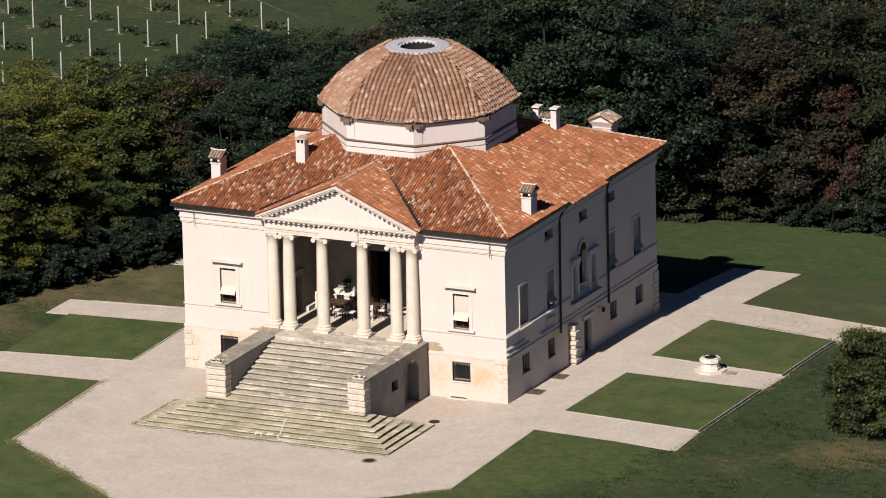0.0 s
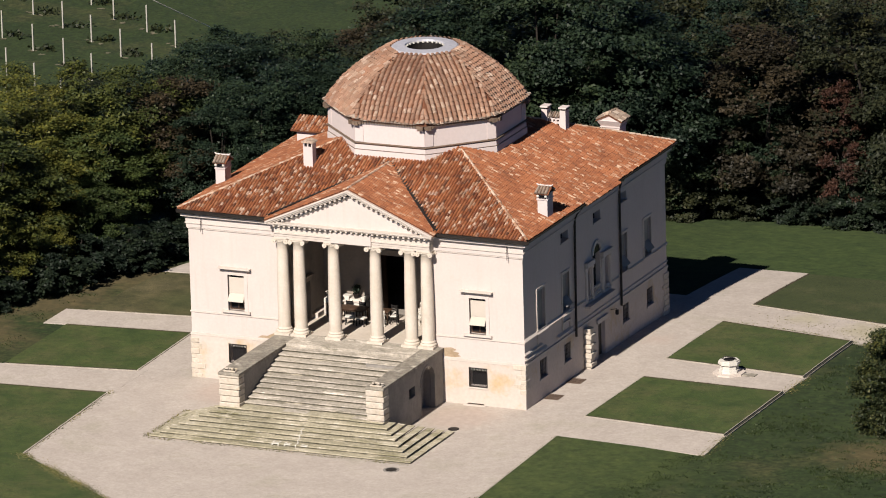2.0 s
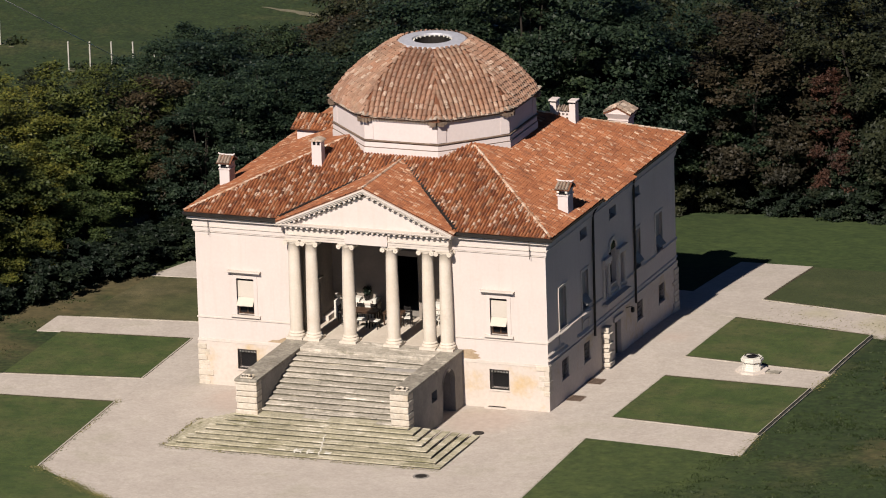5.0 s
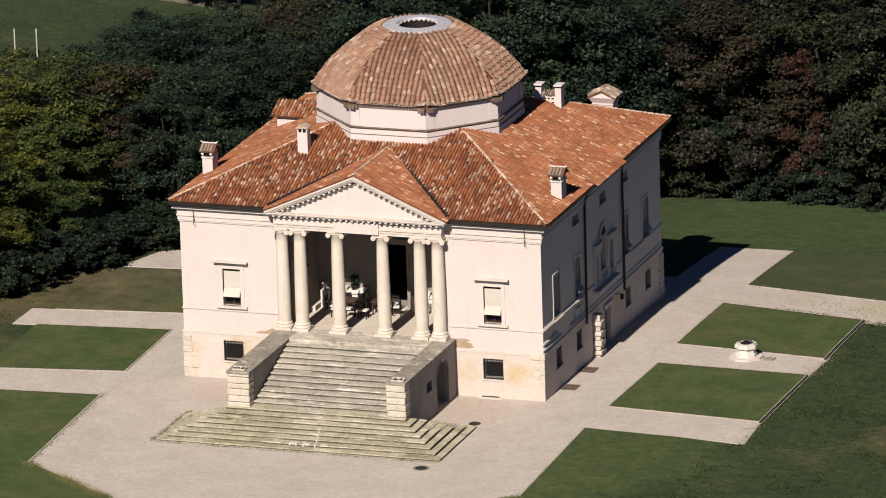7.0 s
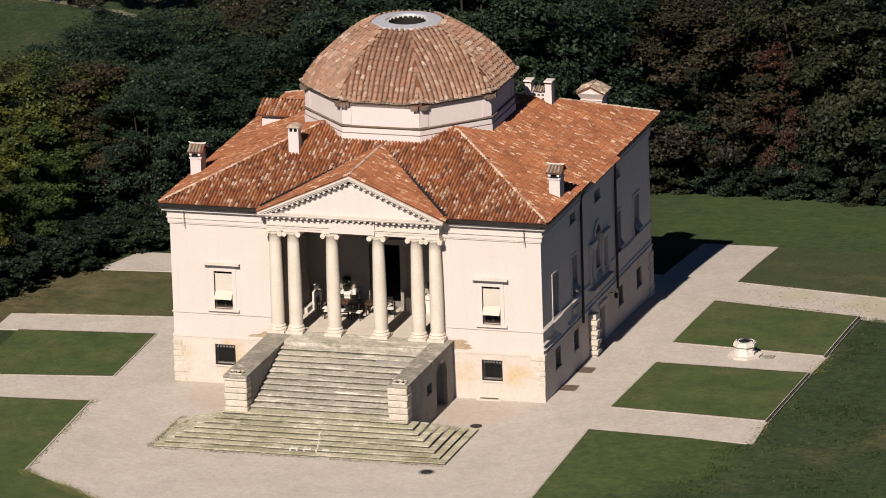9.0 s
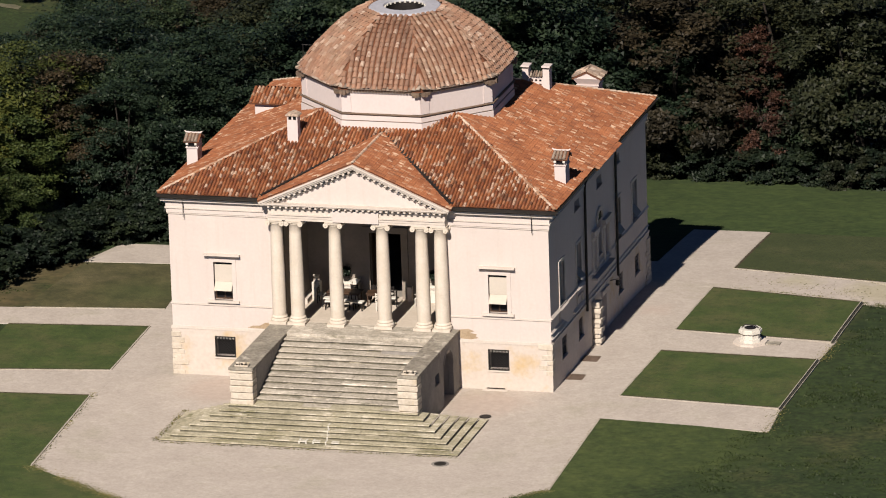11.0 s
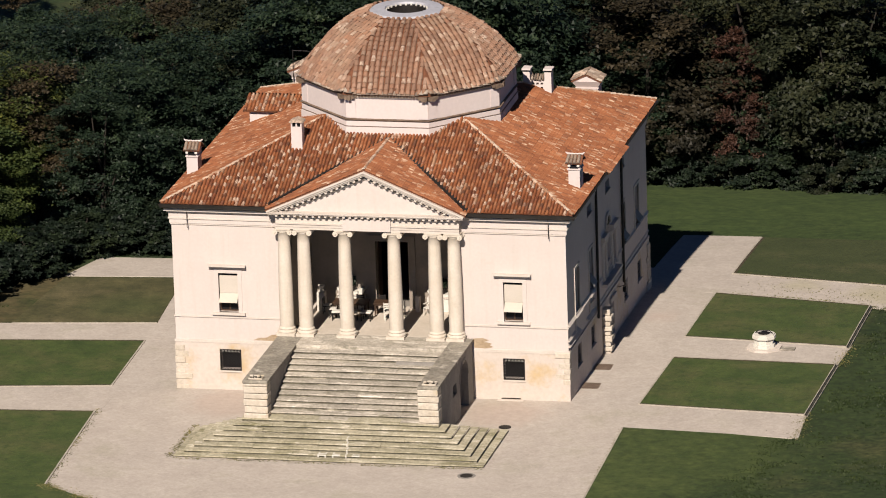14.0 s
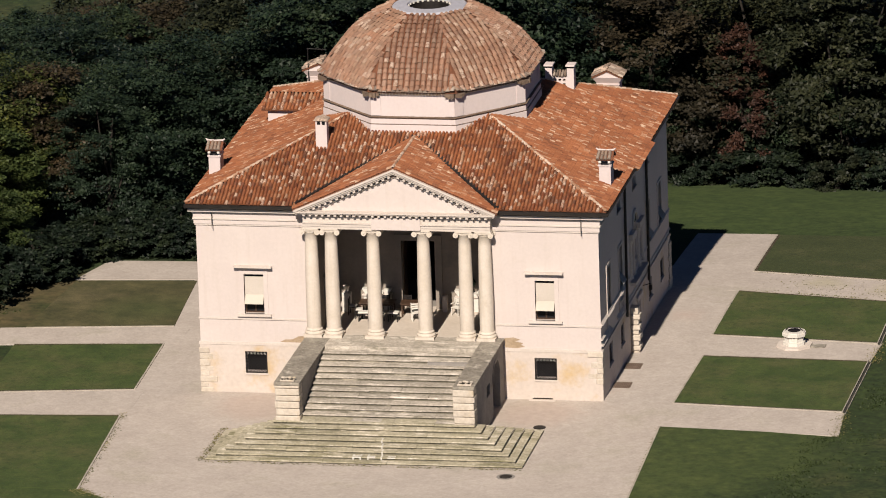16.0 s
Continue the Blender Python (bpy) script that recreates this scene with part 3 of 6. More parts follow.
lawn_bed("lawn_5", ((-22.85, -1.25), (-14.6, -0.1), (-14.85, 8.15), (-22.9, 7.4)), "lawn", "clipped green lawn with a thin stone kerb", "esn")
lawn_bed("lawn_6", ((-23.0, 10.55), (-14.95, 11.5), (-15.7, 20.65), (-22.4, 20.1)), "lawn_dry", "dry brownish lawn with a thin stone kerb", "s")
lawn_bed("lawn_7", ((-30.0, -17.2), (-13.75, -17.15), (-14.35, -4.65), (-30.0, -5.7)), "lawn", "clipped green lawn beside the forecourt", "en")
lawn_bed("lawn_8", ((-30.0, -42.0), (6.0, -31.9), (-13.75, -17.15), (-30.0, -17.2)), "lawn", "green lawn cut off slantwise by the forecourt", "")
lawn_bed("lawn_9", ((-2.0, -31.5), (30.0, -42.0), (23.7, -16.6), (14.7, -16.6)), "grass", "green lawn cut off slantwise by the forecourt", "")

# ---- the villa ----
XL, XR, YF, YB = -10.88, 10.62, 0.0, 22.0
CX, CY = -0.14, 11.05           # centre of the dome
ZE = 10.50                      # eave
RX, RY0, RY1 = 11.24, -0.55, 22.42
SL = 0.40                       # roof slope
FL = 3.38                       # main floor
villa = thing("villa", "cream plastered villa with columned porch, tiled roof and octagonal dome", "house")

front_holes = [(7.17, 8.21, 4.38, 6.56), (-8.41, -7.35, 4.38, 6.56), (7.10, 8.18, 1.20, 2.28), (-8.43, -7.35, 1.18, 2.26), (6.9, 7.95, -0.2, 0.14), (-4.62, 4.66, FL - 0.08, 9.30)]
side_holes = [(2.0, 3.08, 4.35, 6.72), (5.78, 6.80, 4.30, 6.65), (14.66, 15.74, 4.28, 6.62), (18.46, 19.55, 4.22, 6.55),
              (5.72, 6.86, 8.62, 9.22), (10.70, 11.82, 8.50, 9.10), (14.90, 15.90, 8.60, 9.20),
              (10.47, 11.60, 3.95, 6.60), (9.52, 10.02, 3.95, 6.12), (12.38, 12.86, 3.95, 6.12), (11.0, 12.08, -0.3, 2.20),
              (2.12, 3.2, 1.30, 2.45), (5.8, 6.8, 1.25, 2.36), (14.87, 15.87, 1.15, 2.24), (18.66, 19.7, 1.10, 2.20)]
T = 0.55
front_wall = part("front_wall", wall("x", XL, XR, -0.6, ZE - 0.12, YF, YF + T, front_holes), "plaster", villa)
right_wall = part("side_wall", wall("y", YF + T, YB, -1.2, ZE - 0.12, XR - T, XR, side_holes), "plaster", villa, "plaster side wall in shade")
part("side_wall", wall("y", YF + T, YB, -1.2, ZE - 0.12, XL, XL + T, []), "plaster", villa)
part("back_wall", wall("x", XL + T, XR - T, -1.2, ZE - 0.12, YB - T, YB, []), "plaster", villa)
part("inner_floor", cube(XL + T, XR - T, 5.35, YB - T, FL - 0.3, FL - 0.02), "inside", villa)
part("attic_floor", cube(XL + T, XR - T, YF + T, YB - T, 9.95, 10.1), "inside", villa)

# string courses, plinth and entablature bands
def band(z0, z1, out, mat, name, gaps_front=((-4.95, 4.98),), side=True):
    cuts = [XL - out]
    for g0, g1 in gaps_front:
        cuts += [g0, g1]
    cuts.append(XR + out)
    for a, b in zip(cuts[::2], cuts[1::2]):
        if b > a:
            part(name, cube(a, b, YF - out, YF - 0.003, z0, z1), mat, villa)
    if side:
        part(name, cube(XR + 0.003, XR + out, YF, YB + out, z0, z1), mat, villa)
        part(name, cube(XL - out, XL - 0.003, YF, YB + out, z0, z1), mat, villa)


band(2.66, 2.80, 0.07, "trim", "string_course", ((-4.98, 5.36),))
band(4.06, 4.14, 0.05, "trim", "string_course", ((-4.98, 5.0),))
# sloping weathered ledges on the side wall
for y0, y1, o, z in ((YF - 0.06, 6.4, 0.14, 4.18), (6.4, YB + 0.1, 0.07, 4.18), (1.7, 3.3, 0.18, 4.16), (5.5, 6.9, 0.18, 4.16), (YF - 0.06, 3.1, 0.13, 3.05), (4.8, 6.7, 0.16, 3.05), (6.7, YB + 0.1, 0.06, 3.05), (YF - 0.06, 2.5, 0.10, 3.36)):
    part("string_course", prism(bmesh.new(), [(XR + 0.003, z), (XR + o, z), (XR + o, z + 0.012), (XR + 0.003, z + 0.012 + 0.95 * o)], "y", y0, y1), "trim", villa)
band(9.22, 9.30, 0.06, "trim", "architrave_band", ((-4.98, 5.02),))
band(9.30, 9.55, 0.09, "plaster", "architrave_band", ((-4.98, 5.02),))
band(9.55, 9.62, 0.15, "trim", "architrave_band", ((-4.98, 5.02),))
band(9.62, 9.92, 0.11, "plaster", "frieze", ((-4.98, 5.02),))
band(9.92, 10.02, 0.20, "trim", "cornice", ((-4.98, 5.02),))
band(10.02, 10.16, 0.34, "trim", "cornice", ((-5.1, 5.1),))

# plinth skin below the string course, with the openings left free
for a, b, holes in ((XL - 0.04, -4.98, [(-8.43, -7.35, 1.18, 2.26)]), (5.36, XR + 0.04, [(7.10, 8.18, 1.20, 2.28), (6.9, 7.95, -0.2, 0.14)])):
    part("plinth", wall("x", a, b, -0.5, 2.66, YF - 0.045, YF - 0.003, holes), "plinth", villa, "stained ochre plinth plaster")
part("plinth", wall("y", YF, YB, -1.1, 2.66, XR + 0.003, XR + 0.045, [h for h in side_holes if h[3] < 2.6]), "plinth", villa)

# rough quoins at the foot of the corners
rq = random.Random(4)
for cx, s in ((XL, -1), (XR, 1)):
    z = 0.0
    k = 0
    while z < 2.45:
        h = rq.uniform(0.26, 0.36)
        w = (0.80 if k % 2 == 0 else 0.45) if s < 0 else (0.66 if k % 2 == 0 else 0.30)
        w *= rq.uniform(0.75, 1.15)
        out = rq.uniform(0.008, 0.05)
        if s > 0 and z < 0.7:
            z += h
            k += 1
            continue
        x0, x1 = (cx - 0.045 - out, cx + w) if s < 0 else (cx - w, cx + 0.045 + out)
        part("quoin", cube(x0, x1, YF - 0.045 - out, YF + 0.5, z + 0.012, z + h - 0.012, bevel=0.02), "quoin", front_wall)
        z += h
        k += 1
    for yb in (YB,):
        z = -0.6
        while z < 2.4:
            h = rq.uniform(0.28, 0.38)
            out = rq.uniform(0.05, 0.09)
            x0, x1 = (cx - 0.045 - out, cx + 0.5) if s < 0 else (cx - 0.5, cx + 0.045 + out)
            part("quoin", cube(x0, x1, yb - rq.uniform(0.6, 1.0), yb + out, z + 0.012, z + h - 0.012, bevel=0.02), "quoin", right_wall)
            z += h


def front_window(x0, x1, z0, z1):
    w = new("window")
    w.parent = villa
    w["label"] = "stone-framed window with a cream blind propped open"
    fr = bmesh.new()
    for a, b, c, d in ((x0 - 0.22, x0, z0, z1), (x1, x1 + 0.22, z0, z1), (x0 - 0.22, x1 + 0.22, z1, z1 + 0.22)):
        box(fr, a, b, YF - 0.035, YF + 0.10, c, d)
    part("surround", fr, "plaster", w)
    sl = cube(x0 - 0.38, x1 + 0.38, YF - 0.16, YF + 0.12, z0 - 0.13, z0)
    part("sill", sl, "trim", w)
    hd = bmesh.new()
    box(hd, x0 - 0.22, x1 + 0.22, YF - 0.03, YF - 0.003, z1 + 0.22, z1 + 0.36)
    box(hd, x0 - 0.46, x1 + 0.46, YF - 0.22, YF - 0.003, z1 + 0.36, z1 + 0.41)
    box(hd, x0 - 0.50, x1 + 0.50, YF - 0.32, YF - 0.003, z1 + 0.41, z1 + 0.49)
    part("hood", hd, "trim", w, "moulded stone hood")
    gl = cube(x0 + 0.05, x1 - 0.05, YF + 0.30, YF + 0.315, z0 + 0.05, z1 - 0.05)
    part("pane", gl, "glass", w)
    cs = bmesh.new()
    for a, b, c, d in ((x0, x0 + 0.07, z0, z1), (x1 - 0.07, x1, z0, z1), (x0 + 0.07, x1 - 0.07, z0, z0 + 0.07), (x0 + 0.07, x1 - 0.07, z1 - 0.07, z1), ((x0 + x1) / 2 - 0.04, (x0 + x1) / 2 + 0.04, z0 + 0.07, z1 - 0.07)):
        box(cs, a, b, YF + 0.26, YF + 0.33, c, d)
    part("casement", cs, "dark_wood", w)
    bl = bmesh.new()
    zb, zt = z1 - 1.14, z1 - 0.17
    box(bl, x0 + 0.02, x1 - 0.02, YF + 0.13, YF + 0.155, zb, zt)
    part("blind", bl, "blind", w, "cream slatted roller blind")
    fb = bmesh.new()
    y1, z2 = YF + 0.14, zb - 0.01
    y2, z3 = YF - 0.20, zb - 0.46
    prism(fb, [(y1, z2), (y1 + 0.025, z2), (y2 + 0.025, z3), (y2, z3)], "x", x0 + 0.03, x1 - 0.03)
    part("flap", fb, "flap", w, "lower half of the blind propped outward")
    for xx in (x0 + 0.05, x1 - 0.05):
        part("stay", tube(bmesh.new(), [(xx, YF + 0.14, zb - 0.75), (xx, y2 + 0.01, z3 + 0.01)], 0.014, 6), "iron", w)


front_window(7.17, 8.21, 4.38, 6.56)
front_window(-8.41, -7.35, 4.38, 6.56)


def grille_window(x0, x1, z0, z1):
    w = new("window")
    w.parent = villa
    w["label"] = "square cellar window behind an iron lattice"
    fr = bmesh.new()
    for a, b, c, d in ((x0 - 0.05, x0, z0 - 0.05, z1 + 0.05), (x1, x1 + 0.05, z0 - 0.05, z1 + 0.05), (x0, x1, z1, z1 + 0.05), (x0, x1, z0 - 0.05, z0)):
        box(fr, a, b, YF - 0.065, YF + 0.05, c, d)
    part("surround", fr, "iron", w)
    gl = bmesh.new()
    for k in range(-6, 7):
        for sgn in (1, -1):
            c = (x0 + x1) / 2 + k * 0.17
            p, q = Vector((c - sgn * (z1 - z0) / 2, 0, z0)), Vector((c + sgn * (z1 - z0) / 2, 0, z1))
            lo, hi = 0.0, 1.0
            d = q.x - p.x
            ts = sorted(((x0 - p.x) / d, (x1 - p.x) / d))
            lo, hi = max(0, ts[0]), min(1, ts[1])
            if hi - lo > 0.05:
                a, b = p.lerp(q, lo), p.lerp(q, hi)
                tube(gl, [(a.x, YF - 0.02 + 0.01 * sgn, a.z), (b.x, YF - 0.02 + 0.01 * sgn, b.z)], 0.012, 4)
    part("lattice", gl, "iron", w, "diamond iron lattice")
    for i in range(6):
        xx = x0 + (i + 0.5) * (x1 - x0) / 6
        part("tab", cube(xx - 0.05, xx + 0.05, YF + 0.01, YF + 0.03, z1 - 0.13, z1 - 0.03), "white_paint", w)
    part("pane", cube(x0, x1, YF + 0.35, YF + 0.36, z0, z1), "glass", w)
    part("sill", cube(x0 - 0.08, x1 + 0.08, YF - 0.10, YF + 0.12, z0 - 0.14, z0 - 0.052), "trim", w)


grille_window(7.10, 8.18, 1.20, 2.28)
grille_window(-8.43, -7.35, 1.18, 2.26)
part("cellar_vent", cube(6.9, 7.95, YF + 0.2, YF + 0.25, -0.2, 0.14), "glass", villa, "low dark cellar vent")
part("cellar_vent", cube(6.72, 8.12, YF - 0.30, YF - 0.05, -0.1, 0.062), "trim", villa, "pale stone ledge of the cellar vent")


def side_window(y0, y1, z0, z1, kind):
    w = new("window")
    w.parent = villa
    X = XR
    if kind == "tall":
        w["label"] = "tall side window with a grey blind"
        fr = bmesh.new()
        for a, b, c, d in ((y0 - 0.16, y0, z0, z1), (y1, y1 + 0.16, z0, z1), (y0 - 0.16, y1 + 0.16, z1, z1 + 0.16)):
            box(fr, X - 0.05, X + (0.06 if y0 < 3 else 0.05), a, b, c, d)
        part("surround", fr, "trim", w)
        part("sill", cube(X - 0.05, X + 0.09, y0 - 0.25, y1 + 0.25, z0 - 0.12, z0), "trim", w)
        bl = bmesh.new()
        zb = z0 + 0.9 if y0 > 3 else z0 + 0.02
        box(bl, X - 0.16, X - 0.135, y0 + 0.02, y1 - 0.02, zb, z1 - 0.05)
        part("blind", bl, "shutter", w, "grey slatted roller blind")
        if y0 > 3:
            fb = prism(bmesh.new(), [(X - 0.15, zb), (X - 0.125, zb), (X + 0.275, zb - 0.5), (X + 0.25, zb - 0.5)], "y", y0 + 0.03, y1 - 0.03)
            part("flap", fb, "shutter", w)
        if y0 < 7:
            ap = cube(X + 0.003, X + 0.075, y0 - 0.16, y0 - 0.08, 3.24, z0 - 0.13)
            if y0 < 3:
                box(ap, X + 0.003, X + 0.08, y1 + 0.06, y1 + 0.14, 4.3, z0 - 0.13)
            else:
                box(ap, X + 0.003, X + 0.10, y1 - 0.10, y1, 3.24, 3.75)
                box(ap, X + 0.003, X + 0.10, y0 - 0.06, y1, 3.66, 3.75)
            part("apron", ap, "trim", w, "raised plaster moulding below the sill")
    elif kind == "attic":
        w["label"] = "small dark attic window"
        part("sill", cube(X - 0.05, X + 0.07, y0 - 0.08, y1 + 0.08, z0 - 0.08, z0), "trim", w)
    else:
        w["label"] = "barred dark ground-floor window"
        gr = bmesh.new()
        for i in range(5):
            yy = y0 + (i + 0.5) * (y1 - y0) / 5
            tube(gr, [(X - 0.03, yy, z0), (X - 0.03, yy, z1)], 0.014, 5)
        for i in range(4):
            zz = z0 + (i + 0.5) * (z1 - z0) / 4
            tube(gr, [(X - 0.03, y0, zz), (X - 0.03, y1, zz)], 0.012, 5)
        part("grille", gr, "iron", w)
        part("sill", cube(X + 0.002, X + 0.11, y0 - 0.06, y1 + 0.06, z0 - 0.10, z0 - 0.002), "trim", w)
    part("pane", cube(X - 0.40, X - 0.385, y0, y1, z0, z1), "glass", w)


for h in side_holes[:4]:
    side_window(*h, "tall")
for h in side_holes[4:7]:
    side_window(*h, "attic")
for h in side_holes[11:]:
    side_window(*h, "ground")

# three-light arched window over the side door
serl = new("arched_window")
serl.parent = villa
serl["label"] = "three-light arched window with stone half-columns and balustrade"
ay, ar, az = 11.035, 0.565, 6.60
arch = bmesh.new()
seg = 12
outer, inner = [], []
for i in range(seg + 1):
    a = math.pi * i / seg
    outer.append((ay + (ar + 0.2) * math.cos(a), az + (ar + 0.2) * math.sin(a)))
    inner.append((ay + ar * math.cos(a), az + ar * math.sin(a)))
prism(arch, outer + inner[::-1], "x", XR + 0.003, XR + 0.10)
part("archivolt", arch, "trim", serl)
dk = bmesh.new()
prism(dk, inner, "x", XR + 0.002, XR + 0.012)
part("fanlight", dk, "glass", serl, "dark half-round fanlight")
for a, b in ((10.47, 11.60), (9.52, 10.02), (12.38, 12.86)):
    part("pane", cube(XR - 0.30, XR - 0.285, a, b, 3.95, 6.6 if a == 10.47 else 6.12), "glass", serl)
for yy in (9.37, 10.24, 11.83, 13.0):
    hc = lathe(bmesh.new(), [(0.17, 3.95), (0.17, 4.05), (0.13, 4.12), (0.11, 5.85), (0.17, 5.95), (0.17, 6.1)], XR + 0.02, yy, 12)
    part("half_column", hc, "trim", serl)
for a, b in ((9.2, 10.4), (11.66, 13.18)):
    part("entablature", cube(XR + 0.004, XR + 0.22, a, b, 6.12, 6.42), "trim", serl)
part("balcony_slab", cube(XR + 0.005, XR + 0.35, 9.15, 13.2, 3.62, 3.78), "trim", serl)
bal = new("balustrade")
bal.parent = serl
for i in range(5):
    part("baluster", lathe(bmesh.new(), [(0.05, 3.95), (0.085, 4.15), (0.04, 4.4), (0.06, 4.5)], XR - 0.05, 10.58 + i * 0.225, 8), "trim", bal)
part("rail", cube(XR - 0.12, XR + 0.03, 10.47, 11.60, 4.5, 4.58), "trim", bal)

# side door with its rough pier
sd = new("side_door")
sd.parent = villa
sd["label"] = "dark plank side door with a rough stone pier beside it"
for i in range(5):
    part("plank", cube(XR - 0.28, XR - 0.22, 11.0 + i * 0.216 + 0.005, 11.0 + (i + 1) * 0.216 - 0.005, 0.0, 2.2), "door_wood", sd)
part("lintel", cube(XR + 0.046, XR + 0.16, 10.75, 12.35, 2.22, 2.48), "trim", sd)
pier = new("door_pier")
pier.parent = villa
pier["label"] = "rough pale stone pier beside the side door"
z, k = -0.1, 0
while z < 2.2:
    h = rq.uniform(0.26, 0.36)
    o = 0.09 if k % 2 else 0.0
    part("stone", cube(XR + 0.05, XR + 0.48 + o, 8.75 - o, 9.4 + o, z, z + h - 0.02, bevel=0.025), "quoin", pier)
    z += h
    k += 1
lamp = bmesh.new()
tube(lamp, [(XR + 0.05, 13.0, 2.5), (XR + 0.45, 13.0, 2.62)], 0.02, 6)
box(lamp, XR + 0.36, XR + 0.54, 12.9, 13.1, 2.25, 2.55, bevel=0.03)
part("wall_lantern", lamp, "iron", villa)

# rainwater pipes and gutters
for pts in ([(XR + 0.5, 8.5, ZE - 0.1), (XR + 0.25, 8.0, 10.0), (XR + 0.12, 7.62, 9.6), (XR + 0.12, 7.5, 2.4)], [(XR + 0.5, 14.7, ZE - 0.1), (XR + 0.22, 14.6, 10.0), (XR + 0.12, 14.55, 9.6), (XR + 0.12, 14.53, 2.35)]):
    part("downpipe", tube(bmesh.new(), pts, 0.075, 8), "gutter", villa, "black iron rainwater pipe")
for xx in (-9.95, 9.75):
    part("downpipe", tube(bmesh.new(), [(xx, -0.45, ZE - 0.2), (xx, -0.24, 10.0), (xx, -0.24, 9.1)], 0.02, 6), "gutter", villa)

# eaves: soffit, gutters on both sides of the porch and along the sides
sof = bmesh.new()
box(sof, -RX + CX * 2 * 0.2, -5.25, RY0 + 0.06, YF + 0.1, ZE - 0.14, ZE - 0.04)
box(sof, 5.25, RX - 0.06, RY0 + 0.06, YF + 0.1, ZE - 0.14, ZE - 0.04)
box(sof, XR - 0.1, RX - 0.06, YF + 0.1, RY1 - 0.06, ZE - 0.14, ZE - 0.04)
box(sof, -RX - 0.06, XL + 0.1, YF + 0.1, RY1 - 0.06, ZE - 0.14, ZE - 0.04)
box(sof, XL + 0.1, XR - 0.1, YB - 0.1, RY1 - 0.06, ZE - 0.14, ZE - 0.04)
part("soffit", sof, "dark_wood", villa)
for a, b in ((-RX - 0.10, -5.40), (5.40, RX + 0.02)):
    gb_ = bmesh.new()
    prism(gb_, [(RY0 - 0.12, ZE - 0.02), (RY0 - 0.11, ZE - 0.16), (RY0 - 0.03, ZE - 0.24), (RY0 + 0.06, ZE - 0.20), (RY0 + 0.08, ZE - 0.02)], "x", a, b)
    part("gutter", gb_, "gutter", villa)
gs = bmesh.new()
prism(gs, [(RX - 0.08, ZE - 0.02), (RX - 0.07, ZE - 0.12), (RX, ZE - 0.17), (RX + 0.08, ZE - 0.12), (RX + 0.10, ZE - 0.02)], "y", RY0 - 0.1, RY1)
part("gutter", gs, "gutter", villa)

# ---- porch ----
cols_x = [-4.64, -3.58, -1.34, 1.35, 3.56, 4.62]
CYC = -0.28


def column(x, yc):
    c = new("column")
    c.parent = villa
    c["label"] = "pale stone Ionic column with a scrolled capital"
    b = cube(x - 0.50, x + 0.50, yc - 0.50, yc + 0.50, FL, FL + 0.14)
    lathe(b, [(0.49, FL + 0.14), (0.51, FL + 0.20), (0.49, FL + 0.26), (0.42, FL + 0.30), (0.45, FL + 0.36), (0.42, FL + 0.42), (0.385, FL + 0.45)], x, yc, 24)
    part("base", b, "column", c)
    prof = []
    for i in range(11):
        f = i / 10
        r = 0.385 - 0.065 * max(0, (f - 0.3) / 0.7) ** 1.4
        prof.append((r, FL + 0.45 + f * 5.22))
    prof += [(0.355, FL + 5.69), (0.345, FL + 5.74)]
    part("shaft", lathe(bmesh.new(), prof, x, yc, 24, caps=False), "column", c, smooth=True)
    cp = bmesh.new()
    zc = FL + 5.72
    box(cp, x - 0.40, x + 0.40, yc - 0.36, yc + 0.36, zc + 0.05, zc + 0.15)
    box(cp, x - 0.45, x + 0.45, yc - 0.40, yc + 0.40, zc + 0.15, zc + 0.22)
    for s in (-1, 1):
        for yy0, yy1 in ((yc - 0.40, yc - 0.20), (yc + 0.20, yc + 0.40)):
            n = 14
            ring = [(x + s * 0.40 + 0.145 * math.cos(2 * math.pi * i / n), zc + 0.02 + 0.145 * math.sin(2 * math.pi * i / n)) for i in range(n)]
            prism(cp, ring, "y", yy0, yy1)
        ring = [(x + s * 0.40 + 0.09 * math.cos(2 * math.pi * i / 10), zc + 0.02 + 0.09 * math.sin(2 * math.pi * i / 10)) for i in range(10)]
        prism(cp, ring, "y", yc - 0.2, yc + 0.2)
        eye = [(x + s * 0.40 + 0.045 * math.cos(2 * math.pi * i / 8), zc + 0.02 + 0.045 * math.sin(2 * math.pi * i / 8)) for i in range(8)]
        prism(cp, eye, "y", yc - 0.43, yc - 0.40)
    part("capital", cp, "column", c)


for x in cols_x:
    column(x, CYC)

# entablature of the porch, with the plain tablet in the middle
EY0 = -0.66
ent = bmesh.new()
for z0, z1, o in ((9.32, 9.46, 0.0), (9.46, 9.62, 0.03), (9.62, 9.68, 0.09)):
    box(ent, -4.98, 5.02, EY0 - o, 0.6, z0, z1)
box(ent, -4.98, 5.02, EY0 + 0.004, 0.6, 9.68, 10.02)
part("architrave", ent, "trim", villa)
part("tablet", cube(-1.30, 1.31, EY0 - 0.12, EY0 + 0.1, 9.36, 10.0), "plaster", villa, "plain white tablet in the frieze")
PX0, PX1, PZ, PA = -5.38, 5.36, 10.36, 12.70
co = bmesh.new()
box(co, PX0 + 0.34, PX1 - 0.34, EY0 - 0.06, 0.3, 10.02, 10.06)
box(co, PX0 + 0.10, PX1 - 0.10, EY0 - 0.34, 0.3, 10.20, 10.27)
box(co, PX0 + 0.04, PX1 - 0.04, EY0 - 0.40, 0.3, 10.27, 10.33)
part("cornice", co, "trim", villa)
n = 30
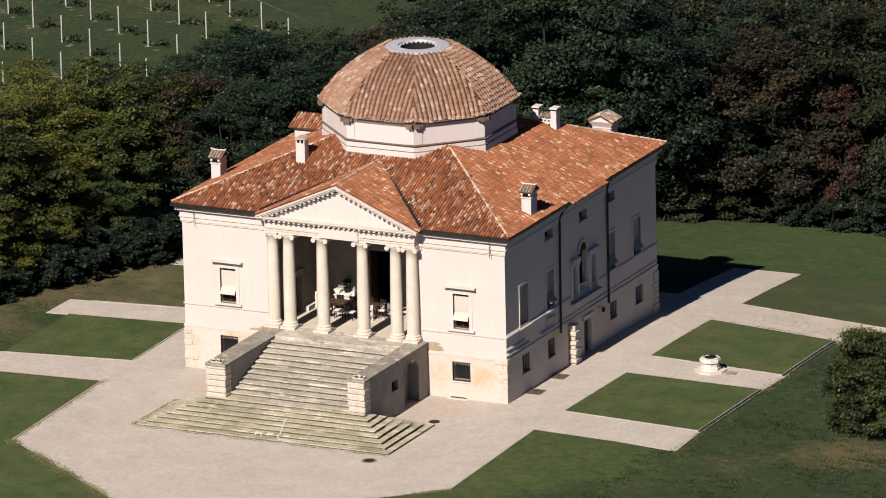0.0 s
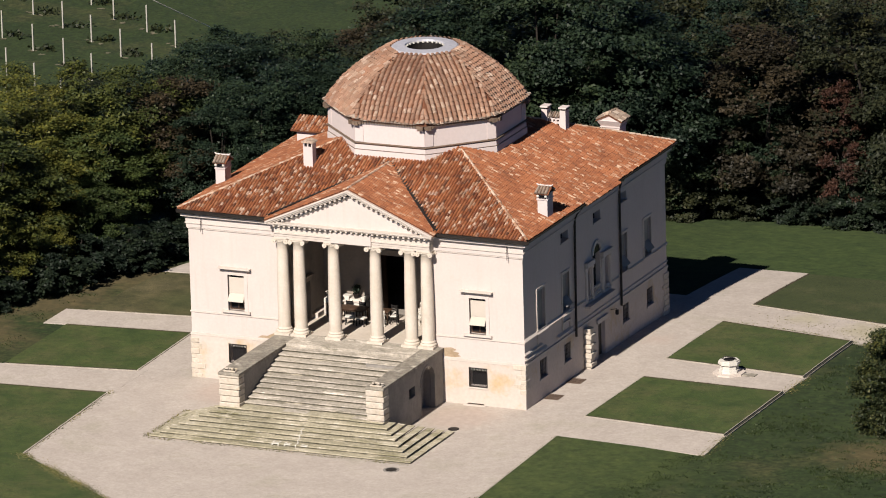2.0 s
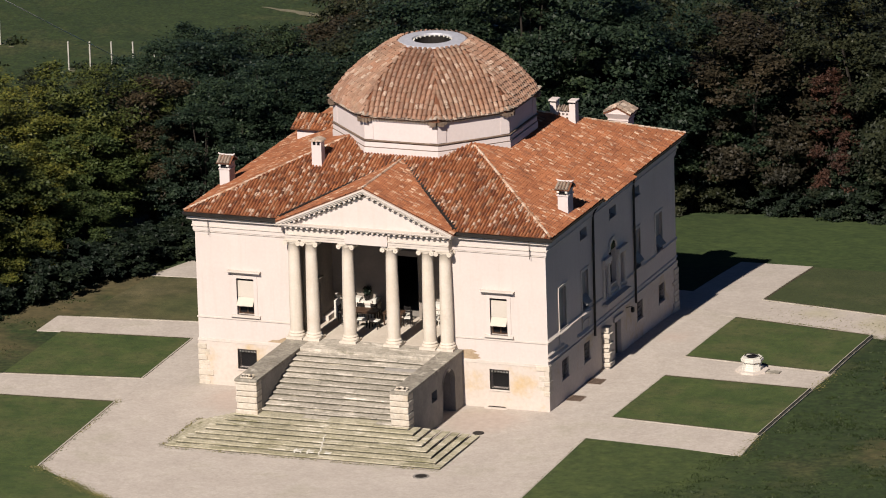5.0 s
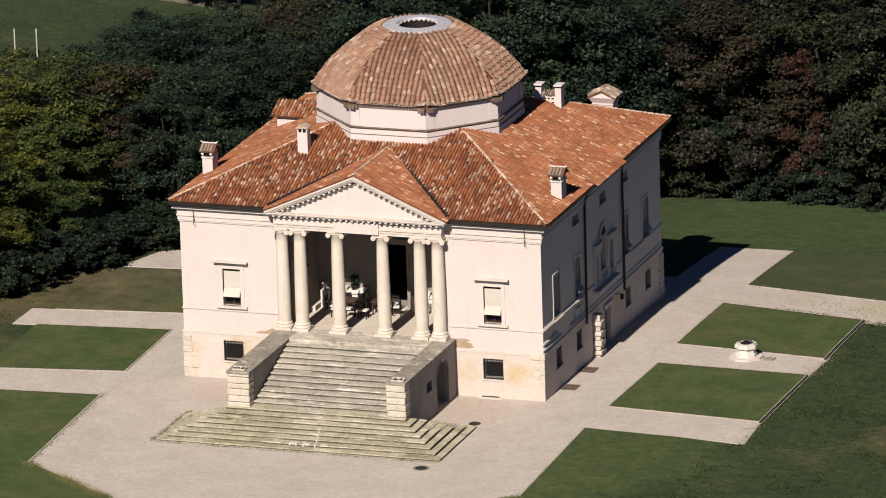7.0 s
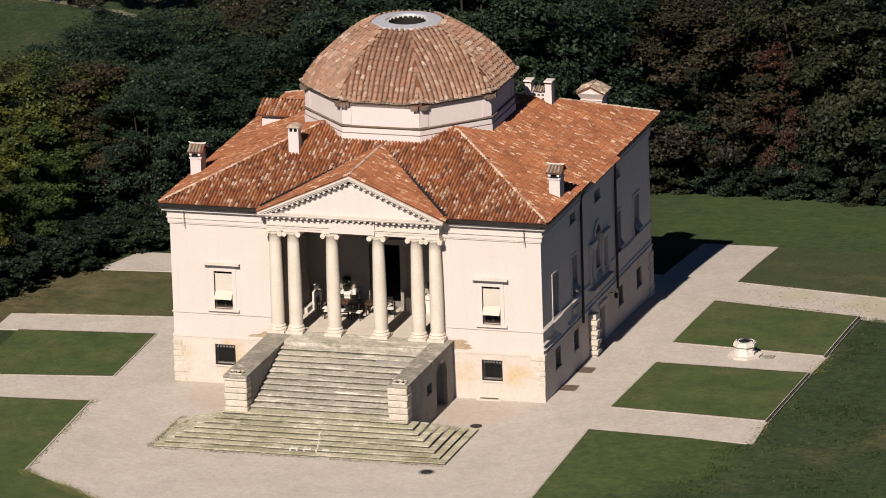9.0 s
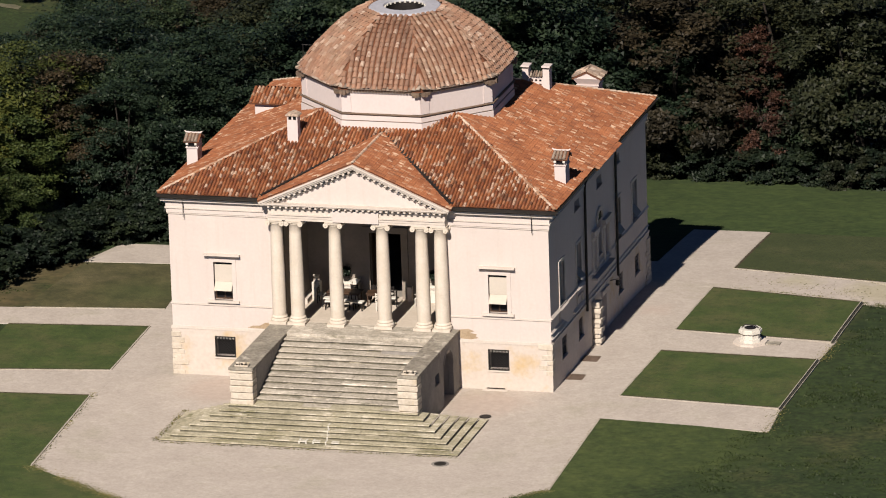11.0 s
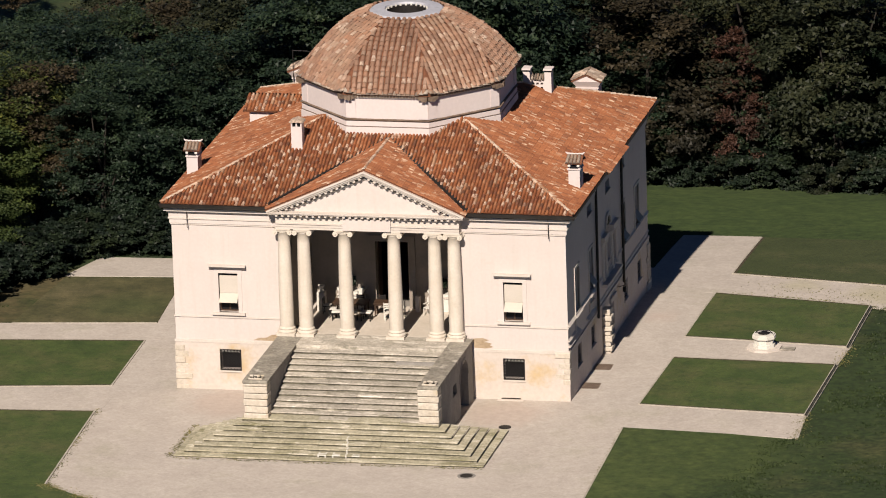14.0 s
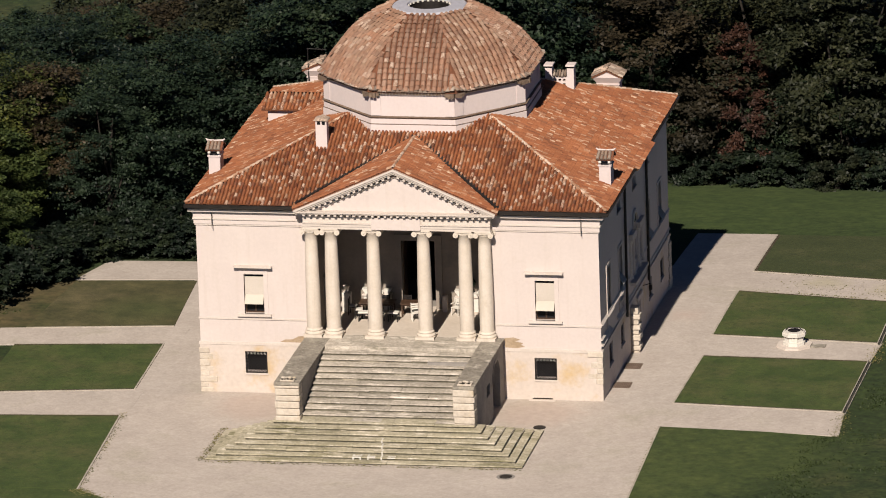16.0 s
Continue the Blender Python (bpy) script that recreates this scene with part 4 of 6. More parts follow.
for i in range(n):
    x = PX0 + 0.36 + (PX1 - PX0 - 0.72) * (i + 0.5) / n
    part("dentil", cube(x - 0.065, x + 0.065, EY0 - 0.30, EY0 - 0.02, 10.085, 10.195), "trim", villa)
ped = bmesh.new()
prism(ped, [(PX0 + 0.5, 10.33), (PX1 - 0.5, 10.33), (0, PA - 0.42)], "y", EY0 + 0.05, 0.5)
part("pediment", ped, "plaster", villa, "plain plastered pediment")
for s, xe in ((-1, PX0), (1, PX1)):
    ln = math.hypot(xe, PA - PZ)
    ux, uz = -xe / ln, (PA - PZ) / ln          # up the slope
    nx_, nz_ = (-uz, ux) if s > 0 else (uz, -ux)
    if nz_ < 0:
        nx_, nz_ = -nx_, -nz_
    rk = bmesh.new()
    for d0, d1, out in ((0.03, -0.06, 0.44), (-0.06, -0.15, 0.38), (-0.15, -0.24, 0.30), (-0.40, -0.45, 0.04)):
        pa, pb = (xe + nx_ * d0, PZ + nz_ * d0), (xe + nx_ * d1, PZ + nz_ * d1)
        # the two raking halves meet on the axis
        k0, k1 = -pa[0] / ux, -pb[0] / ux
        qa, qb = (0, pa[1] + uz * k0), (0, pb[1] + uz * k1)
        st = 0.30 if out < 0.2 else 0.0
        pa = (pa[0] + ux * st, pa[1] + uz * st)
        pb = (pb[0] + ux * st, pb[1] + uz * st)
        prism(rk, [pa, qa, qb, pb], "y", EY0 - out, EY0 + 0.2)
    part("raking_cornice", rk, "trim", villa)
    m = 15
    for i in range(m):
        f = 0.55 + (ln - 0.75) * (i + 0.4) / m
        c0 = (xe + ux * f, PZ + uz * f)
        pts = [(c0[0] + ux * a + nx_ * b, c0[1] + uz * a + nz_ * b) for a, b in ((-0.07, -0.245), (0.07, -0.245), (0.07, -0.36), (-0.07, -0.36))]
        part("dentil", prism(bmesh.new(), pts, "y", EY0 - 0.25, EY0 + 0.1), "trim", villa)

# loggia room, its plaster coloured dark for the shade inside
part("loggia_floor", cube(-4.62, 4.66, YF - 0.055, 5.35, FL - 0.07, FL), "pave", villa)
LB = 5.0
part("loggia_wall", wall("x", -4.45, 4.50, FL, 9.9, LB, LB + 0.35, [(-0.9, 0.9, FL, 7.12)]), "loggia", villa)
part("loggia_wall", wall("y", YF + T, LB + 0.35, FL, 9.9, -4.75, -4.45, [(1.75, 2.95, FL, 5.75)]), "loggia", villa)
side_door = new("porch_door")
side_door.parent = villa
side_door["label"] = "dark door with a moulded hood in the porch's side wall"
part("board", cube(-4.74, -4.70, 1.75, 2.95, FL, 5.75), "dark_wood", side_door)
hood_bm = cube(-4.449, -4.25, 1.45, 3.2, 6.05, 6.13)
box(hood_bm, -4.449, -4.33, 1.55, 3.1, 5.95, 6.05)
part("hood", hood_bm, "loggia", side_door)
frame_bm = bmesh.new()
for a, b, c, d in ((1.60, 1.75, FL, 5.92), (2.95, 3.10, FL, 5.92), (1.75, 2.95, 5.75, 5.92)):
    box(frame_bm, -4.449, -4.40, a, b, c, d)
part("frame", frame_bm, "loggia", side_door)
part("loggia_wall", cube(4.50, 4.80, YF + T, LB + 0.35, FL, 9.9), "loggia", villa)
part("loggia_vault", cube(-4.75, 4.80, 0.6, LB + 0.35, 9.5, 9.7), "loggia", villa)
pd = bmesh.new()
for a, b, c, d in ((-1.28, -0.9, FL, 7.12), (0.9, 1.28, FL, 7.12), (-1.28, 1.28, 7.12, 7.45)):
    box(pd, a, b, LB - 0.10, LB + 0.1, c, d)
box(pd, -1.5, 1.5, LB - 0.25, LB, 7.62, 7.78)
box(pd, -1.62, 1.62, LB - 0.36, LB, 7.78, 7.90)
# portal takes the darkened porch plaster, so its shade is painted too
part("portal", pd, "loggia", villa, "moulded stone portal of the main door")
for s in (-1, 1):
    lf = new("door_leaf")
    lf.parent = villa
    lf["label"] = "dark door leaf folded back inside"
    bm = cube(s * 0.88 - 0.03, s * 0.88 + 0.03, LB + 0.36, LB + 1.2, FL, 7.1)
    part("board", bm, "dark_wood", lf)
# seat ledge along the porch walls
part("bench_ledge", cube(-4.45, -4.05, 3.15, LB, FL, FL + 0.30), "trim", villa)

# ---- the stair ----
stair = thing("stone_staircase", "broad weathered stone staircase with flat-topped cheek walls", "staircase")
SX0, SX1 = -3.78, 4.38
PYF = -8.72                       # front of the piers
ZP = 1.33                         # foot of the upper flight
LY = -2.15                        # edge of the landing
rs = random.Random(9)
part("landing", cube(-5.02, 5.36, LY, YF - 0.06, 2.6, FL - 0.005, bevel=0.015), "step", stair, "grey worn landing before the columns")
NU = 12
run, rise = (LY - (PYF + 0.15)) / NU, (FL - ZP) / NU
for i in range(NU):
    yb_ = LY - run * i
    zt = FL - rise * (i + 1)
    st = new("step")
    st.parent = stair
    cut = SX0 + rs.uniform(1.8, 3.2)
    xs = [SX0]
    while cut < SX1 - 1.0:
        xs.append(cut)
        cut += rs.uniform(1.6, 2.8)
    xs.append(SX1)
    for xa, xb in zip(xs, xs[1:]):
        dz = rs.uniform(-0.012, 0.008)
        part("tread", cube(xa + 0.0015, xb - 0.0015, yb_ - run - 0.055 + rs.uniform(-0.015, 0.015), yb_ + 0.03, zt - 0.075 + dz, zt + dz, bevel=0.02), "step", st)
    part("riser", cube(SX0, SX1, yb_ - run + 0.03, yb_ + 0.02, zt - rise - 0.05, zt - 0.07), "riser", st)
part("stair_core", cube(SX0 + 0.01, SX1 - 0.01, PYF + 1.2, -3.5, -0.2, 1.0), "cheek", stair)
NL = 8
r2 = ZP / NL
LX0, LX1, LY0, LYB = -5.2, 5.45, PYF - 0.12, -6.3
tr = 0.43
for i in range(NL):
    zt = ZP - r2 * i
    x0, x1, y0 = LX0 - tr * i + (0.05 if i else 0), LX1 + tr * i, LY0 - tr * i
    w = tr + 0.06
    st = new("step")
    st.parent = stair
    back = PYF + 0.9 if i == 0 else y0 + w + 0.05
    cut = x0 + rs.uniform(1.2, 3.0)
    xs = [x0]
    while cut < x1 - 0.9:
        xs.append(cut)
        cut += rs.uniform(1.5, 3.0)
    xs.append(x1)
    for xa, xb in zip(xs, xs[1:]):
        dz = rs.uniform(-0.012, 0.008)
        part("tread", cube(xa + 0.0015, xb - 0.0015, y0 - 0.03 + rs.uniform(-0.02, 0.02), back, zt - 0.075 + dz, zt + dz, bevel=0.02), "step2", st)
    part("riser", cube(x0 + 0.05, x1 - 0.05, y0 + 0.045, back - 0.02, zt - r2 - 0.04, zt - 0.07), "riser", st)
    if i:
        for xa, xb, ra, rb in ((x0, x0 + w, x0 + 0.05, x0 + w - 0.02), (x1 - w, x1, x1 - w + 0.02, x1 - 0.05)):
            ya = y0 + w + 0.055
            # the returns run out against the ground, the lower ones further back
            ye = -8.45 + (1.5 if xa == x0 else 2.9) * i / 7
            ym = ya + (ye - ya) * rs.uniform(0.4, 0.6)
            for yy, yz in ((ya, ym), (ym, ye)):
                dz = rs.uniform(-0.012, 0.006)
                part("tread", cube(xa, xb, yy + 0.003, yz - 0.003, zt - 0.045 + dz, zt + dz, bevel=0.012), "step2", st)
            # east risers get the near-black tone in place of their shade
            part("riser", cube(ra + (0.08 if xa == x0 else 0.0), rb - (0.0 if xa == x0 else 0.12), ya - 0.02, ye - 0.03, zt - r2 - 0.04, zt - 0.045), "riser" if xa == x0 else "shade_stone", st)
part("stair_core", cube(LX0 - 0.1, LX1 - 0.05, PYF + 0.3, PYF + 0.85, -0.2, 0.7), "cheek", stair)


def cheek(x0, x1, with_door):
    c = new("cheek_wall")
    c.parent = stair
    c["label"] = "cheek wall with a grey stone coping and block-built pier"
    if with_door:
        part("wall_face", wall("y", PYF + 0.75, -3.9, -0.3, FL - 0.16, x1 - 0.3, x1 - 0.02, [(-5.0, -4.15, 1.60, 2.22)]), "cheek", c)
        arc = [(-2.3 - 1.0 * math.cos(math.pi * i / 16), 1.85 + 1.0 * math.sin(math.pi * i / 16)) for i in range(17)]
        face = [(-3.9, -0.3), (-3.3, -0.3)] + arc + [(-1.3, -0.3), (YF - 0.05, -0.3), (YF - 0.05, FL - 0.16), (-3.9, FL - 0.16)]
        part("wall_face", prism(bmesh.new(), face, "x", x1 - 0.3, x1 - 0.02), "cheek", c)
    else:
        part("wall_face", wall("y", PYF + 0.75, YF - 0.05, -0.3, FL - 0.16, x1 - 0.3, x1 - 0.02, []), "cheek", c)
    part("wall_face", wall("y", PYF + 0.75, YF - 0.05, -0.3, FL - 0.16, x0 + 0.02, x0 + 0.3, []), "cheek", c)
    part("coping", cube(x0 - 0.05, x1 + 0.06, PYF - 0.06, YF - 0.06, FL - 0.16, FL, bevel=0.02), "coping", c, "flat grey lichen-spotted coping")
    z = 0.6
    k = 0
    while z < FL - 0.2:
        h = rs.uniform(0.30, 0.40) if z < FL - 0.6 else FL - 0.165 - z
        o, p_ = rs.uniform(-0.01, 0.06), rs.uniform(0.0, 0.06)
        part("block", cube(x0 - o, x1 + p_, PYF - o, PYF + 0.78, z + 0.014, z + h - 0.014, bevel=0.035), "quoin", c)
        z += h
        k += 1
    return c


cheek(-5.04, SX0, False)
right_cheek = cheek(SX1, 5.42, True)
ringo = [(-2.3 - 1.12 * math.cos(math.pi * i / 14), 1.85 + 1.12 * math.sin(math.pi * i / 14)) for i in range(15)]
ringi = [(-2.3 - math.cos(math.pi * i / 14), 1.85 + math.sin(math.pi * i / 14)) for i in range(15)]
part("arch_ring", prism(bmesh.new(), ringo + ringi[::-1], "x", 5.402, 5.43), "cheek", right_cheek)
part("pane", cube(4.75, 4.76, -5.0, -4.15, 1.6, 2.22), "iron", right_cheek)
pz_ = bmesh.new()
box(pz_, 2.0, 2.2, -3.5, -0.4, -0.1, 3.0)
box(pz_, 2.2, 5.1, -3.5, -3.31, -0.1, 3.0)
box(pz_, 2.2, 5.1, -1.29, -1.1, -0.1, 3.0)
box(pz_, 2.2, 5.1, -3.3, -1.3, 2.88, 3.0)
part("passage", pz_, "cheek", right_cheek, "dim vaulted passage below the landing")
for x in (-4.42, 4.92):
    pot = thing("stone_trough", "small weathered stone planter with broken slabs on the pier", "planter")
    part("trough", cube(x - 0.38, x + 0.38, PYF + 0.10, PYF + 0.44, FL, FL + 0.09, bevel=0.025), "quoin", pot)
    bm = bmesh.new()
    for i in range(9):
        bmesh.ops.create_icosphere(bm, subdivisions=1, radius=rs.uniform(0.04, 0.07), matrix=Matrix.Translation((x + rs.uniform(-0.28, 0.28), PYF + 0.27 + rs.uniform(-0.08, 0.08), FL + 0.12)))
    part("plants", bm, "bark", pot)
    for k in range(4):
        xs_, ys_ = x - 0.30 + 0.19 * k, PYF + 0.18 + 0.10 * (k % 2)
        part("slab", cube(xs_, xs_ + rs.uniform(0.13, 0.2), ys_, ys_ + 0.13, FL + 0.15, FL + rs.uniform(0.20, 0.25), bevel=0.015), "quoin", pot)

for pts in ([(5.5, 2.86), (6.1, 2.83), (6.55, 2.92), (6.35, 3.02), (6.45, 3.12), (6.05, 3.2), (6.3, 3.3), (5.95, 3.42), (5.45, 3.36)], [(-6.6, 2.86), (-5.1, 2.84), (-5.1, 3.25), (-5.6, 3.18), (-5.9, 3.02), (-6.3, 3.0)]):
    part("worn_patch", prism(bmesh.new(), pts, "y", YF - 0.006, YF - 0.001), "stain", villa, "patch of bare brown render")
for i, (x0, x1, k) in enumerate(((-0.50, -0.42, 6), (-0.42, -0.12, 6), (-0.12, -0.04, 6), (0.28, 0.36, 6), (0.36, 0.70, 6), (0.98, 1.06, 6), (0.95, 1.02, 5), (0.86, 0.93, 4), (0.78, 0.85, 3), (1.35, 1.75, 6))):
    zt = ZP - r2 * k + 0.006
    y0 = LY0 - tr * k
    part("pale_mark", cube(x0, x1, y0 + 0.03, y0 + (0.36 if x1 - x0 < 0.2 else 0.14), zt, zt + 0.012), "white_paint", stair)
    part("pale_mark", cube(x0, x1, y0 - 0.062, y0 - 0.05, zt - (0.15 if x1 - x0 < 0.2 else 0.06), zt), "white_paint", stair)

# ---- roofs ----


def tile_rows(o, u, v, inside, w, e, ulen, vlen, verts, faces, h=0.095, jit=0.25, seed=1, skip=None):
    """Half-round clay tiles in rows on a plane: o origin, u along the eave, v up the slope."""
    rr = random.Random(seed)
    nrm = u.cross(v).normalized()
    nu, nv = int(ulen / w), int(vlen / e) + 1
    prof = ((-0.5, 0.0), (-0.30, 0.75), (0.0, 1.0), (0.30, 0.75), (0.5, 0.0))
    for j in range(nv):
        for i in range(nu):
            a, b = (i + 0.5) * w, j * e
            if not inside(a, b + e * 0.4) or (skip and skip(a, b, j)):
                continue
            a += rr.uniform(-1, 1) * jit * 0.06
            sk = rr.uniform(-1, 1) * 0.012
            b += rr.uniform(-1, 1) * 0.02
            k = len(verts)
            for f, lift, wid in ((0.0, 0.030, 1.0), (1.12, 0.012, 0.86)):
                c = o + u * (a + sk * f) + v * (b + f * e) + nrm * (lift + rr.uniform(0, 0.012))
                for px, pz in prof:
                    verts.append(tuple(c + u * (px * w * 0.92 * wid) + nrm * (pz * h)))
            for q in range(4):
                faces.append((k + q, k + q + 1, k + 5 + q + 1, k + 5 + q))
            faces.append((k + 4, k + 3, k + 2, k + 1, k))


def slope_frame(p0, p1, ptop):
    u = (p1 - p0).normalized()
    d = ptop - p0
    v = (d - u * d.dot(u)).normalized()
    return u, v


XL_E, XR_E = -RX - 0.04, RX - 0.06
XC, YC = (XL_E + XR_E) / 2, (RY0 + RY1) / 2
HX, HY = (XR_E - XL_E) / 2, (RY1 - RY0) / 2
ZT = ZE + SL * HX
corner = {"fl": Vector((XL_E, RY0, ZE)), "fr": Vector((XR_E, RY0, ZE)), "br": Vector((XR_E, RY1, ZE)), "bl": Vector((XL_E, RY1, ZE))}
apex = Vector((XC, YC, ZT))
roof = part("roof", bmesh.new(), "underlay", villa, "hipped roof of red-orange clay tiles")
bm = bmesh.new()
rv = {k: bm.verts.new(p) for k, p in corner.items()}
ra = bm.verts.new(apex)
rb_ = {k: bm.verts.new(p - Vector((0, 0, 0.12))) for k, p in corner.items()}
rc = bm.verts.new(apex - Vector((0, 0, 0.12)))
order = ["fl", "fr", "br", "bl"]
for a, b in zip(order, order[1:] + order[:1]):
    bm.faces.new((rv[a], rv[b], ra))
    bm.faces.new((rb_[b], rb_[a], rc))
    bm.faces.new((rb_[a], rb_[b], rv[b], rv[a]))
bm.to_mesh(roof.data)
bm.free()


def roof_z(x, y):
    return ZE + SL * min((x - XL_E), (XR_E - x), (y - RY0) * HX / HY, (RY1 - y) * HX / HY)


DR = 5.42                        # inradius of the drum
T8 = math.tan(math.radians(22.5))


def in_drum(x, y, r):
    x, y = abs(x - CX), abs(y - CY)
    return x < r and y < r and (x + y) < r * math.sqrt(2)


GY0, GR = EY0 - 0.28, 12.78      # porch roof: front edge and ridge height
GS = (GR - 10.42) / 5.42


def porch_z(x):
    return GR - GS * abs(x)


tv, tf, side_v, side_f = [], [], [], []
single = []
for a, b in zip(order, order[1:] + order[:1]):
    p0, p1 = corner[a], corner[b]
    u, v = slope_frame(p0, p1, apex)
    L = (p1 - p0).length
    Hs = (apex - p0).dot(v)

    def inside(s, q, p0=p0, u=u, v=v, L=L, Hs=Hs, a=a):
        f = q / Hs
        if not (f * L / 2 - 0.02 < s < L - f * L / 2 + 0.02) or f > 1:
            return False
        P = p0 + u * s + v * q
        if in_drum(P.x, P.y, DR - 0.05):
            return False
        if a == "fl" and porch_z(P.x - 0.0) > P.z + 0.05 and abs(P.x) < 5.4:
            return False
        return True
    if a == "fl":
        def skip(s, q, j, p0=p0, u=u):
            if j < 4:
                single.append((s, q, j))
                return True
            return False
        tile_rows(p0 + Vector((0, -0.03, 0)), u, v, inside, 0.192, 0.31, L, Hs, tv, tf, seed=11, skip=skip)
        FU, FV, FO = u, v, p0 + Vector((0, -0.03, 0))
    else:
        tile_rows(p0 - v * 0.05, u, v, inside, 0.192, 0.31, L, Hs, side_v, side_f, seed=ord(a[0]) + ord(a[1]))
# the middle of the east eave stands a little further out
tile_rows(Vector((XR_E, 8.0, ZE)) - slope_frame(corner["fr"], corner["br"], apex)[1] * 0.32, *slope_frame(corner["fr"], corner["br"], apex), lambda a, b: b < 0.3, 0.205, 0.34, 5.3, 0.3, side_v, side_f, seed=77)
part("eave_board", cube(XR_E - 0.02, XR_E + 0.24, 8.0, 13.3, ZE - 0.17, ZE - 0.12), "dark_wood", villa)
# porch roof
pr = bmesh.new()
for s, xe in ((-1, -5.46), (1, 5.44)):
    ze_ = GR - GS * abs(xe)
    yj_e = RY0 + (ze_ - ZE) / (SL * HX / HY)
    yj_r = RY0 + (GR - ZE) / (SL * HX / HY)
    q = [bm_v for bm_v in (Vector((xe, GY0, ze_)), Vector((0, GY0, GR)), Vector((0, yj_r, GR)), Vector((xe, max(yj_e, -0.6), ze_)))]
    vs = [pr.verts.new(p) for p in q] + [pr.verts.new(p - Vector((0, 0, 0.08))) for p in q]
    pr.faces.new(vs[:4])
    pr.faces.new(vs[4:][::-1])
    for i in range(4):
        pr.faces.new((vs[i], vs[(i + 1) % 4], vs[4 + (i + 1) % 4], vs[4 + i]))
    o = Vector((xe, GY0, ze_)) if s > 0 else Vector((xe, yj_r + 0.2, ze_))
    u = Vector((0, 1, 0)) if s > 0 else Vector((0, -1, 0))
    v = (Vector((0, 0, GR)) - Vector((xe, 0, ze_))).normalized()
    Ls, Hs = yj_r + 0.2 - GY0, math.hypot(xe, GR - ze_)

    def inside(s_, q_, o=o, u=u, v=v, Hs=Hs):
        if q_ > Hs:
            return False
        P = o + u * s_ + v * q_
        return P.y > GY0 + 0.05 and roof_z(P.x, P.y) < P.z + 0.06
    tile_rows(o, u, v, inside, 0.192, 0.31, Ls, Hs, side_v, side_f, seed=40 + s)
bmesh.ops.recalc_face_normals(pr, faces=pr.faces[:])
part("porch_roof", pr, "underlay", villa)
for s, xe in ((-1, -5.46), (1, 5.44)):
    p = Vector((xe, RY0 + 0.05, ZE + 0.10))
    q = Vector((0, RY0 + (GR - ZE) / (SL * HX / HY), GR + 0.06))
    vg = bmesh.new()
    w_ = Vector((0.16 * s, 0.05, 0))
    vs = [vg.verts.new(v_) for v_ in (p - w_ + Vector((0, 0, 0.10)), p + w_ + Vector((0, 0, 0.02)), q + w_ + Vector((0, 0, 0.03)), q - w_ + Vector((0, 0, 0.05)))]
    lo = [vg.verts.new(v_.co - Vector((0, 0, 0.12))) for v_ in vs]
    vg.faces.new(vs)
    vg.faces.new(lo[::-1])
    for i in range(4):
        vg.faces.new((vs[i], vs[(i + 1) % 4], lo[(i + 1) % 4], lo[i]))
    bmesh.ops.recalc_face_normals(vg, faces=vg.faces[:])
    part("valley_gutter", vg, "gutter", villa, "dark valley gutter between the two roofs")
roof_tiles = pydata("roof_tiles", tv, tf, "tile", villa, "overlapping half-round clay tiles, red to orange, sun-bleached")
roof_tiles["kind"] = "stuff"
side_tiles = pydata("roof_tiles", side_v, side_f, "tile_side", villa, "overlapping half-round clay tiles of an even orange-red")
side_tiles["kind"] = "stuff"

# ridge and hip tiles
rt_v, rt_f = [], []


def ridge(p, q, w=0.18, h=0.08, e=0.40, seed=3):
    r_ = random.Random(seed)
    d = (q - p)
    n_ = max(1, int(d.length / e))
    d.normalize()
    s_ = d.cross(Vector((0, 0, 1))).normalized()
    up = s_.cross(d)
    for i in range(n_):
        c0 = p + d * (i * e)
        k = len(rt_v)
        for f, lf, wd in ((0, 0.07, 1.0), (1.12, 0.035, 0.85)):
            c = c0 + d * (f * e) + up * lf
            for a in range(6):
                t = math.pi * a / 5
                rt_v.append(tuple(c + s_ * (math.cos(t) * w / 2 * wd) + up * (math.sin(t) * h) + up * r_.uniform(0, 0.01)))
        for a in range(5):
            rt_f.append((k + a, k + a + 1, k + 6 + a + 1, k + 6 + a))
        rt_f.append((k + 5, k + 4, k + 3, k + 2, k + 1, k))


def to_drum(c):
    f = 0.0
    while not in_drum(*(c.lerp(apex, f)).xy, DR + 0.05):
        f += 0.01
    return c.lerp(apex, f)


for k in order:
    ridge(corner[k] + Vector((0, 0, 0.02)), to_drum(corner[k]), seed=ord(k[1]))
ridge(Vector((0, GY0, GR)), Vector((0, RY0 + (GR - ZE) / (SL * HX / HY), GR)), seed=21)

# ---- drum and dome ----
def octo(r, z):
    s = r * T8
    return [Vector((CX + x, CY + y, z)) for x, y in ((-s, -r), (s, -r), (r, -s), (r, s), (s, r), (-s, r), (-r, s), (-r, -s))]


def octo_wall(prof, mat, name, parent, label=""):
    bm = bmesh.new()
    rings = [[bm.verts.new(p) for p in octo(r, z)] for r, z in prof]
    for a, b in zip(rings, rings[1:]):
        for i in range(8):
            bm.faces.new((a[i], a[(i + 1) % 8], b[(i + 1) % 8], b[i]))
    bmesh.ops.recalc_face_normals(bm, faces=bm.faces[:])
    return part(name, bm, mat, parent, label)


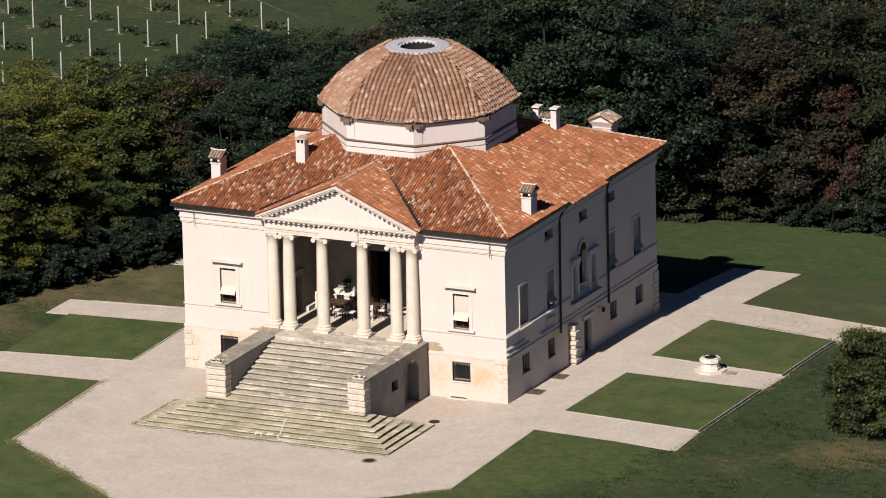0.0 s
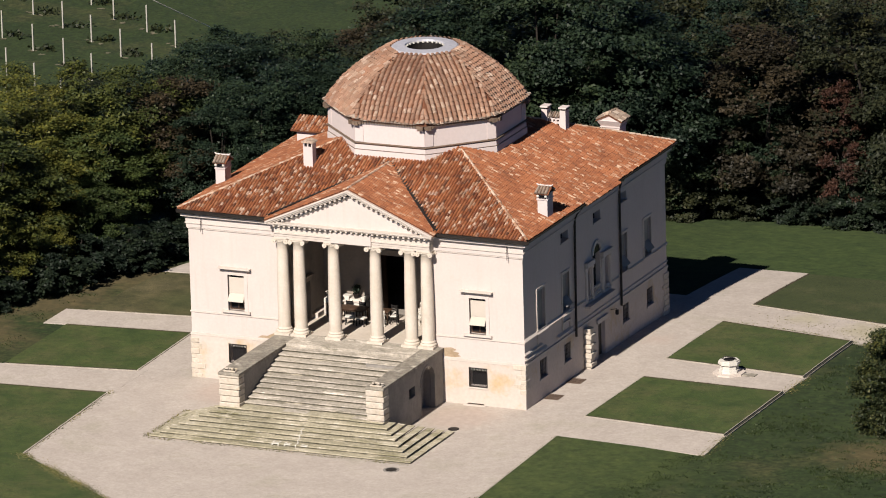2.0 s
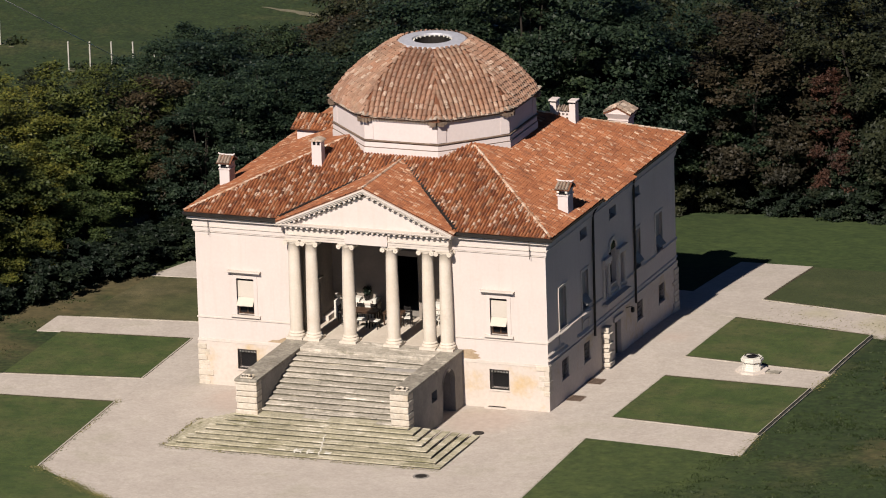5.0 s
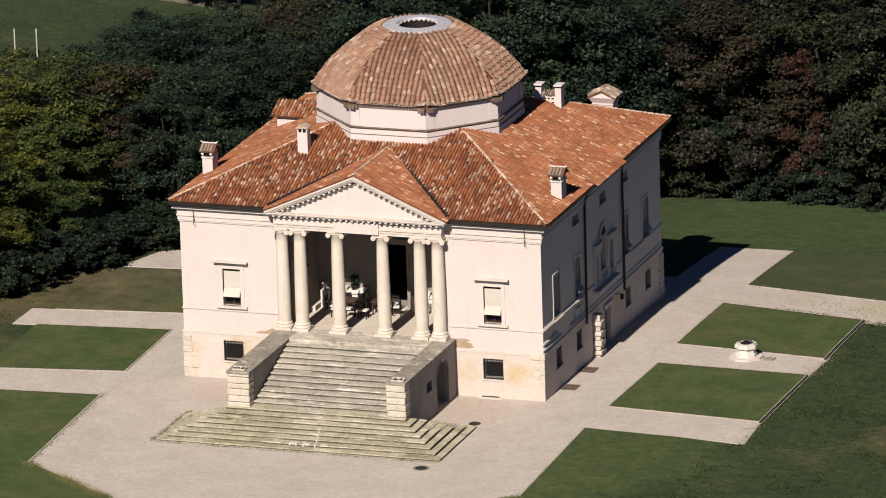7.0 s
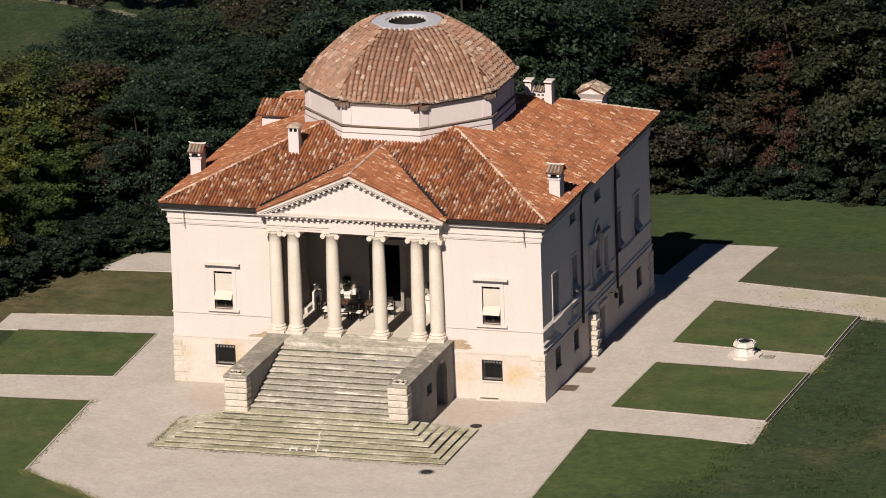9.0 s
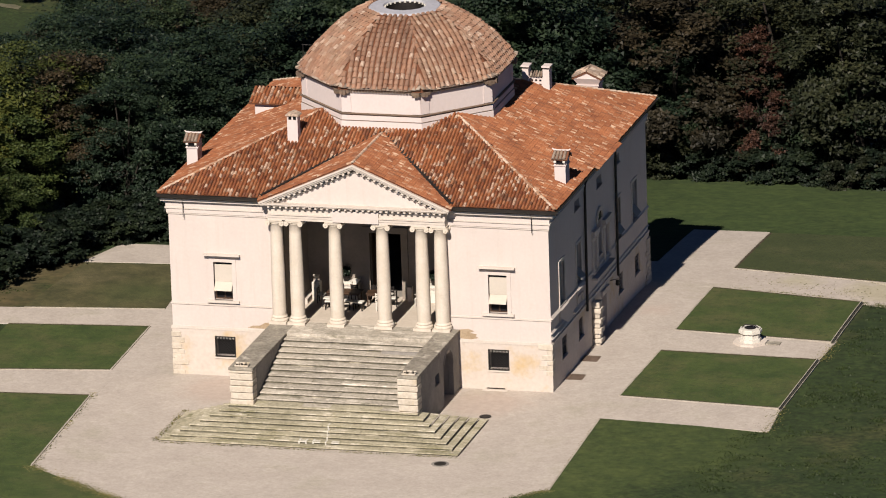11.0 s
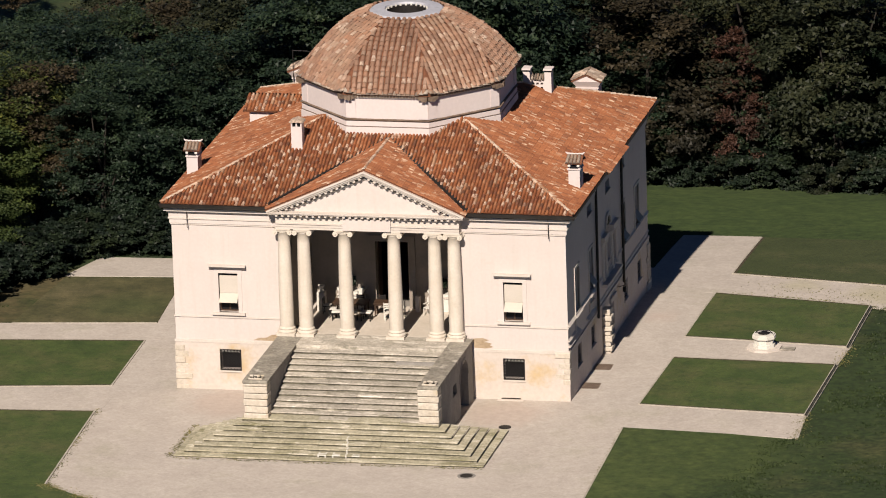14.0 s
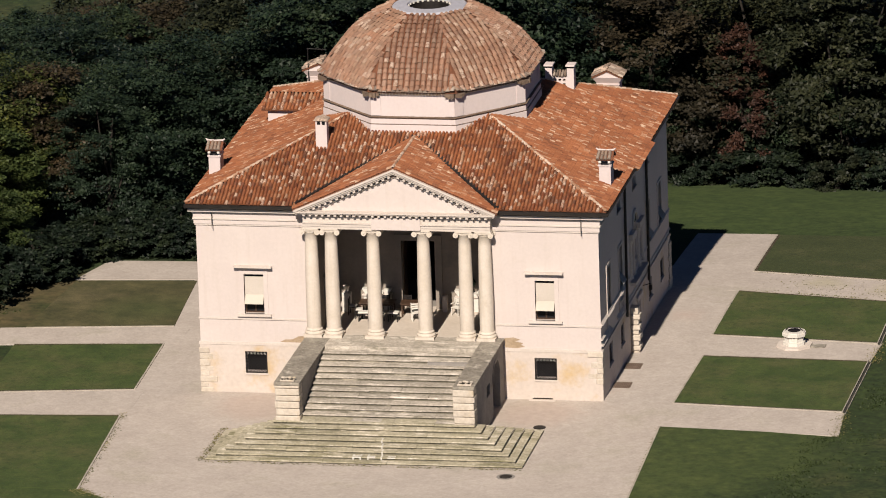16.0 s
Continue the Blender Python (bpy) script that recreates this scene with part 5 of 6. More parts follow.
dome = new("dome")
dome.parent = villa
dome["label"] = "octagonal drum with a tiled dome and open lead-rimmed oculus"
octo_wall([(DR + 0.10, 11.6), (DR + 0.10, 13.28), (DR + 0.06, 13.30), (DR + 0.06, 13.60), (DR, 13.62), (DR, 15.06), (DR - 0.4, 15.06)], "drum", "drum", dome, "pinkish-white plastered drum with two string courses")
# both string courses are tinted dark in place of their shadow lines
octo_wall([(DR + 0.03, 13.325), (DR + 0.10, 13.335), (DR + 0.10, 13.355), (DR + 0.03, 13.365)], "corbel", "string_course", dome, "thin weathered string course, coloured dark for its shadow line")
octo_wall([(DR - 0.03, 13.60), (DR + 0.10, 13.70), (DR + 0.13, 13.715), (DR + 0.13, 13.755), (DR - 0.03, 13.77)], "corbel", "string_course", dome, "weathered string course round the drum, coloured dark for its shadow line")
# folded corner strips
for i, p in enumerate(octo(DR, 0)):
    bm = bmesh.new()
    c = Vector((CX, CY, 0))
    d = (p - c).normalized()
    a1, a2 = octo(1, 0)[(i + 1) % 8] - octo(1, 0)[i], octo(1, 0)[i - 1] - octo(1, 0)[i]
    for t_ in (a1.normalized(), a2.normalized()):
        n_ = Vector((t_.y, -t_.x, 0))
        if n_.dot(d) < 0:
            n_ = -n_
        q = [p + n_ * 0.04 + d * 0.012, p + n_ * 0.04 + t_ * 0.52, p + t_ * 0.52 - n_ * 0.05, p - n_ * 0.05]
        prism(bm, [(w.x, w.y) for w in q], "z", 13.80, 14.80)
    part("corner_strip", bm, "drum", dome)
prof = []
A_, B_, C_ = Vector((5.60, 15.18)), Vector((4.42, 17.28)), Vector((1.95, 18.43))
for i in range(11):
    f = i / 10
    p = A_ * (1 - f) ** 2 + B_ * 2 * f * (1 - f) + C_ * f * f
    prof.append((p.x, p.y))
octo_wall([(5.30, 15.10), (5.62, 15.10)] + prof + [(1.90, 18.3)], "underlay", "dome_shell", dome)
octo_wall([(DR + 0.003, 14.90), (DR + 0.06, 14.92), (DR + 0.06, 14.97), (DR + 0.10, 14.99), (DR + 0.10, 15.095)], "trim", "eave_moulding", dome)
# corbel tiles under the eave, longer at the corners; brown for dirt and shadow
cv = bmesh.new()
for i in range(8):
    p, q = octo(DR + 0.10, 15.0)[i], octo(DR + 0.10, 15.0)[(i + 1) % 8]
    d = (q - p).normalized()
    n_ = Vector((d.y, -d.x, 0))
    L = (q - p).length
    m = int(L / 0.17)
    for k in range(m):
        c = p + d * (L * (k + 0.5) / m)
        dist = min(k, m - 1 - k)
        dep = 0.08 if dist > 2 else (0.22, 0.26, 0.18)[dist]
        reach = 0.10 if dist > 2 else (0.24, 0.22, 0.16)[dist]
        hw = 0.055 if dist > 2 else 0.082
        pts = [c - d * hw - n_ * 0.06, c + d * hw - n_ * 0.06, c + d * hw + n_ * reach, c - d * hw + n_ * reach]
        prism(cv, [(w.x, w.y) for w in pts], "z", 15.09 - dep, 15.088)
tagged(part("eave_corbel", cv, "corbel", dome), "row of small corbelled tiles under the dome's eave", kind="stuff")
dv, df, ev_, ef_ = [], [], [], []
for i in range(8):
    ang = math.radians(-90 + 45 * i)
    n_ = Vector((math.cos(ang), math.sin(ang), 0))
    t_ = Vector((-n_.y, n_.x, 0))
    rr = random.Random(60 + i)
    w, e = 0.30, 0.315
    # walk up the curve in steps of e
    arcs, s_ = [(0.0, *prof[0])], 0.0
    for (r0, z0), (r1, z1) in zip(prof, prof[1:]):
        s_ += math.hypot(r1 - r0, z1 - z0)
        arcs.append((s_, r1, z1))
    S_ = [a[0] for a in arcs]
    j = 0
    while j * e < s_ - 0.05:
        r0, z0 = np.interp(j * e - 0.04, S_, [a[1] for a in arcs]), np.interp(j * e - 0.04, S_, [a[2] for a in arcs])
        r1, z1 = np.interp((j + 1.1) * e, S_, [a[1] for a in arcs]), np.interp((j + 1.1) * e, S_, [a[2] for a in arcs])
        half = r0 * T8
        m = int(half / w + 0.5)
        vdir = (n_ * (r1 - r0) + Vector((0, 0, z1 - z0))).normalized()
        nr = t_.cross(vdir)
        if nr.z < 0:
            nr = -nr
        for k in range(-m, m + 1):
            a = k * w
            if abs(a) > half - 0.02:
                continue
            a += rr.uniform(-0.018, 0.018)
            k0 = len(dv)
            for (r_, z_), lf, wd in (((r0, z0), 0.092, 1.0), ((r1, z1), 0.012, 0.84)):
                c = Vector((CX, CY, 0)) + n_ * float(r_) + t_ * a + Vector((0, 0, float(z_))) + nr * (lf + rr.uniform(0, 0.022)) + vdir * (rr.uniform(-0.05, 0.05) if lf > 0.03 else 0.0)
                for px, pz in ((-0.5, 0.0), (-0.32, 0.7), (0.0, 1.0), (0.32, 0.7), (0.5, 0.0)):
                    dv.append(tuple(c + t_ * (px * w * 0.86 * wd) + nr * (pz * 0.10)))
            for q in range(4):
                df.append((k0 + q, k0 + q + 1, k0 + 6 + q, k0 + 5 + q))
        j += 1
    e0, e1 = octo(5.60, 15.15)[i], octo(5.60, 15.15)[(i + 1) % 8]
    # flat pale skirt tiles along the eave, kicked up and out at the corners
    L_ = (e1 - e0).length
    m = int(L_ / 0.235)
    for k in range(m):
        f = (k + 0.5) / m
        near = max(0.0, 1 - min(f, 1 - f) * L_ / 0.75)
        c = e0.lerp(e1, f)
        rr_ = rr.uniform(-0.02, 0.02)
        inn, outp = c - n_ * 0.20 + Vector((0, 0, 0.17 + 0.12 * near)), c + n_ * (0.14 + 0.07 * near + rr_) + Vector((0, 0, 0.02 + 0.17 * near + rr_))
        k0 = len(ev_)
        for p_ in (inn, outp):
            for px, pz in ((-0.5, 0.0), (-0.32, 0.05), (0.0, 0.07), (0.32, 0.05), (0.5, 0.0)):
                ev_.append(tuple(p_ + t_ * (px * 0.225) + Vector((0, 0, pz))))
        for q in range(4):
            ef_.append((k0 + q, k0 + q + 1, k0 + 6 + q, k0 + 5 + q))
        ef_.append((k0 + 5, k0 + 6, k0 + 7, k0 + 8, k0 + 9))
skirt = pydata("skirt_tiles", ev_, ef_, "cap_tile", None)
skirt.parent = dome
skirt["label"] = "pale weathered tiles along the dome's eave"
skirt["kind"] = "stuff"
dt = pydata("dome_tiles", dv, df, "dome_tile", None)
dt.parent = dome
dt["label"] = "weathered pinkish-brown half-round tiles"
dt["kind"] = "stuff"
rg = pydata("ridge_tiles", rt_v, rt_f, "ridge_tile", villa, "pale mortared ridge tiles along the hips")
rg["kind"] = "stuff"
ring = lathe(bmesh.new(), [(2.04, 18.31), (2.04, 18.41), (1.92, 18.50), (1.30, 18.53), (1.20, 18.53), (1.17, 18.42), (1.17, 18.30)], CX, CY, 40, caps=False)
part("oculus_ring", ring, "lead", dome, "grey lead-sheathed oculus ring")
for i in range(24):
    a = 2 * math.pi * i / 24
    bm = bmesh.new()
    box(bm, -0.045, 0.045, -0.03, 0.03, 0.02, 0.13)
    bmesh.ops.transform(bm, verts=bm.verts[:], matrix=Matrix.Translation((CX + 1.12 * math.cos(a), CY + 1.12 * math.sin(a), 18.33)) @ Matrix.Rotation(a + math.pi / 2, 4, 'Z'))
    part("oculus_tooth", bm, "white_paint", dome)
# shaft wall in black: the hole's inner shade is in the colour
part("oculus_well", lathe(bmesh.new(), [(1.16, 14.0), (1.155, 18.40)], CX, CY, 32, caps=False), "iron", dome, "shaft below the oculus, blackened for the shade inside")


# ---- chimneys and dormers ----
def mini_roof(parent, x0, x1, y0, y1, z, rise, along, over=0.16, clay="cap_tile"):
    """A small gabled or lean-to tiled top."""
    v_, f_ = [], []
    if along == "x":        # ridge runs along x
        ym = (y0 + y1) / 2
        spans = ((Vector((x1 + over, y1 + over, z)), Vector((-1, 0, 0)), Vector((0, -(y1 + over - ym), rise)), x1 - x0 + 2 * over),
                 (Vector((x0 - over, y0 - over, z)), Vector((1, 0, 0)), Vector((0, ym - y0 + over, rise)), x1 - x0 + 2 * over))
    else:
        xm = (x0 + x1) / 2
        spans = ((Vector((x1 + over, y0 - over, z)), Vector((0, 1, 0)), Vector((-(x1 + over - xm), 0, rise)), y1 - y0 + 2 * over),
                 (Vector((x0 - over, y1 + over, z)), Vector((0, -1, 0)), Vector((xm - x0 + over, 0, rise)), y1 - y0 + 2 * over))
    bm = bmesh.new()
    for o, u, up, L in spans:
        q = [o, o + u * L, o + u * L + up, o + up]
        nn = u.cross(up.normalized())
        vs = [bm.verts.new(p) for p in q] + [bm.verts.new(p - nn * 0.06) for p in q]
        bm.faces.new(vs[:4])
        bm.faces.new(vs[4:][::-1])
        for i in range(4):
            bm.faces.new((vs[i], vs[(i + 1) % 4], vs[4 + (i + 1) % 4], vs[4 + i]))
        tile_rows(o, u, up.normalized(), lambda s, q_, m=up.length: q_ < m, 0.20, 0.30, L, up.length, v_, f_, seed=int(abs(o.x * 7 + o.y)))
    bmesh.ops.recalc_face_normals(bm, faces=bm.faces[:])
    part("cap_slab", bm, "underlay", parent)
    t = pydata("cap_tiles", v_, f_, clay, None)
    t.parent = parent
    t["kind"] = "stuff"
    t["label"] = "small clay tiles"


def chimney_gabled(x, y, zb, zt, w=0.62, d=0.85):
    c = new("chimney")
    c.parent = villa
    c["label"] = "white plastered chimney with a little tiled gable cap"
    sh = bmesh.new()
    box(sh, x - w / 2, x + w / 2, y - d / 2, y + d / 2, zb, zt - 0.72)
    box(sh, x - w / 2 - 0.05, x + w / 2 + 0.05, y - d / 2 - 0.05, y + d / 2 + 0.05, zt - 0.74, zt - 0.68)
    part("shaft", sh, "drum", c)
    vt = bmesh.new()
    for sx in (-1, 1):
        box(vt, x + sx * w / 2 - 0.09 * (sx > 0), x + sx * w / 2 + 0.09 * (sx < 0), y - d / 2, y + d / 2, zt - 0.68, zt - 0.45)
    box(vt, x - w / 2 - 0.04, x + w / 2 + 0.04, y - d / 2 - 0.04, y + d / 2 + 0.04, zt - 0.45, zt - 0.36)
    part("hood", vt, "drum", c)
    part("flue", cube(x - w / 2 + 0.09, x + w / 2 - 0.09, y - d / 2 + 0.06, y + d / 2 - 0.06, zt - 0.68, zt - 0.45), "glass", c, "dark smoke slot")
    mini_roof(c, x - w / 2, x + w / 2, y - d / 2, y + d / 2, zt - 0.36, 0.34, "x", 0.14)
    part("cap_ridge", tube(bmesh.new(), [(x - w / 2 - 0.21, y, zt + 0.13), (x - w / 2 - 0.10, y, zt + 0.05), (x, y, zt + 0.04), (x + w / 2 + 0.10, y, zt + 0.05), (x + w / 2 + 0.21, y, zt + 0.13)], [0.03, 0.055, 0.04, 0.055, 0.03], 7), "drum", c, "white mortared ridge with upturned ends")
    for sx in (-1, 1):
        part("cap_foot", cube(x + sx * (w / 2 - 0.06) - 0.075, x + sx * (w / 2 - 0.06) + 0.075, y - d / 2 - 0.13, y - d / 2 - 0.02, zt - 0.56, zt - 0.43, bevel=0.03), "white_paint", c)


chimney_gabled(-10.72, 4.75, 10.3, 12.45)
chimney_gabled(10.42, 4.05, 10.4, 12.55)
c = new("chimney")
c.parent = villa
c["label"] = "tall slim white chimney with arched smoke slots"
sh = bmesh.new()
box(sh, -5.12, -4.52, 4.1, 4.62, 12.0, 13.62)
for sx in (-5.12, -4.86, -4.60):
    box(sh, sx, sx + 0.08, 4.1, 4.62, 13.62, 13.86)
part("shaft", sh, "drum", c)
part("flue", cube(-5.08, -4.56, 4.16, 4.58, 13.621, 13.85), "glass", c)
prism(sh := bmesh.new(), [(-5.22, 13.86), (-4.42, 13.86), (-4.46, 13.93), (-4.82, 14.06), (-5.18, 13.93)], "y", 4.02, 4.70)
part("cap", sh, "cap_tile", c)
c = new("chimney")
c.parent = villa
c["label"] = "paired white chimneys joined by a low pierced wall"
for x in (5.22, 6.42):
    bm = bmesh.new()
    box(bm, x - 0.19, x + 0.19, 16.3, 16.85, 11.6, 13.62)
    part("shaft", bm, "drum", c)
    bm = bmesh.new()
    box(bm, x - 0.16, x + 0.16, 16.34, 16.81, 13.62, 13.72)
    part("flue", bm, "glass", c)
    part("cap", cube(x - 0.25, x + 0.25, 16.22, 16.93, 13.72, 13.82, bevel=0.02), "drum", c)
holes = [(5.50 + 0.24 * k, 5.64 + 0.24 * k, z_, z_ + 0.14) for k in range(3) for z_ in (12.62, 12.86)]
part("link_wall", wall("x", 5.415, 6.225, 11.7, 13.12, 16.42, 16.74, holes), "drum", c)
part("flue", cube(5.44, 6.20, 16.745, 16.76, 12.5, 13.1), "glass", c)
lt, lf_ = [], []
tile_rows(Vector((5.43, 16.34, 13.13)), Vector((1, 0, 0)), Vector((0, 0.8, 0.45)).normalized(), lambda s, q: q < 0.4, 0.15, 0.22, 0.80, 0.4, lt, lf_, seed=5)
ob = pydata("link_tiles", lt, lf_, "cap_tile", None)
ob.parent = c
ob["kind"] = "stuff"


def lantern(x0, x1, y0, y1, zb, zt):
    c = new("roof_lantern")
    c.parent = villa
    c["label"] = "white gabled roof turret with a flaring cornice"
    bm = bmesh.new()
    box(bm, x0, x1, y0, y1, zb, zt - 0.95)
    box(bm, x0 - 0.05, x1 + 0.05, y0 - 0.05, y1 + 0.05, zt - 0.95, zt - 0.88)
    vs = []
    for o, z in ((0.0, zt - 0.88), (0.24, zt - 0.50)):
        vs.append([bm.verts.new(p) for p in ((x0 - o, y0 - o, z), (x1 + o, y0 - o, z), (x1 + o, y1 + o, z), (x0 - o, y1 + o, z))])
    for i in range(4):
        bm.faces.new((vs[0][i], vs[0][(i + 1) % 4], vs[1][(i + 1) % 4], vs[1][i]))
    bm.faces.new(vs[1])
    xm = (x0 + x1) / 2
    prism(bm, [(x0 - 0.24, zt - 0.50), (x1 + 0.24, zt - 0.50), (xm, zt - 0.10)], "y", y0 - 0.2, y1 + 0.2)
    part("turret", bm, "drum", c)
    mini_roof(c, x0 - 0.2, x1 + 0.2, y0 - 0.2, y1 + 0.2, zt - 0.50, 0.40, "y", 0.06)


lantern(7.10, 8.30, 20.6, 21.6, 10.4, 12.52)
lantern(-9.0, -7.6, 20.6, 21.6, 10.4, 12.62)
aer = bmesh.new()
tube(aer, [(-8.9, 20.4, 11.4), (-8.9, 20.4, 13.4)], 0.025, 6)
tube(aer, [(-8.95, 20.4, 13.36), (-7.9, 20.5, 13.3)], 0.02, 6)
part("aerial", aer, "iron", villa)

# tiled dormer on the west slope
dm = new("dormer")
dm.parent = villa
dm["label"] = "low tiled dormer with a white cheek on the roof"
bm = bmesh.new()
box(bm, -9.6, -6.4, 12.9, 15.2, 10.9, 11.98)
part("cheek", bm, "drum", dm)
mini_roof(dm, -9.75, -5.6, 12.8, 15.3, 12.0, 0.55, "x", 0.16, "tile")

# eave tiles of the front slope
tmesh = None
for s, q, j in single:
    if tmesh is None:
        v_, f_ = [], []
        tile_rows(Vector((-0.096, 0, 0)), Vector((1, 0, 0)), Vector((0, 1, 0)), lambda a, b: True, 0.192, 0.31, 0.197, 0.1, v_, f_, jit=0, seed=2)
        tmesh = bpy.data.meshes.new("roof_tile")
        tmesh.from_pydata(v_, [], f_)
        tmesh.materials.append(M["tile_one"])
        basis = Matrix((FU, FV, FU.cross(FV))).transposed().to_4x4()
    ob = new("roof_tile", tmesh)
    ob.parent = roof
    p = FO + FU * (s + rs.uniform(-0.015, 0.015)) + FV * (q + rs.uniform(-0.02, 0.02))
    ob.matrix_local = Matrix.Translation(p) @ basis

# ---- the well, slabs and small things on the gravel ----
well = thing("well", "white octagonal stone well-head on a stepped base", "well")
wx, wy, wz = 19.2, 10.6, terrain(19.2, 10.6) + 0.04


def ngon(r, n, rot=0.0):
    return [(wx + r * math.cos(2 * math.pi * i / n + rot), wy + r * math.sin(2 * math.pi * i / n + rot)) for i in range(n)]


R8 = math.pi / 8
part("base_step", prism(bmesh.new(), ngon(0.98, 8, R8), "z", wz - 0.1, wz + 0.12), "trim", well)
bm = bmesh.new()
prism(bm, ngon(0.62, 8, R8), "z", wz + 0.12, wz + 0.30)
prism(bm, ngon(0.54, 8, R8), "z", wz + 0.30, wz + 0.62)
prism(bm, ngon(0.66, 8, R8), "z", wz + 0.62, wz + 0.78)
prism(bm, ngon(0.60, 8, R8), "z", wz + 0.78, wz + 0.86)
part("well_head", bm, "white_paint", well, "white carved well-head")
part("lid", prism(bmesh.new(), ngon(0.34, 12), "z", wz + 0.861, wz + 0.885), "iron", well, "dark iron lid")
wc = bmesh.new()
tube(wc, [(wx - 0.5, wy, wz + 0.84), (wx - 0.3, wy, wz + 1.02), (wx + 0.3, wy, wz + 1.02), (wx + 0.5, wy, wz + 0.84)], 0.03, 6)
part("handle", wc, "iron", well)
slab = thing("stone_slab", "flat grey stone slab lying on the gravel", "slab")
part("slab", cube(20.1, 20.9, 10.3, 10.85, wz, wz + 0.07, bevel=0.02), "coping", slab)
for nm, x0, x1, y0, y1, lab in (("drain_grate", 10.75, 11.65, 2.35, 3.35, "rusty brown grating in the gravel"), ("drain_grate", 10.75, 11.65, 5.75, 6.75, "rusty brown grating in the gravel")):
    g_ = thing(nm, lab, "grating", "gratings by the side wall")
    bm = bmesh.new()
    for i in range(9):
        xx = x0 + (x1 - x0) * i / 9
        box(bm, xx, xx + 0.05, y0, y1, 0.035, 0.075)
    part("bars", bm, "rust", g_)
    part("pit", cube(x0, x1, y0, y1, 0.02, 0.05), "pit", g_)
mh = thing("manhole_cover", "round dark cast-iron manhole cover", "manhole")
part("cover", lathe(bmesh.new(), [(0.33, 0.03), (0.33, 0.065), (0.30, 0.07)], 7.83, -13.2, 24), "iron", mh)
part("rim", lathe(bmesh.new(), [(0.48, 0.03), (0.48, 0.055), (0.34, 0.058)], 7.83, -13.2, 24, caps=False), "cheek", mh)
mh2 = thing("manhole_cover", "round dark cast-iron manhole cover beside the steps", "manhole")
part("cover", lathe(bmesh.new(), [(0.33, 0.03), (0.33, 0.07), (0.30, 0.075)], 8.1, -4.85, 24), "iron", mh2)

# ---- furniture of the porch ----


def chair(mat, label, at, rz, group, arms=False, cushion=None):
    c = thing("chair", label, "chair", group)
    part("seat", cube(-0.23, 0.23, -0.22, 0.22, 0.42, 0.46, bevel=0.01), mat, c)
    for x in (-0.2, 0.2):
        part("leg", cube(x - 0.022, x + 0.022, -0.21, -0.166, 0, 0.42), mat, c)
        part("leg", cube(x - 0.022, x + 0.022, 0.176, 0.22, 0, 0.92), mat, c)
    if cushion:
        part("cushion", cube(-0.22, 0.22, -0.21, 0.17, 0.461, 0.52, bevel=0.02), cushion, c, "cream seat cushion")
    for z in (0.56, 0.68, 0.80):
        part("slat", cube(-0.178, 0.178, 0.182, 0.21, z, z + 0.08), mat, c)
    if arms:
        for x in (-0.2, 0.2):
            part("arm", cube(x - 0.03, x + 0.03, -0.21, 0.17, 0.64, 0.675), mat, c)
    c.matrix_world = pose(*at, 0, 0, rz)
    return c


def table(w, d, mat, label, at, rz):
    t = thing("table", label, "table")
    part("tabletop", cube(-w / 2, w / 2, -d / 2, d / 2, 0.71, 0.76, bevel=0.01), mat, t)
    for x in (-1, 1):
        for y in (-1, 1):
            part("leg", cube(x * (w / 2 - 0.1) - 0.035, x * (w / 2 - 0.1) + 0.035, y * (d / 2 - 0.1) - 0.035, y * (d / 2 - 0.1) + 0.035, 0, 0.71), mat, t)
    part("apron", cube(-w / 2 + 0.08, w / 2 - 0.08, -d / 2 + 0.08, d / 2 - 0.08, 0.62, 0.71), mat, t)
    t.matrix_world = pose(*at, 0, 0, rz)


table(1.9, 0.9, "dark_wood", "dark wooden dining table on the porch", (-2.0, 3.55, FL), 0)
table(1.2, 0.8, "dark_wood", "small dark wooden table on the porch", (-0.15, 3.6, FL), 4)
first = chair("iron", "dark slat-back chair with a cream seat cushion", (-2.9, 2.95, FL), 100, "chairs round the table", False, "white_paint")
for x, y, rz in ((-2.5, 4.15, 5), (-1.7, 4.15, -6), (-0.5, 4.2, 8), (0.35, 4.15, -12), (-3.35, 3.6, 90), (0.75, 3.5, -80)):
    copy_thing(first, pose(x, y, FL, 0, 0, rz))
stool = thing("stool", "low dark iron stool with a cream cushion", "stool", "stools before the table")
part("cushion", cube(-0.29, 0.29, -0.22, 0.22, 0.43, 0.52, bevel=0.025), "white_paint", stool)
part("rail", cube(-0.28, 0.28, -0.21, 0.21, 0.385, 0.428), "iron", stool)
for x in (-0.25, 0.25):
    for y in (-0.18, 0.18):
        part("leg", cube(x - 0.025, x + 0.025, y - 0.025, y + 0.025, 0, 0.385), "iron", stool)
stool.matrix_world = pose(-2.55, 2.5, FL, 0, 0, 6)
for x, y, rz in ((-0.95, 2.55, -5), (-1.75, 2.65, 12)):
    copy_thing(stool, pose(x, y, FL, 0, 0, rz))
wfirst = chair("white_paint", "white wooden armchair with slats", (0.2, 2.75, FL), 20, "white armchairs on the porch", True)
for x, y, rz in ((2.2, 3.85, -20), (3.85, 3.6, 10)):
    copy_thing(wfirst, pose(x, y, FL, 0, 0, rz))


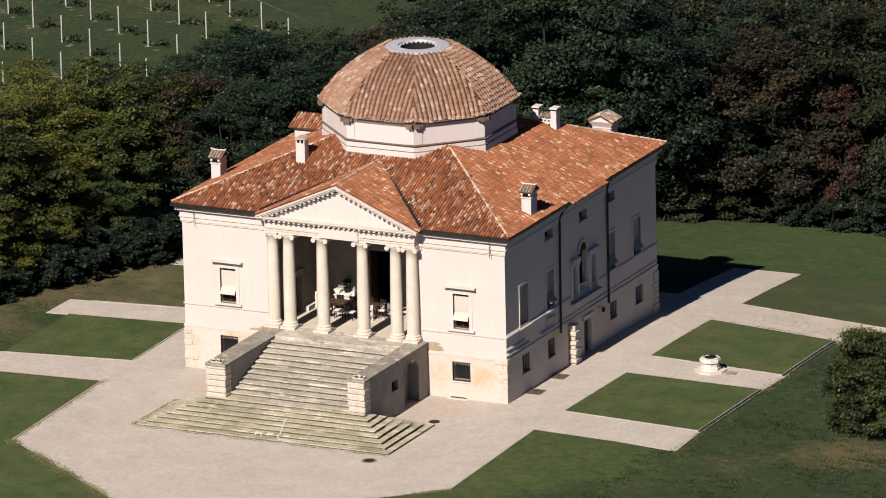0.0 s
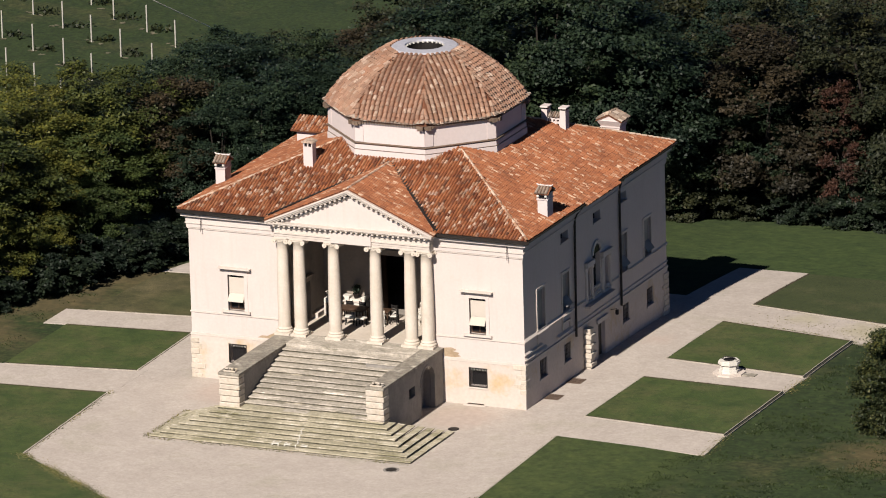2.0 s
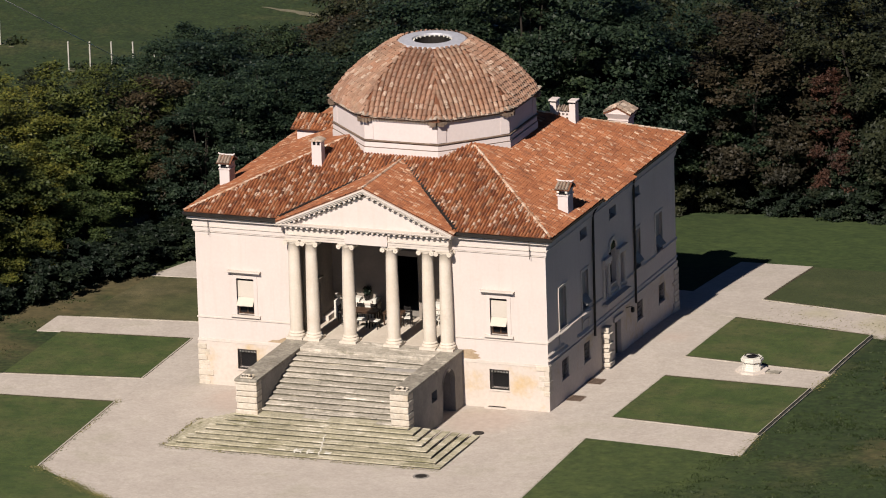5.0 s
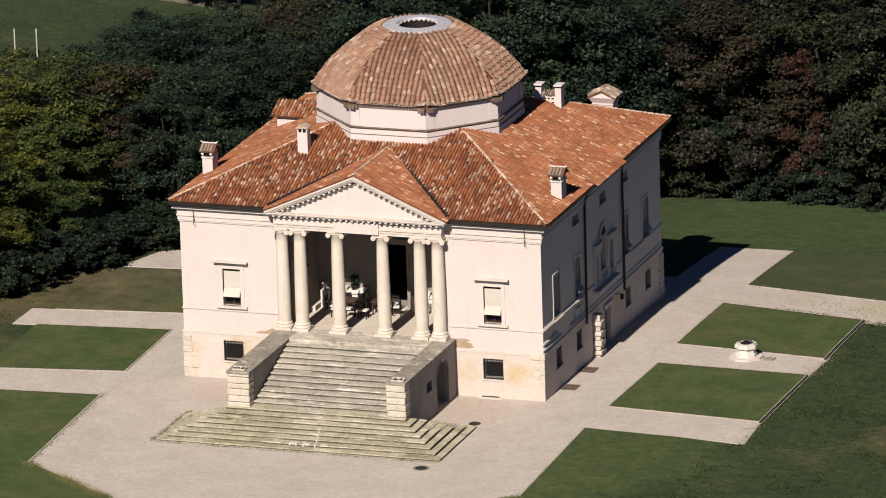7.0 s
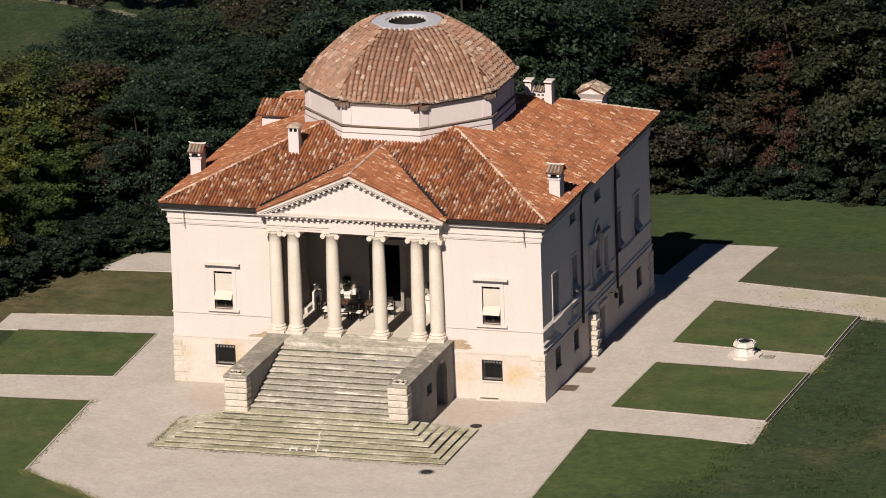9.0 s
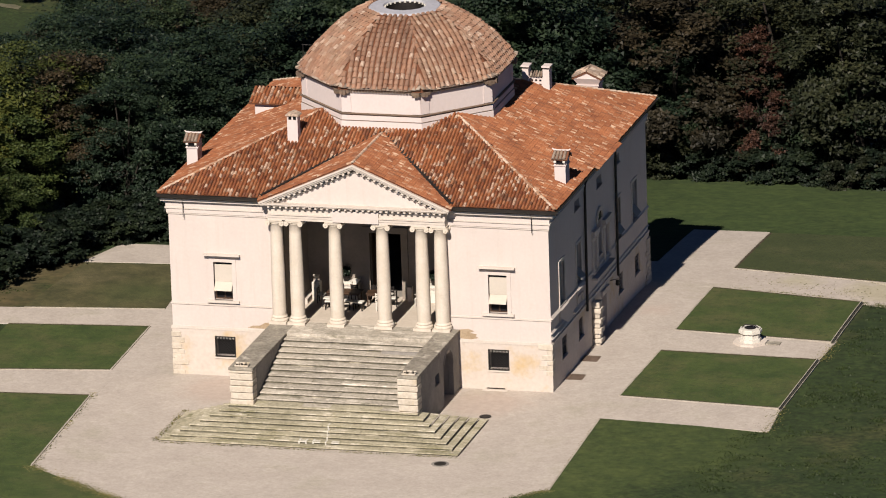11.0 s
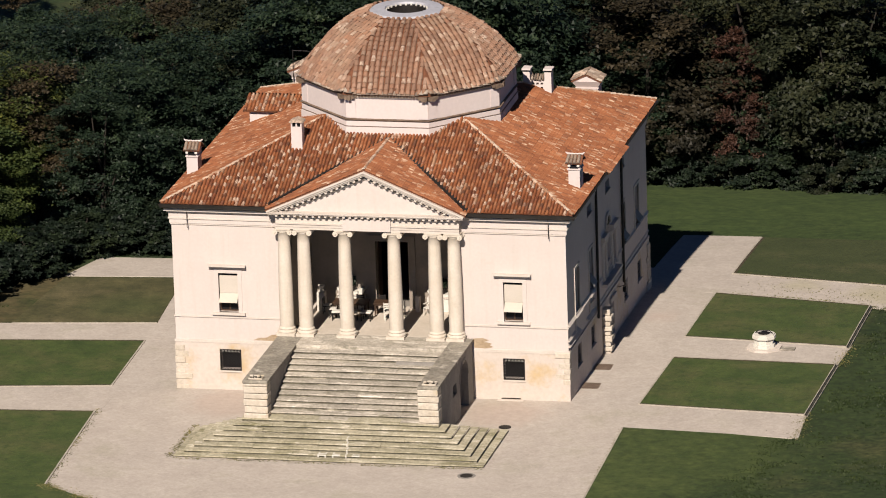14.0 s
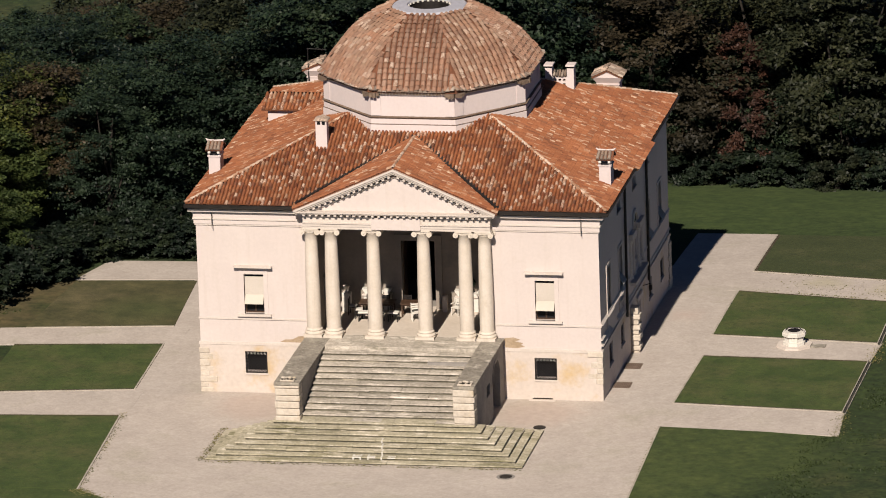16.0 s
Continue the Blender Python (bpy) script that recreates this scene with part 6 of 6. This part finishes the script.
def console(x0, x1, label):
    c = thing("console", label, "sideboard")
    part("body", cube(x0 + 0.06, x1 - 0.06, 4.45, 4.95, FL, FL + 0.78, bevel=0.015), "white_paint", c)
    part("top", cube(x0, x1, 4.38, 4.99, FL + 0.78, FL + 0.86, bevel=0.015), "trim", c)
    part("plinth", cube(x0 + 0.42, x1 - 0.42, 4.5, 4.95, FL + 0.861, FL + 0.98), "white_paint", c)
    for xe, k in ((x0, 1), (x1, -1)):
        part("scroll", prism(bmesh.new(), [(xe + 0.16 * k, FL + 0.861), (xe + 0.34 * k, FL + 0.861), (xe + 0.40 * k, FL + 1.12), (xe - 0.02 * k, FL + 1.16), (xe + 0.02 * k, FL + 1.06)], "y", 4.5, 4.9), "white_paint", c, "flaring scrolled end")
    pl = thing("potted_plant", "dark bushy plant in a pot on the sideboard", "plant")
    xm = (x0 + x1) / 2
    part("pot", lathe(bmesh.new(), [(0.13, FL + 0.98), (0.20, FL + 1.25), (0.22, FL + 1.27)], xm, 4.7, 14), "gutter", pl)
    lv, lf = [], []
    rp = random.Random(int(x0 * 10))
    for i in range(260):
        d = Vector((rp.gauss(0, 1), rp.gauss(0, 1), rp.gauss(0, 1))).normalized() * rp.uniform(0.08, 0.30)
        p = Vector((xm, 4.7, FL + 1.55)) + d
        a, b = Vector((rp.gauss(0, 1), rp.gauss(0, 1), rp.gauss(0, 1))).normalized() * 0.08, Vector((rp.gauss(0, 1), rp.gauss(0, 1), rp.gauss(0, 1))).normalized() * 0.05
        k = len(lv)
        lv += [tuple(p - a), tuple(p + b), tuple(p + a), tuple(p - b)]
        lf.append((k, k + 1, k + 2, k + 3))
    pydata("foliage", lv, lf, "leaf_dark", pl)


console(-3.0, -1.45, "white marble-topped sideboard against the porch wall")
console(2.0, 3.6, "white marble-topped sideboard against the porch wall")
ped_ = thing("urn_pedestal", "white pedestal carrying a small stone urn", "pedestal")
part("pedestal", cube(-4.0, -3.55, 3.9, 4.35, FL, FL + 1.05, bevel=0.02), "white_paint", ped_)
part("urn", lathe(bmesh.new(), [(0.12, FL + 1.05), (0.05, FL + 1.14), (0.16, FL + 1.36), (0.19, FL + 1.42), (0.13, FL + 1.42)], -3.775, 4.125, 14), "white_paint", ped_)
cs_ = thing("door_post", "pale low stone post beside the door", "post")
part("post", cube(1.35, 1.6, 4.3, 4.6, FL, FL + 0.9, bevel=0.02), "trim", cs_)

# ---- trees ----


def crown_mesh(name, seed, rx, rz, z0, boughs, clumps, leaves, leaf, mat, spread):
    """Boughs spread over an uneven egg, clumps over each bough, small leaves in flat sprays over each clump."""
    rng = np.random.default_rng(seed)
    cs = []
    gold = math.pi * (3 - math.sqrt(5))
    k = 0
    for i in range(boughs):
        uz = 1 - 1.72 * (i + 0.5) / boughs
        ur = math.sqrt(max(0.0, 1 - uz * uz))
        a = gold * i + seed + rng.uniform(-0.35, 0.35)
        d = np.array((ur * math.cos(a), ur * math.sin(a), uz + rng.uniform(-0.12, 0.12)))
        reach = rng.uniform(*spread)
        centre = np.array((d[0] * rx * reach, d[1] * rx * reach, z0 + rz + d[2] * rz * (reach + 0.06)))
        br = rx * rng.uniform(0.22, 0.36)
        for q in range(clumps):
            e = rng.normal(size=3) + d * 0.7 + np.array((0, 0, 0.35))
            e /= np.linalg.norm(e)
            cs.append(centre + e * br * rng.uniform(0.72, 1.12) * np.array((1, 1, 0.85)))
    cs = np.array(cs)
    n = len(cs) * leaves
    base = np.repeat(cs, leaves, axis=0)
    size = np.repeat(rng.uniform(0.65, 1.35, size=(len(cs), 1)), leaves, axis=0)
    off = rng.normal(size=(n, 3)) * np.array((0.29, 0.29, 0.11)) * (rx / 3.3) * size
    pos = base + off
    out = pos - np.array((0, 0, z0 + rz * 0.8))
    out /= np.linalg.norm(out, axis=1, keepdims=True)
    nrm = out * 0.34 + np.array((0, 0, 0.72)) + rng.normal(size=(n, 3)) * 0.38
    nrm /= np.linalg.norm(nrm, axis=1, keepdims=True)
    a = np.cross(nrm, rng.normal(size=(n, 3)))
    a /= np.linalg.norm(a, axis=1, keepdims=True)
    b = np.cross(nrm, a)
    sz = leaf * rng.uniform(0.6, 1.3, size=(n, 1))
    v = np.stack((pos - a * sz, pos + a * sz * 0.7 + b * sz * 0.75, pos + a * sz * 0.8 - b * sz * 0.65), axis=1).reshape(-1, 3)
    f = np.arange(n * 3).reshape(-1, 3)
    me = bpy.data.meshes.new(name)
    me.from_pydata(v.tolist(), [], f.tolist())
    me.materials.append(M[mat])
    return me, cs


def make_tree(label, seed, rx, rz, z0, mat, boughs=30, clumps=9, leaves=92, leaf=0.097, group="woodland trees", spread=(0.60, 0.95)):
    t = thing("tree", label, "tree", group)
    me, cs = crown_mesh("crown", seed, rx, rz, z0, boughs, clumps, leaves, leaf, mat, spread)
    cr = new("crown", me)
    cr.parent = t
    rt = random.Random(seed)
    bm = bmesh.new()
    h = z0 + rz * 1.1
    lean = (rt.uniform(-0.4, 0.4), rt.uniform(-0.4, 0.4))
    tube(bm, [(0, 0, -0.8), (0.05, 0, 0.4), (lean[0] * 0.4, lean[1] * 0.4, h * 0.5), (lean[0], lean[1], h)], [0.34, 0.24, 0.17, 0.06], 8)
    for i in range(7):
        c = cs[rt.randrange(len(cs))]
        s = rt.uniform(0.35, 0.8)
        tube(bm, [(lean[0] * s, lean[1] * s, h * s), (c[0] * 0.5, c[1] * 0.5, (h * s + c[2]) / 2 + 0.2), (c[0] * 0.9, c[1] * 0.9, c[2])], [0.09, 0.06, 0.02], 5)
    part("trunk", bm, "bark", t)
    return t


protos, heights = {}, {}
spec = {"dark1": ("tall dark green broadleaf tree", 1, 3.3, 5.2, 0.2, "leaf_dark"), "dark2": ("dark green bushy broadleaf tree", 2, 3.8, 4.6, 0.0, "leaf_dark"),
        "olive1": ("olive-green tree turning in autumn", 3, 3.5, 4.8, 0.0, "leaf_olive"), "olive2": ("dull olive-green broadleaf tree", 4, 3.0, 4.4, 0.0, "leaf_olive"),
        "brown1": ("russet-brown tree in autumn leaf", 5, 3.4, 4.6, 0.0, "leaf_brown"), "red1": ("dark red tree in autumn leaf", 6, 2.2, 4.2, 0.2, "leaf_red"),
        "yellow1": ("yellow-green tree with a rounded crown", 7, 4.0, 5.4, -0.4, "leaf_yellow"), "green1": ("green broadleaf tree with drooping sprays", 9, 3.3, 4.6, -0.4, "leaf_green"), "yellow2": ("bushy tree with yellow-green leaves", 8, 3.2, 4.6, -0.4, "leaf_yellow")}
for k, (lab, sd_, rx, rz, z0, mt) in spec.items():
    protos[k] = make_tree(lab, sd_, rx, rz, z0, mt)
    heights[k] = float(np.percentile([v.co.z for v in protos[k].children[0].data.vertices], 99.5))
used = set()


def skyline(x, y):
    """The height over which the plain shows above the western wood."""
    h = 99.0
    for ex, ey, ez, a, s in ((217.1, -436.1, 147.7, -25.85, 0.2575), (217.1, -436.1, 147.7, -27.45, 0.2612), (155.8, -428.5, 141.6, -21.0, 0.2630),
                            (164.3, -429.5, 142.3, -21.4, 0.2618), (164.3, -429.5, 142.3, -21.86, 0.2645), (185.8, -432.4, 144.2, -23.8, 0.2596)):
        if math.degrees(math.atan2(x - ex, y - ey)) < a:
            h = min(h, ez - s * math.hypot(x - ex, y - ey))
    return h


def plant(kind, x, y, top, scale=None, turn=0.0, wide=1.0, free=False):
    """Stands a tree on the terrain so that its crown reaches about the height top."""
    g = terrain(x, y)
    full = heights[kind]
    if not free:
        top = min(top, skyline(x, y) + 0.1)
    s = max(0.45, (top - g) / full) if scale is None else scale
    m = pose(x, y, g, 0, 0, turn) @ Matrix.Diagonal((wide * min(s, 1.35), wide * min(s, 1.35), s, 1))
    if kind not in used:
        used.add(kind)
        protos[kind].matrix_world = m
        return protos[kind]
    t = copy_thing(protos[kind], pose(0, 0, 0))
    t.matrix_world = m
    return t


# trees at the west edge, seen singly
for kind, x, y, top in (("yellow1", -32.7, 22.0, 10.9), ("yellow2", -31.1, 26.0, 10.5), ("yellow1", -29.2, 29.0, 10.2), ("brown1", -26.9, 31.0, 9.0),
                        ("yellow2", -31.5, 14.0, 11.0), ("yellow2", -30.0, 10.0, 7.6), ("green1", -28.7, 23.6, 8.0), ("yellow2", -30.2, 18.2, 8.0), ("yellow2", -34.5, 18.0, 10.5), ("green1", -27.4, 20.2, 5.2), ("yellow2", -27.9, 15.0, 4.4),
                        ("dark1", -29.7, 37.0, 8.4), ("dark1", -31.7, 49.0, 7.4), ("dark2", -27.6, 45.0, 8.0), ("dark2", -32.8, 47.0, 6.9),
                        ("dark1", -20.9, 37.0, 9.1), ("dark2", -21.6, 33.0, 8.6), ("dark1", -22.6, 29.0, 8.2), ("dark1", -25.6, 33.5, 8.6), ("dark2", -18.6, 39.0, 8.8),
                        ("olive1", -30.5, 58.0, 5.0), ("brown1", -29.0, 60.0, 3.8), ("brown1", -25.0, 58.0, 5.5), ("olive2", -18.8, 50.0, 9.2),
                        ("dark1", -13.5, 43.0, 12.0), ("dark2", -10.6, 45.5, 12.8), ("dark1", -7.6, 46.0, 13.4), ("dark2", -5.0, 48.2, 12.6), ("dark1", -2.6, 51.2, 10.5), ("dark2", -1.0, 52.5, 6.0),
                        ("dark1", -40.8, 76.5, 0.6), ("dark2", -37.0, 78.0, -0.8), ("yellow1", -36.5, 27.5, 10.0),
                        ("dark1", -44.0, 97.0, -3.6), ("olive1", -39.5, 99.0, -3.2), ("dark2", -49.0, 103.0, -6.0)):
    plant(kind, x, y, top, turn=(x * 37 + y * 11) % 360, wide=1.08 if y < 60 else 1.0, free=y < 62)
# the wood behind, thick and mixed
rw = random.Random(77)
pts = []
tries = 0
while tries < 9000 and len(pts) < 74:
    tries += 1
    x, y = rw.uniform(-46, 34), rw.uniform(36, 86)
    edge = 53.5 + 2.0 * math.sin(x * 0.21) + 0.2 * max(0, x - 8)
    if x > -14 and (y < edge or y > edge + 24):
        continue
    if x <= -14 and y < 36 + 1.0 * max(0, x + 30):
        continue
    if x < -12 and y < 52 or x < 1 and y < 53:
        continue
    if any((x - a) ** 2 + (y - b) ** 2 < 5.6 ** 2 for a, b in pts):
        continue
    pts.append((x, y))
for x, y in pts:
    g = terrain(x, y)
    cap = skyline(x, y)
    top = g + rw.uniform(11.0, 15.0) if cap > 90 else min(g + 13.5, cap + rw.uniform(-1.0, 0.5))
    if top - g < 4.0:
        continue
    r = rw.random()
    if x > -1:
        kind = "brown1" if r < 0.45 else "olive1" if r < 0.66 else "olive2" if r < 0.86 else "dark1"
    elif x > -14:
        kind = "dark1" if r < 0.4 else "dark2" if r < 0.75 else "olive2"
    else:
        kind = "olive2" if r < 0.35 else "brown1" if r < 0.7 else "dark1" if r < 0.86 else "dark2"
    plant(kind, x, y, top, turn=rw.uniform(0, 360), wide=rw.uniform(0.95, 1.2))
# lower trees that close the edge of the wood down to the ground
for i in range(15):
    x = -15 + i * 3.5 + rw.uniform(-0.7, 0.7)
    y = 55.6 + 2.0 * math.sin(x * 0.21) + 0.2 * max(0, x - 8) + rw.uniform(-0.6, 0.6)
    kind = ("dark2", "olive2", "dark1", "dark2")[rw.randrange(4)] if x > -4 else ("dark1", "dark2", "olive2")[rw.randrange(3)]
    plant(kind, x, y, terrain(x, y) + rw.uniform(5.6, 8.6), turn=rw.uniform(0, 360), wide=rw.uniform(1.15, 1.4))
plant("red1", 9.9, 54.0, 5.8, turn=204, wide=0.7)
# the edge of another wood on the plain, at the end of the dirt track
for i in range(9):
    plant(("brown1", "olive1", "brown1", "olive2")[i % 4], -159.6 + 3.4 * i, 393.0 + 1.1 * (i % 3) - 0.25 * i, PLAIN + 8.6 + 0.7 * (i % 4), turn=71.0 * i, wide=1.15, free=True)
# bushes along the foot of the wood; the first kind's leaves carry painted shade
bush = [make_tree("low leafy bush at the foot of the wood", 31, 1.7, 1.25, -0.3, "leaf_shade", 14, 7, 60, 0.10, "bushes along the wood"),
        make_tree("low olive-green bush at the foot of the wood", 32, 1.6, 1.4, -0.3, "leaf_olive", 14, 7, 60, 0.10, "bushes along the wood")]
for b in bush:
    b.name = "bush"
    b["category"] = "bush"
spots = []
for i in range(30):
    x = -14 + i * 1.5 + rw.uniform(-0.6, 0.6)
    spots.append((x, 51.8 + 2.0 * math.sin(x * 0.21) + 0.2 * max(0, x - 8) + rw.uniform(-0.8, 0.8)))
for (xa, ya), (xb, yb), k in (((-31.5, 2.0), (-28.2, 11.0), 6), ((-28.0, 11.6), (-26.8, 17.4), 5), ((-26.0, 18.6), (-24.4, 21.0), 3), ((-24.6, 23.4), (-22.8, 25.8), 3), ((-22.4, 26.8), (-12.6, 27.8), 8), ((-22.0, 29.2), (-12.0, 29.6), 6)):
    for i in range(k):
        spots.append((xa + (xb - xa) * (i + 0.5) / k + rw.uniform(-0.3, 0.3), ya + (yb - ya) * (i + 0.5) / k + rw.uniform(-0.4, 0.4)))
for i, (x, y) in enumerate(spots):
    s = rw.uniform(0.75, 1.25)
    m = pose(x, y, terrain(x, y), 0, 0, rw.uniform(0, 360)) @ Matrix.Diagonal((s * 1.1, s * 1.1, s, 1))
    if i < 2:
        bush[i].matrix_world = m
    else:
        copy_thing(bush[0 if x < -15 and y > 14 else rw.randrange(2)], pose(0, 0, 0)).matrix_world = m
ev = make_tree("dense dark evergreen bush tree beside the lawn", 23, 3.1, 3.3, -0.5, "leaf_bush", 46, 14, 120, 0.085, "", (0.45, 0.95))
ev.matrix_world = pose(33.7, 3.4, terrain(33.7, 3.4)) @ Matrix.Diagonal((1.0, 1.0, 1.12, 1))

# ---- vineyard on the plain ----
vp = thing("vine_post", "pale concrete post in a vineyard", "post", "vineyard posts")
part("stake", cube(-0.07, 0.07, -0.07, 0.07, 0, 3.1), "post", vp)
rv_ = random.Random(5)
spots = []
for i in range(-5, 12):
    for j in range(-5, 5):
        x, y = -222.8 + 5.85 * i - 1.6 * j + rv_.uniform(-0.3, 0.3), 371.5 - 4.55 * i + 10.2 * j + rv_.uniform(-0.4, 0.4)
        if -240 < x < -190 and 322 < y < 372 - 1.1 * (x + 188):
            spots.append((x, y))
spots += [(-181.18 + 2.27 * k, 366.77 + 0.53 * k) for k in range(6)]
vp.location = (*spots[0], PLAIN)
for x, y in spots[1:]:
    copy_thing(vp, pose(x, y, PLAIN))
# dark leaf patches beside each post, standing also for the shadows there
lv, lf = [], []
for x, y in spots:
    for k in range(45):
        d = Vector((rv_.gauss(0, 0.7), rv_.gauss(0, 0.5), abs(rv_.gauss(0, 0.25)) + 0.05))
        p = Vector((x + 1.2, y + 0.8, PLAIN)) + d
        a, b = Vector((rv_.gauss(0, 1), rv_.gauss(0, 1), rv_.gauss(0, 1))).normalized() * 0.28, Vector((rv_.gauss(0, 1), rv_.gauss(0, 1), rv_.gauss(0, 1))).normalized() * 0.2
        k0 = len(lv)
        lv += [tuple(p - a), tuple(p + b), tuple(p + a), tuple(p - b)]
        lf.append((k0, k0 + 1, k0 + 2, k0 + 3))
sv, sf = [], []
for x, y in spots:
    for k in range(3):
        f_ = rv_.uniform(-1.5, 1.5)
        px, py = x + f_ * 1.3 + rv_.gauss(0, 0.25), y - f_ * 0.9 + rv_.gauss(0, 0.25)
        k0 = len(sv)
        for a in range(9):
            r_ = rv_.uniform(0.10, 0.42)
            sv.append((px + 1.3 * r_ * math.cos(a * 0.698), py + r_ * math.sin(a * 0.698), PLAIN + 0.03 + 0.01 * k))
        sf.append(tuple(range(k0, k0 + 9)))
tagged(pydata("bare_soil", sv, sf, "soil"), "pale dry soil showing round the young vines", "soil", kind="stuff")
track_v, track_f = [], []
for k in range(25):
    x = -171 + k * 0.9
    y = 396.4 - 0.22 * (x + 171) - 0.006 * (x + 171) ** 2 + 0.12 * math.sin(k * 1.7)
    half = min(0.65, 0.1 + 0.09 * k)
    track_v += [(x, y - half - 0.2 * math.sin(k * 2.3) * half, PLAIN + 0.04), (x, y + half + 0.2 * math.cos(k * 1.9) * half, PLAIN + 0.04)]
track_f = [(2 * k, 2 * k + 2, 2 * k + 3, 2 * k + 1) for k in range(24)]
structure(pydata("dirt_track", track_v, track_f, "soil"), "pale dirt track across the green plain", "track")
wire = thing("stay_wire", "thin pale wire slanting down to the vineyard", "wire")
part("strand", tube(bmesh.new(), [(-150.1, 268.0, PLAIN + 37.8), (-166.0, 331.5, PLAIN + 14.3), (-175.2, 369.0, PLAIN + 0.5)], 0.045, 12), "white_paint", wire, smooth=True)
tagged(pydata("vines", lv, lf, "vine"), "young vines beside the posts, coloured dark for shadow patches", "vines", kind="stuff")

# ---- rough tufts in the meadow round the lawns ----
rg_ = np.random.default_rng(12)
tx, ty = [], []
for x0, x1, y0, y1, n in ((24.4, 46, -20, 20, 6500), (8, 46, -40, -19, 9000), (14, 24.4, -25, -1.5, 2000), (-36, -24.2, -20, 20, 900)):
    tx += list(rg_.uniform(x0, x1, n))
    ty += list(rg_.uniform(y0, y1, n))
lv, lf = [], []
for x, y in zip(tx, ty):
    if noise.noise(Vector((x * 0.25, y * 0.25, 0))) + 0.6 * noise.noise(Vector((x * 0.9, y * 0.9, 3))) < rg_.uniform(-0.15, 0.6):
        continue
    if x < 24.4 and y < 20 and x > 0 and x < 24.3 + (y + 1.5) * 0.42 + rg_.normal() * 0.5:
        continue
    z = terrain(x, y) - 0.02
    wide = rg_.uniform(0.10, 0.30)
    for b_ in range(18):
        px, py = x + rg_.normal() * wide * 1.5, y + rg_.normal() * wide * 0.8
        a = rg_.uniform(0, 6.283)
        w, h = rg_.uniform(0.03, 0.07), rg_.uniform(0.04, 0.12)
        lx, ly = rg_.uniform(-0.07, 0.07), rg_.uniform(-0.07, 0.07)
        k = len(lv)
        c, s = math.cos(a) * w, math.sin(a) * w
        lv += [(px - c, py - s, z), (px + c, py + s, z), (px + lx, py + ly, z + h)]
        lf.append((k, k + 1, k + 2))
tagged(pydata("grass_tufts", lv, lf, "tuft"), "rough tufts of meadow grass", "grass", kind="stuff")
lv, lf = [], []
# weeds that creep from the lawns over the gravel's edges
for (x0, y0), (x1, y1), n, sp in (((-13.95, -17.1), (6.0, -31.9), 5200, 0.22), ((-13.7, -17.1), (-14.25, -4.3), 500, 0.16), ((-2.0, -31.5), (14.7, -16.6), 3200, 0.16), ((15.5, 21.1), (40.0, 16.4), 3000, 0.22), ((15.0, 25.9), (40.0, 21.2), 2400, 0.16), ((17.0, 22.6), (40.0, 18.2), 900, 0.8),
                                  ((LX0 - 3.1, LY0 - 3.2), (LX1 + 3.0, LY0 - 3.2), 420, 0.09), ((LX0 - 3.2, LY0 - 3.0), (LX0 - 3.1, LYB), 420, 0.12), ((23.75, -5.1), (23.5, -0.3), 240, 0.24), ((23.7, 8.0), (23.8, 12.2), 220, 0.24), ((-24.4, -5.4), (-24.4, -1.0), 350, 0.3),
                                  ((14.7, -16.6), (14.35, -4.2), 500, 0.07)):
    for i in range(2 * n):
        f = rg_.uniform(0, 1)
        if noise.noise(Vector((x0 * 3.1 + f * 9, y0, 5))) < rg_.uniform(-0.5, 0.3):
            continue
        px, py = x0 + (x1 - x0) * f + rg_.normal() * sp, y0 + (y1 - y0) * f + rg_.normal() * sp
        z = terrain(px, py) + 0.05
        a = rg_.uniform(0, 6.283)
        w, h = rg_.uniform(0.015, 0.05), rg_.uniform(0.006, 0.03)
        k = len(lv)
        c, s = math.cos(a) * w, math.sin(a) * w
        lv += [(px - c, py - s, z), (px + c, py + s, z), (px - s * 2 + rg_.uniform(-0.06, 0.06), py + c * 2 + rg_.uniform(-0.06, 0.06), z + h)]
        lf.append((k, k + 1, k + 2))
tagged(pydata("gravel_weeds", lv, lf, "weed"), "dry weeds creeping over the gravel's edges", "weeds", kind="stuff")
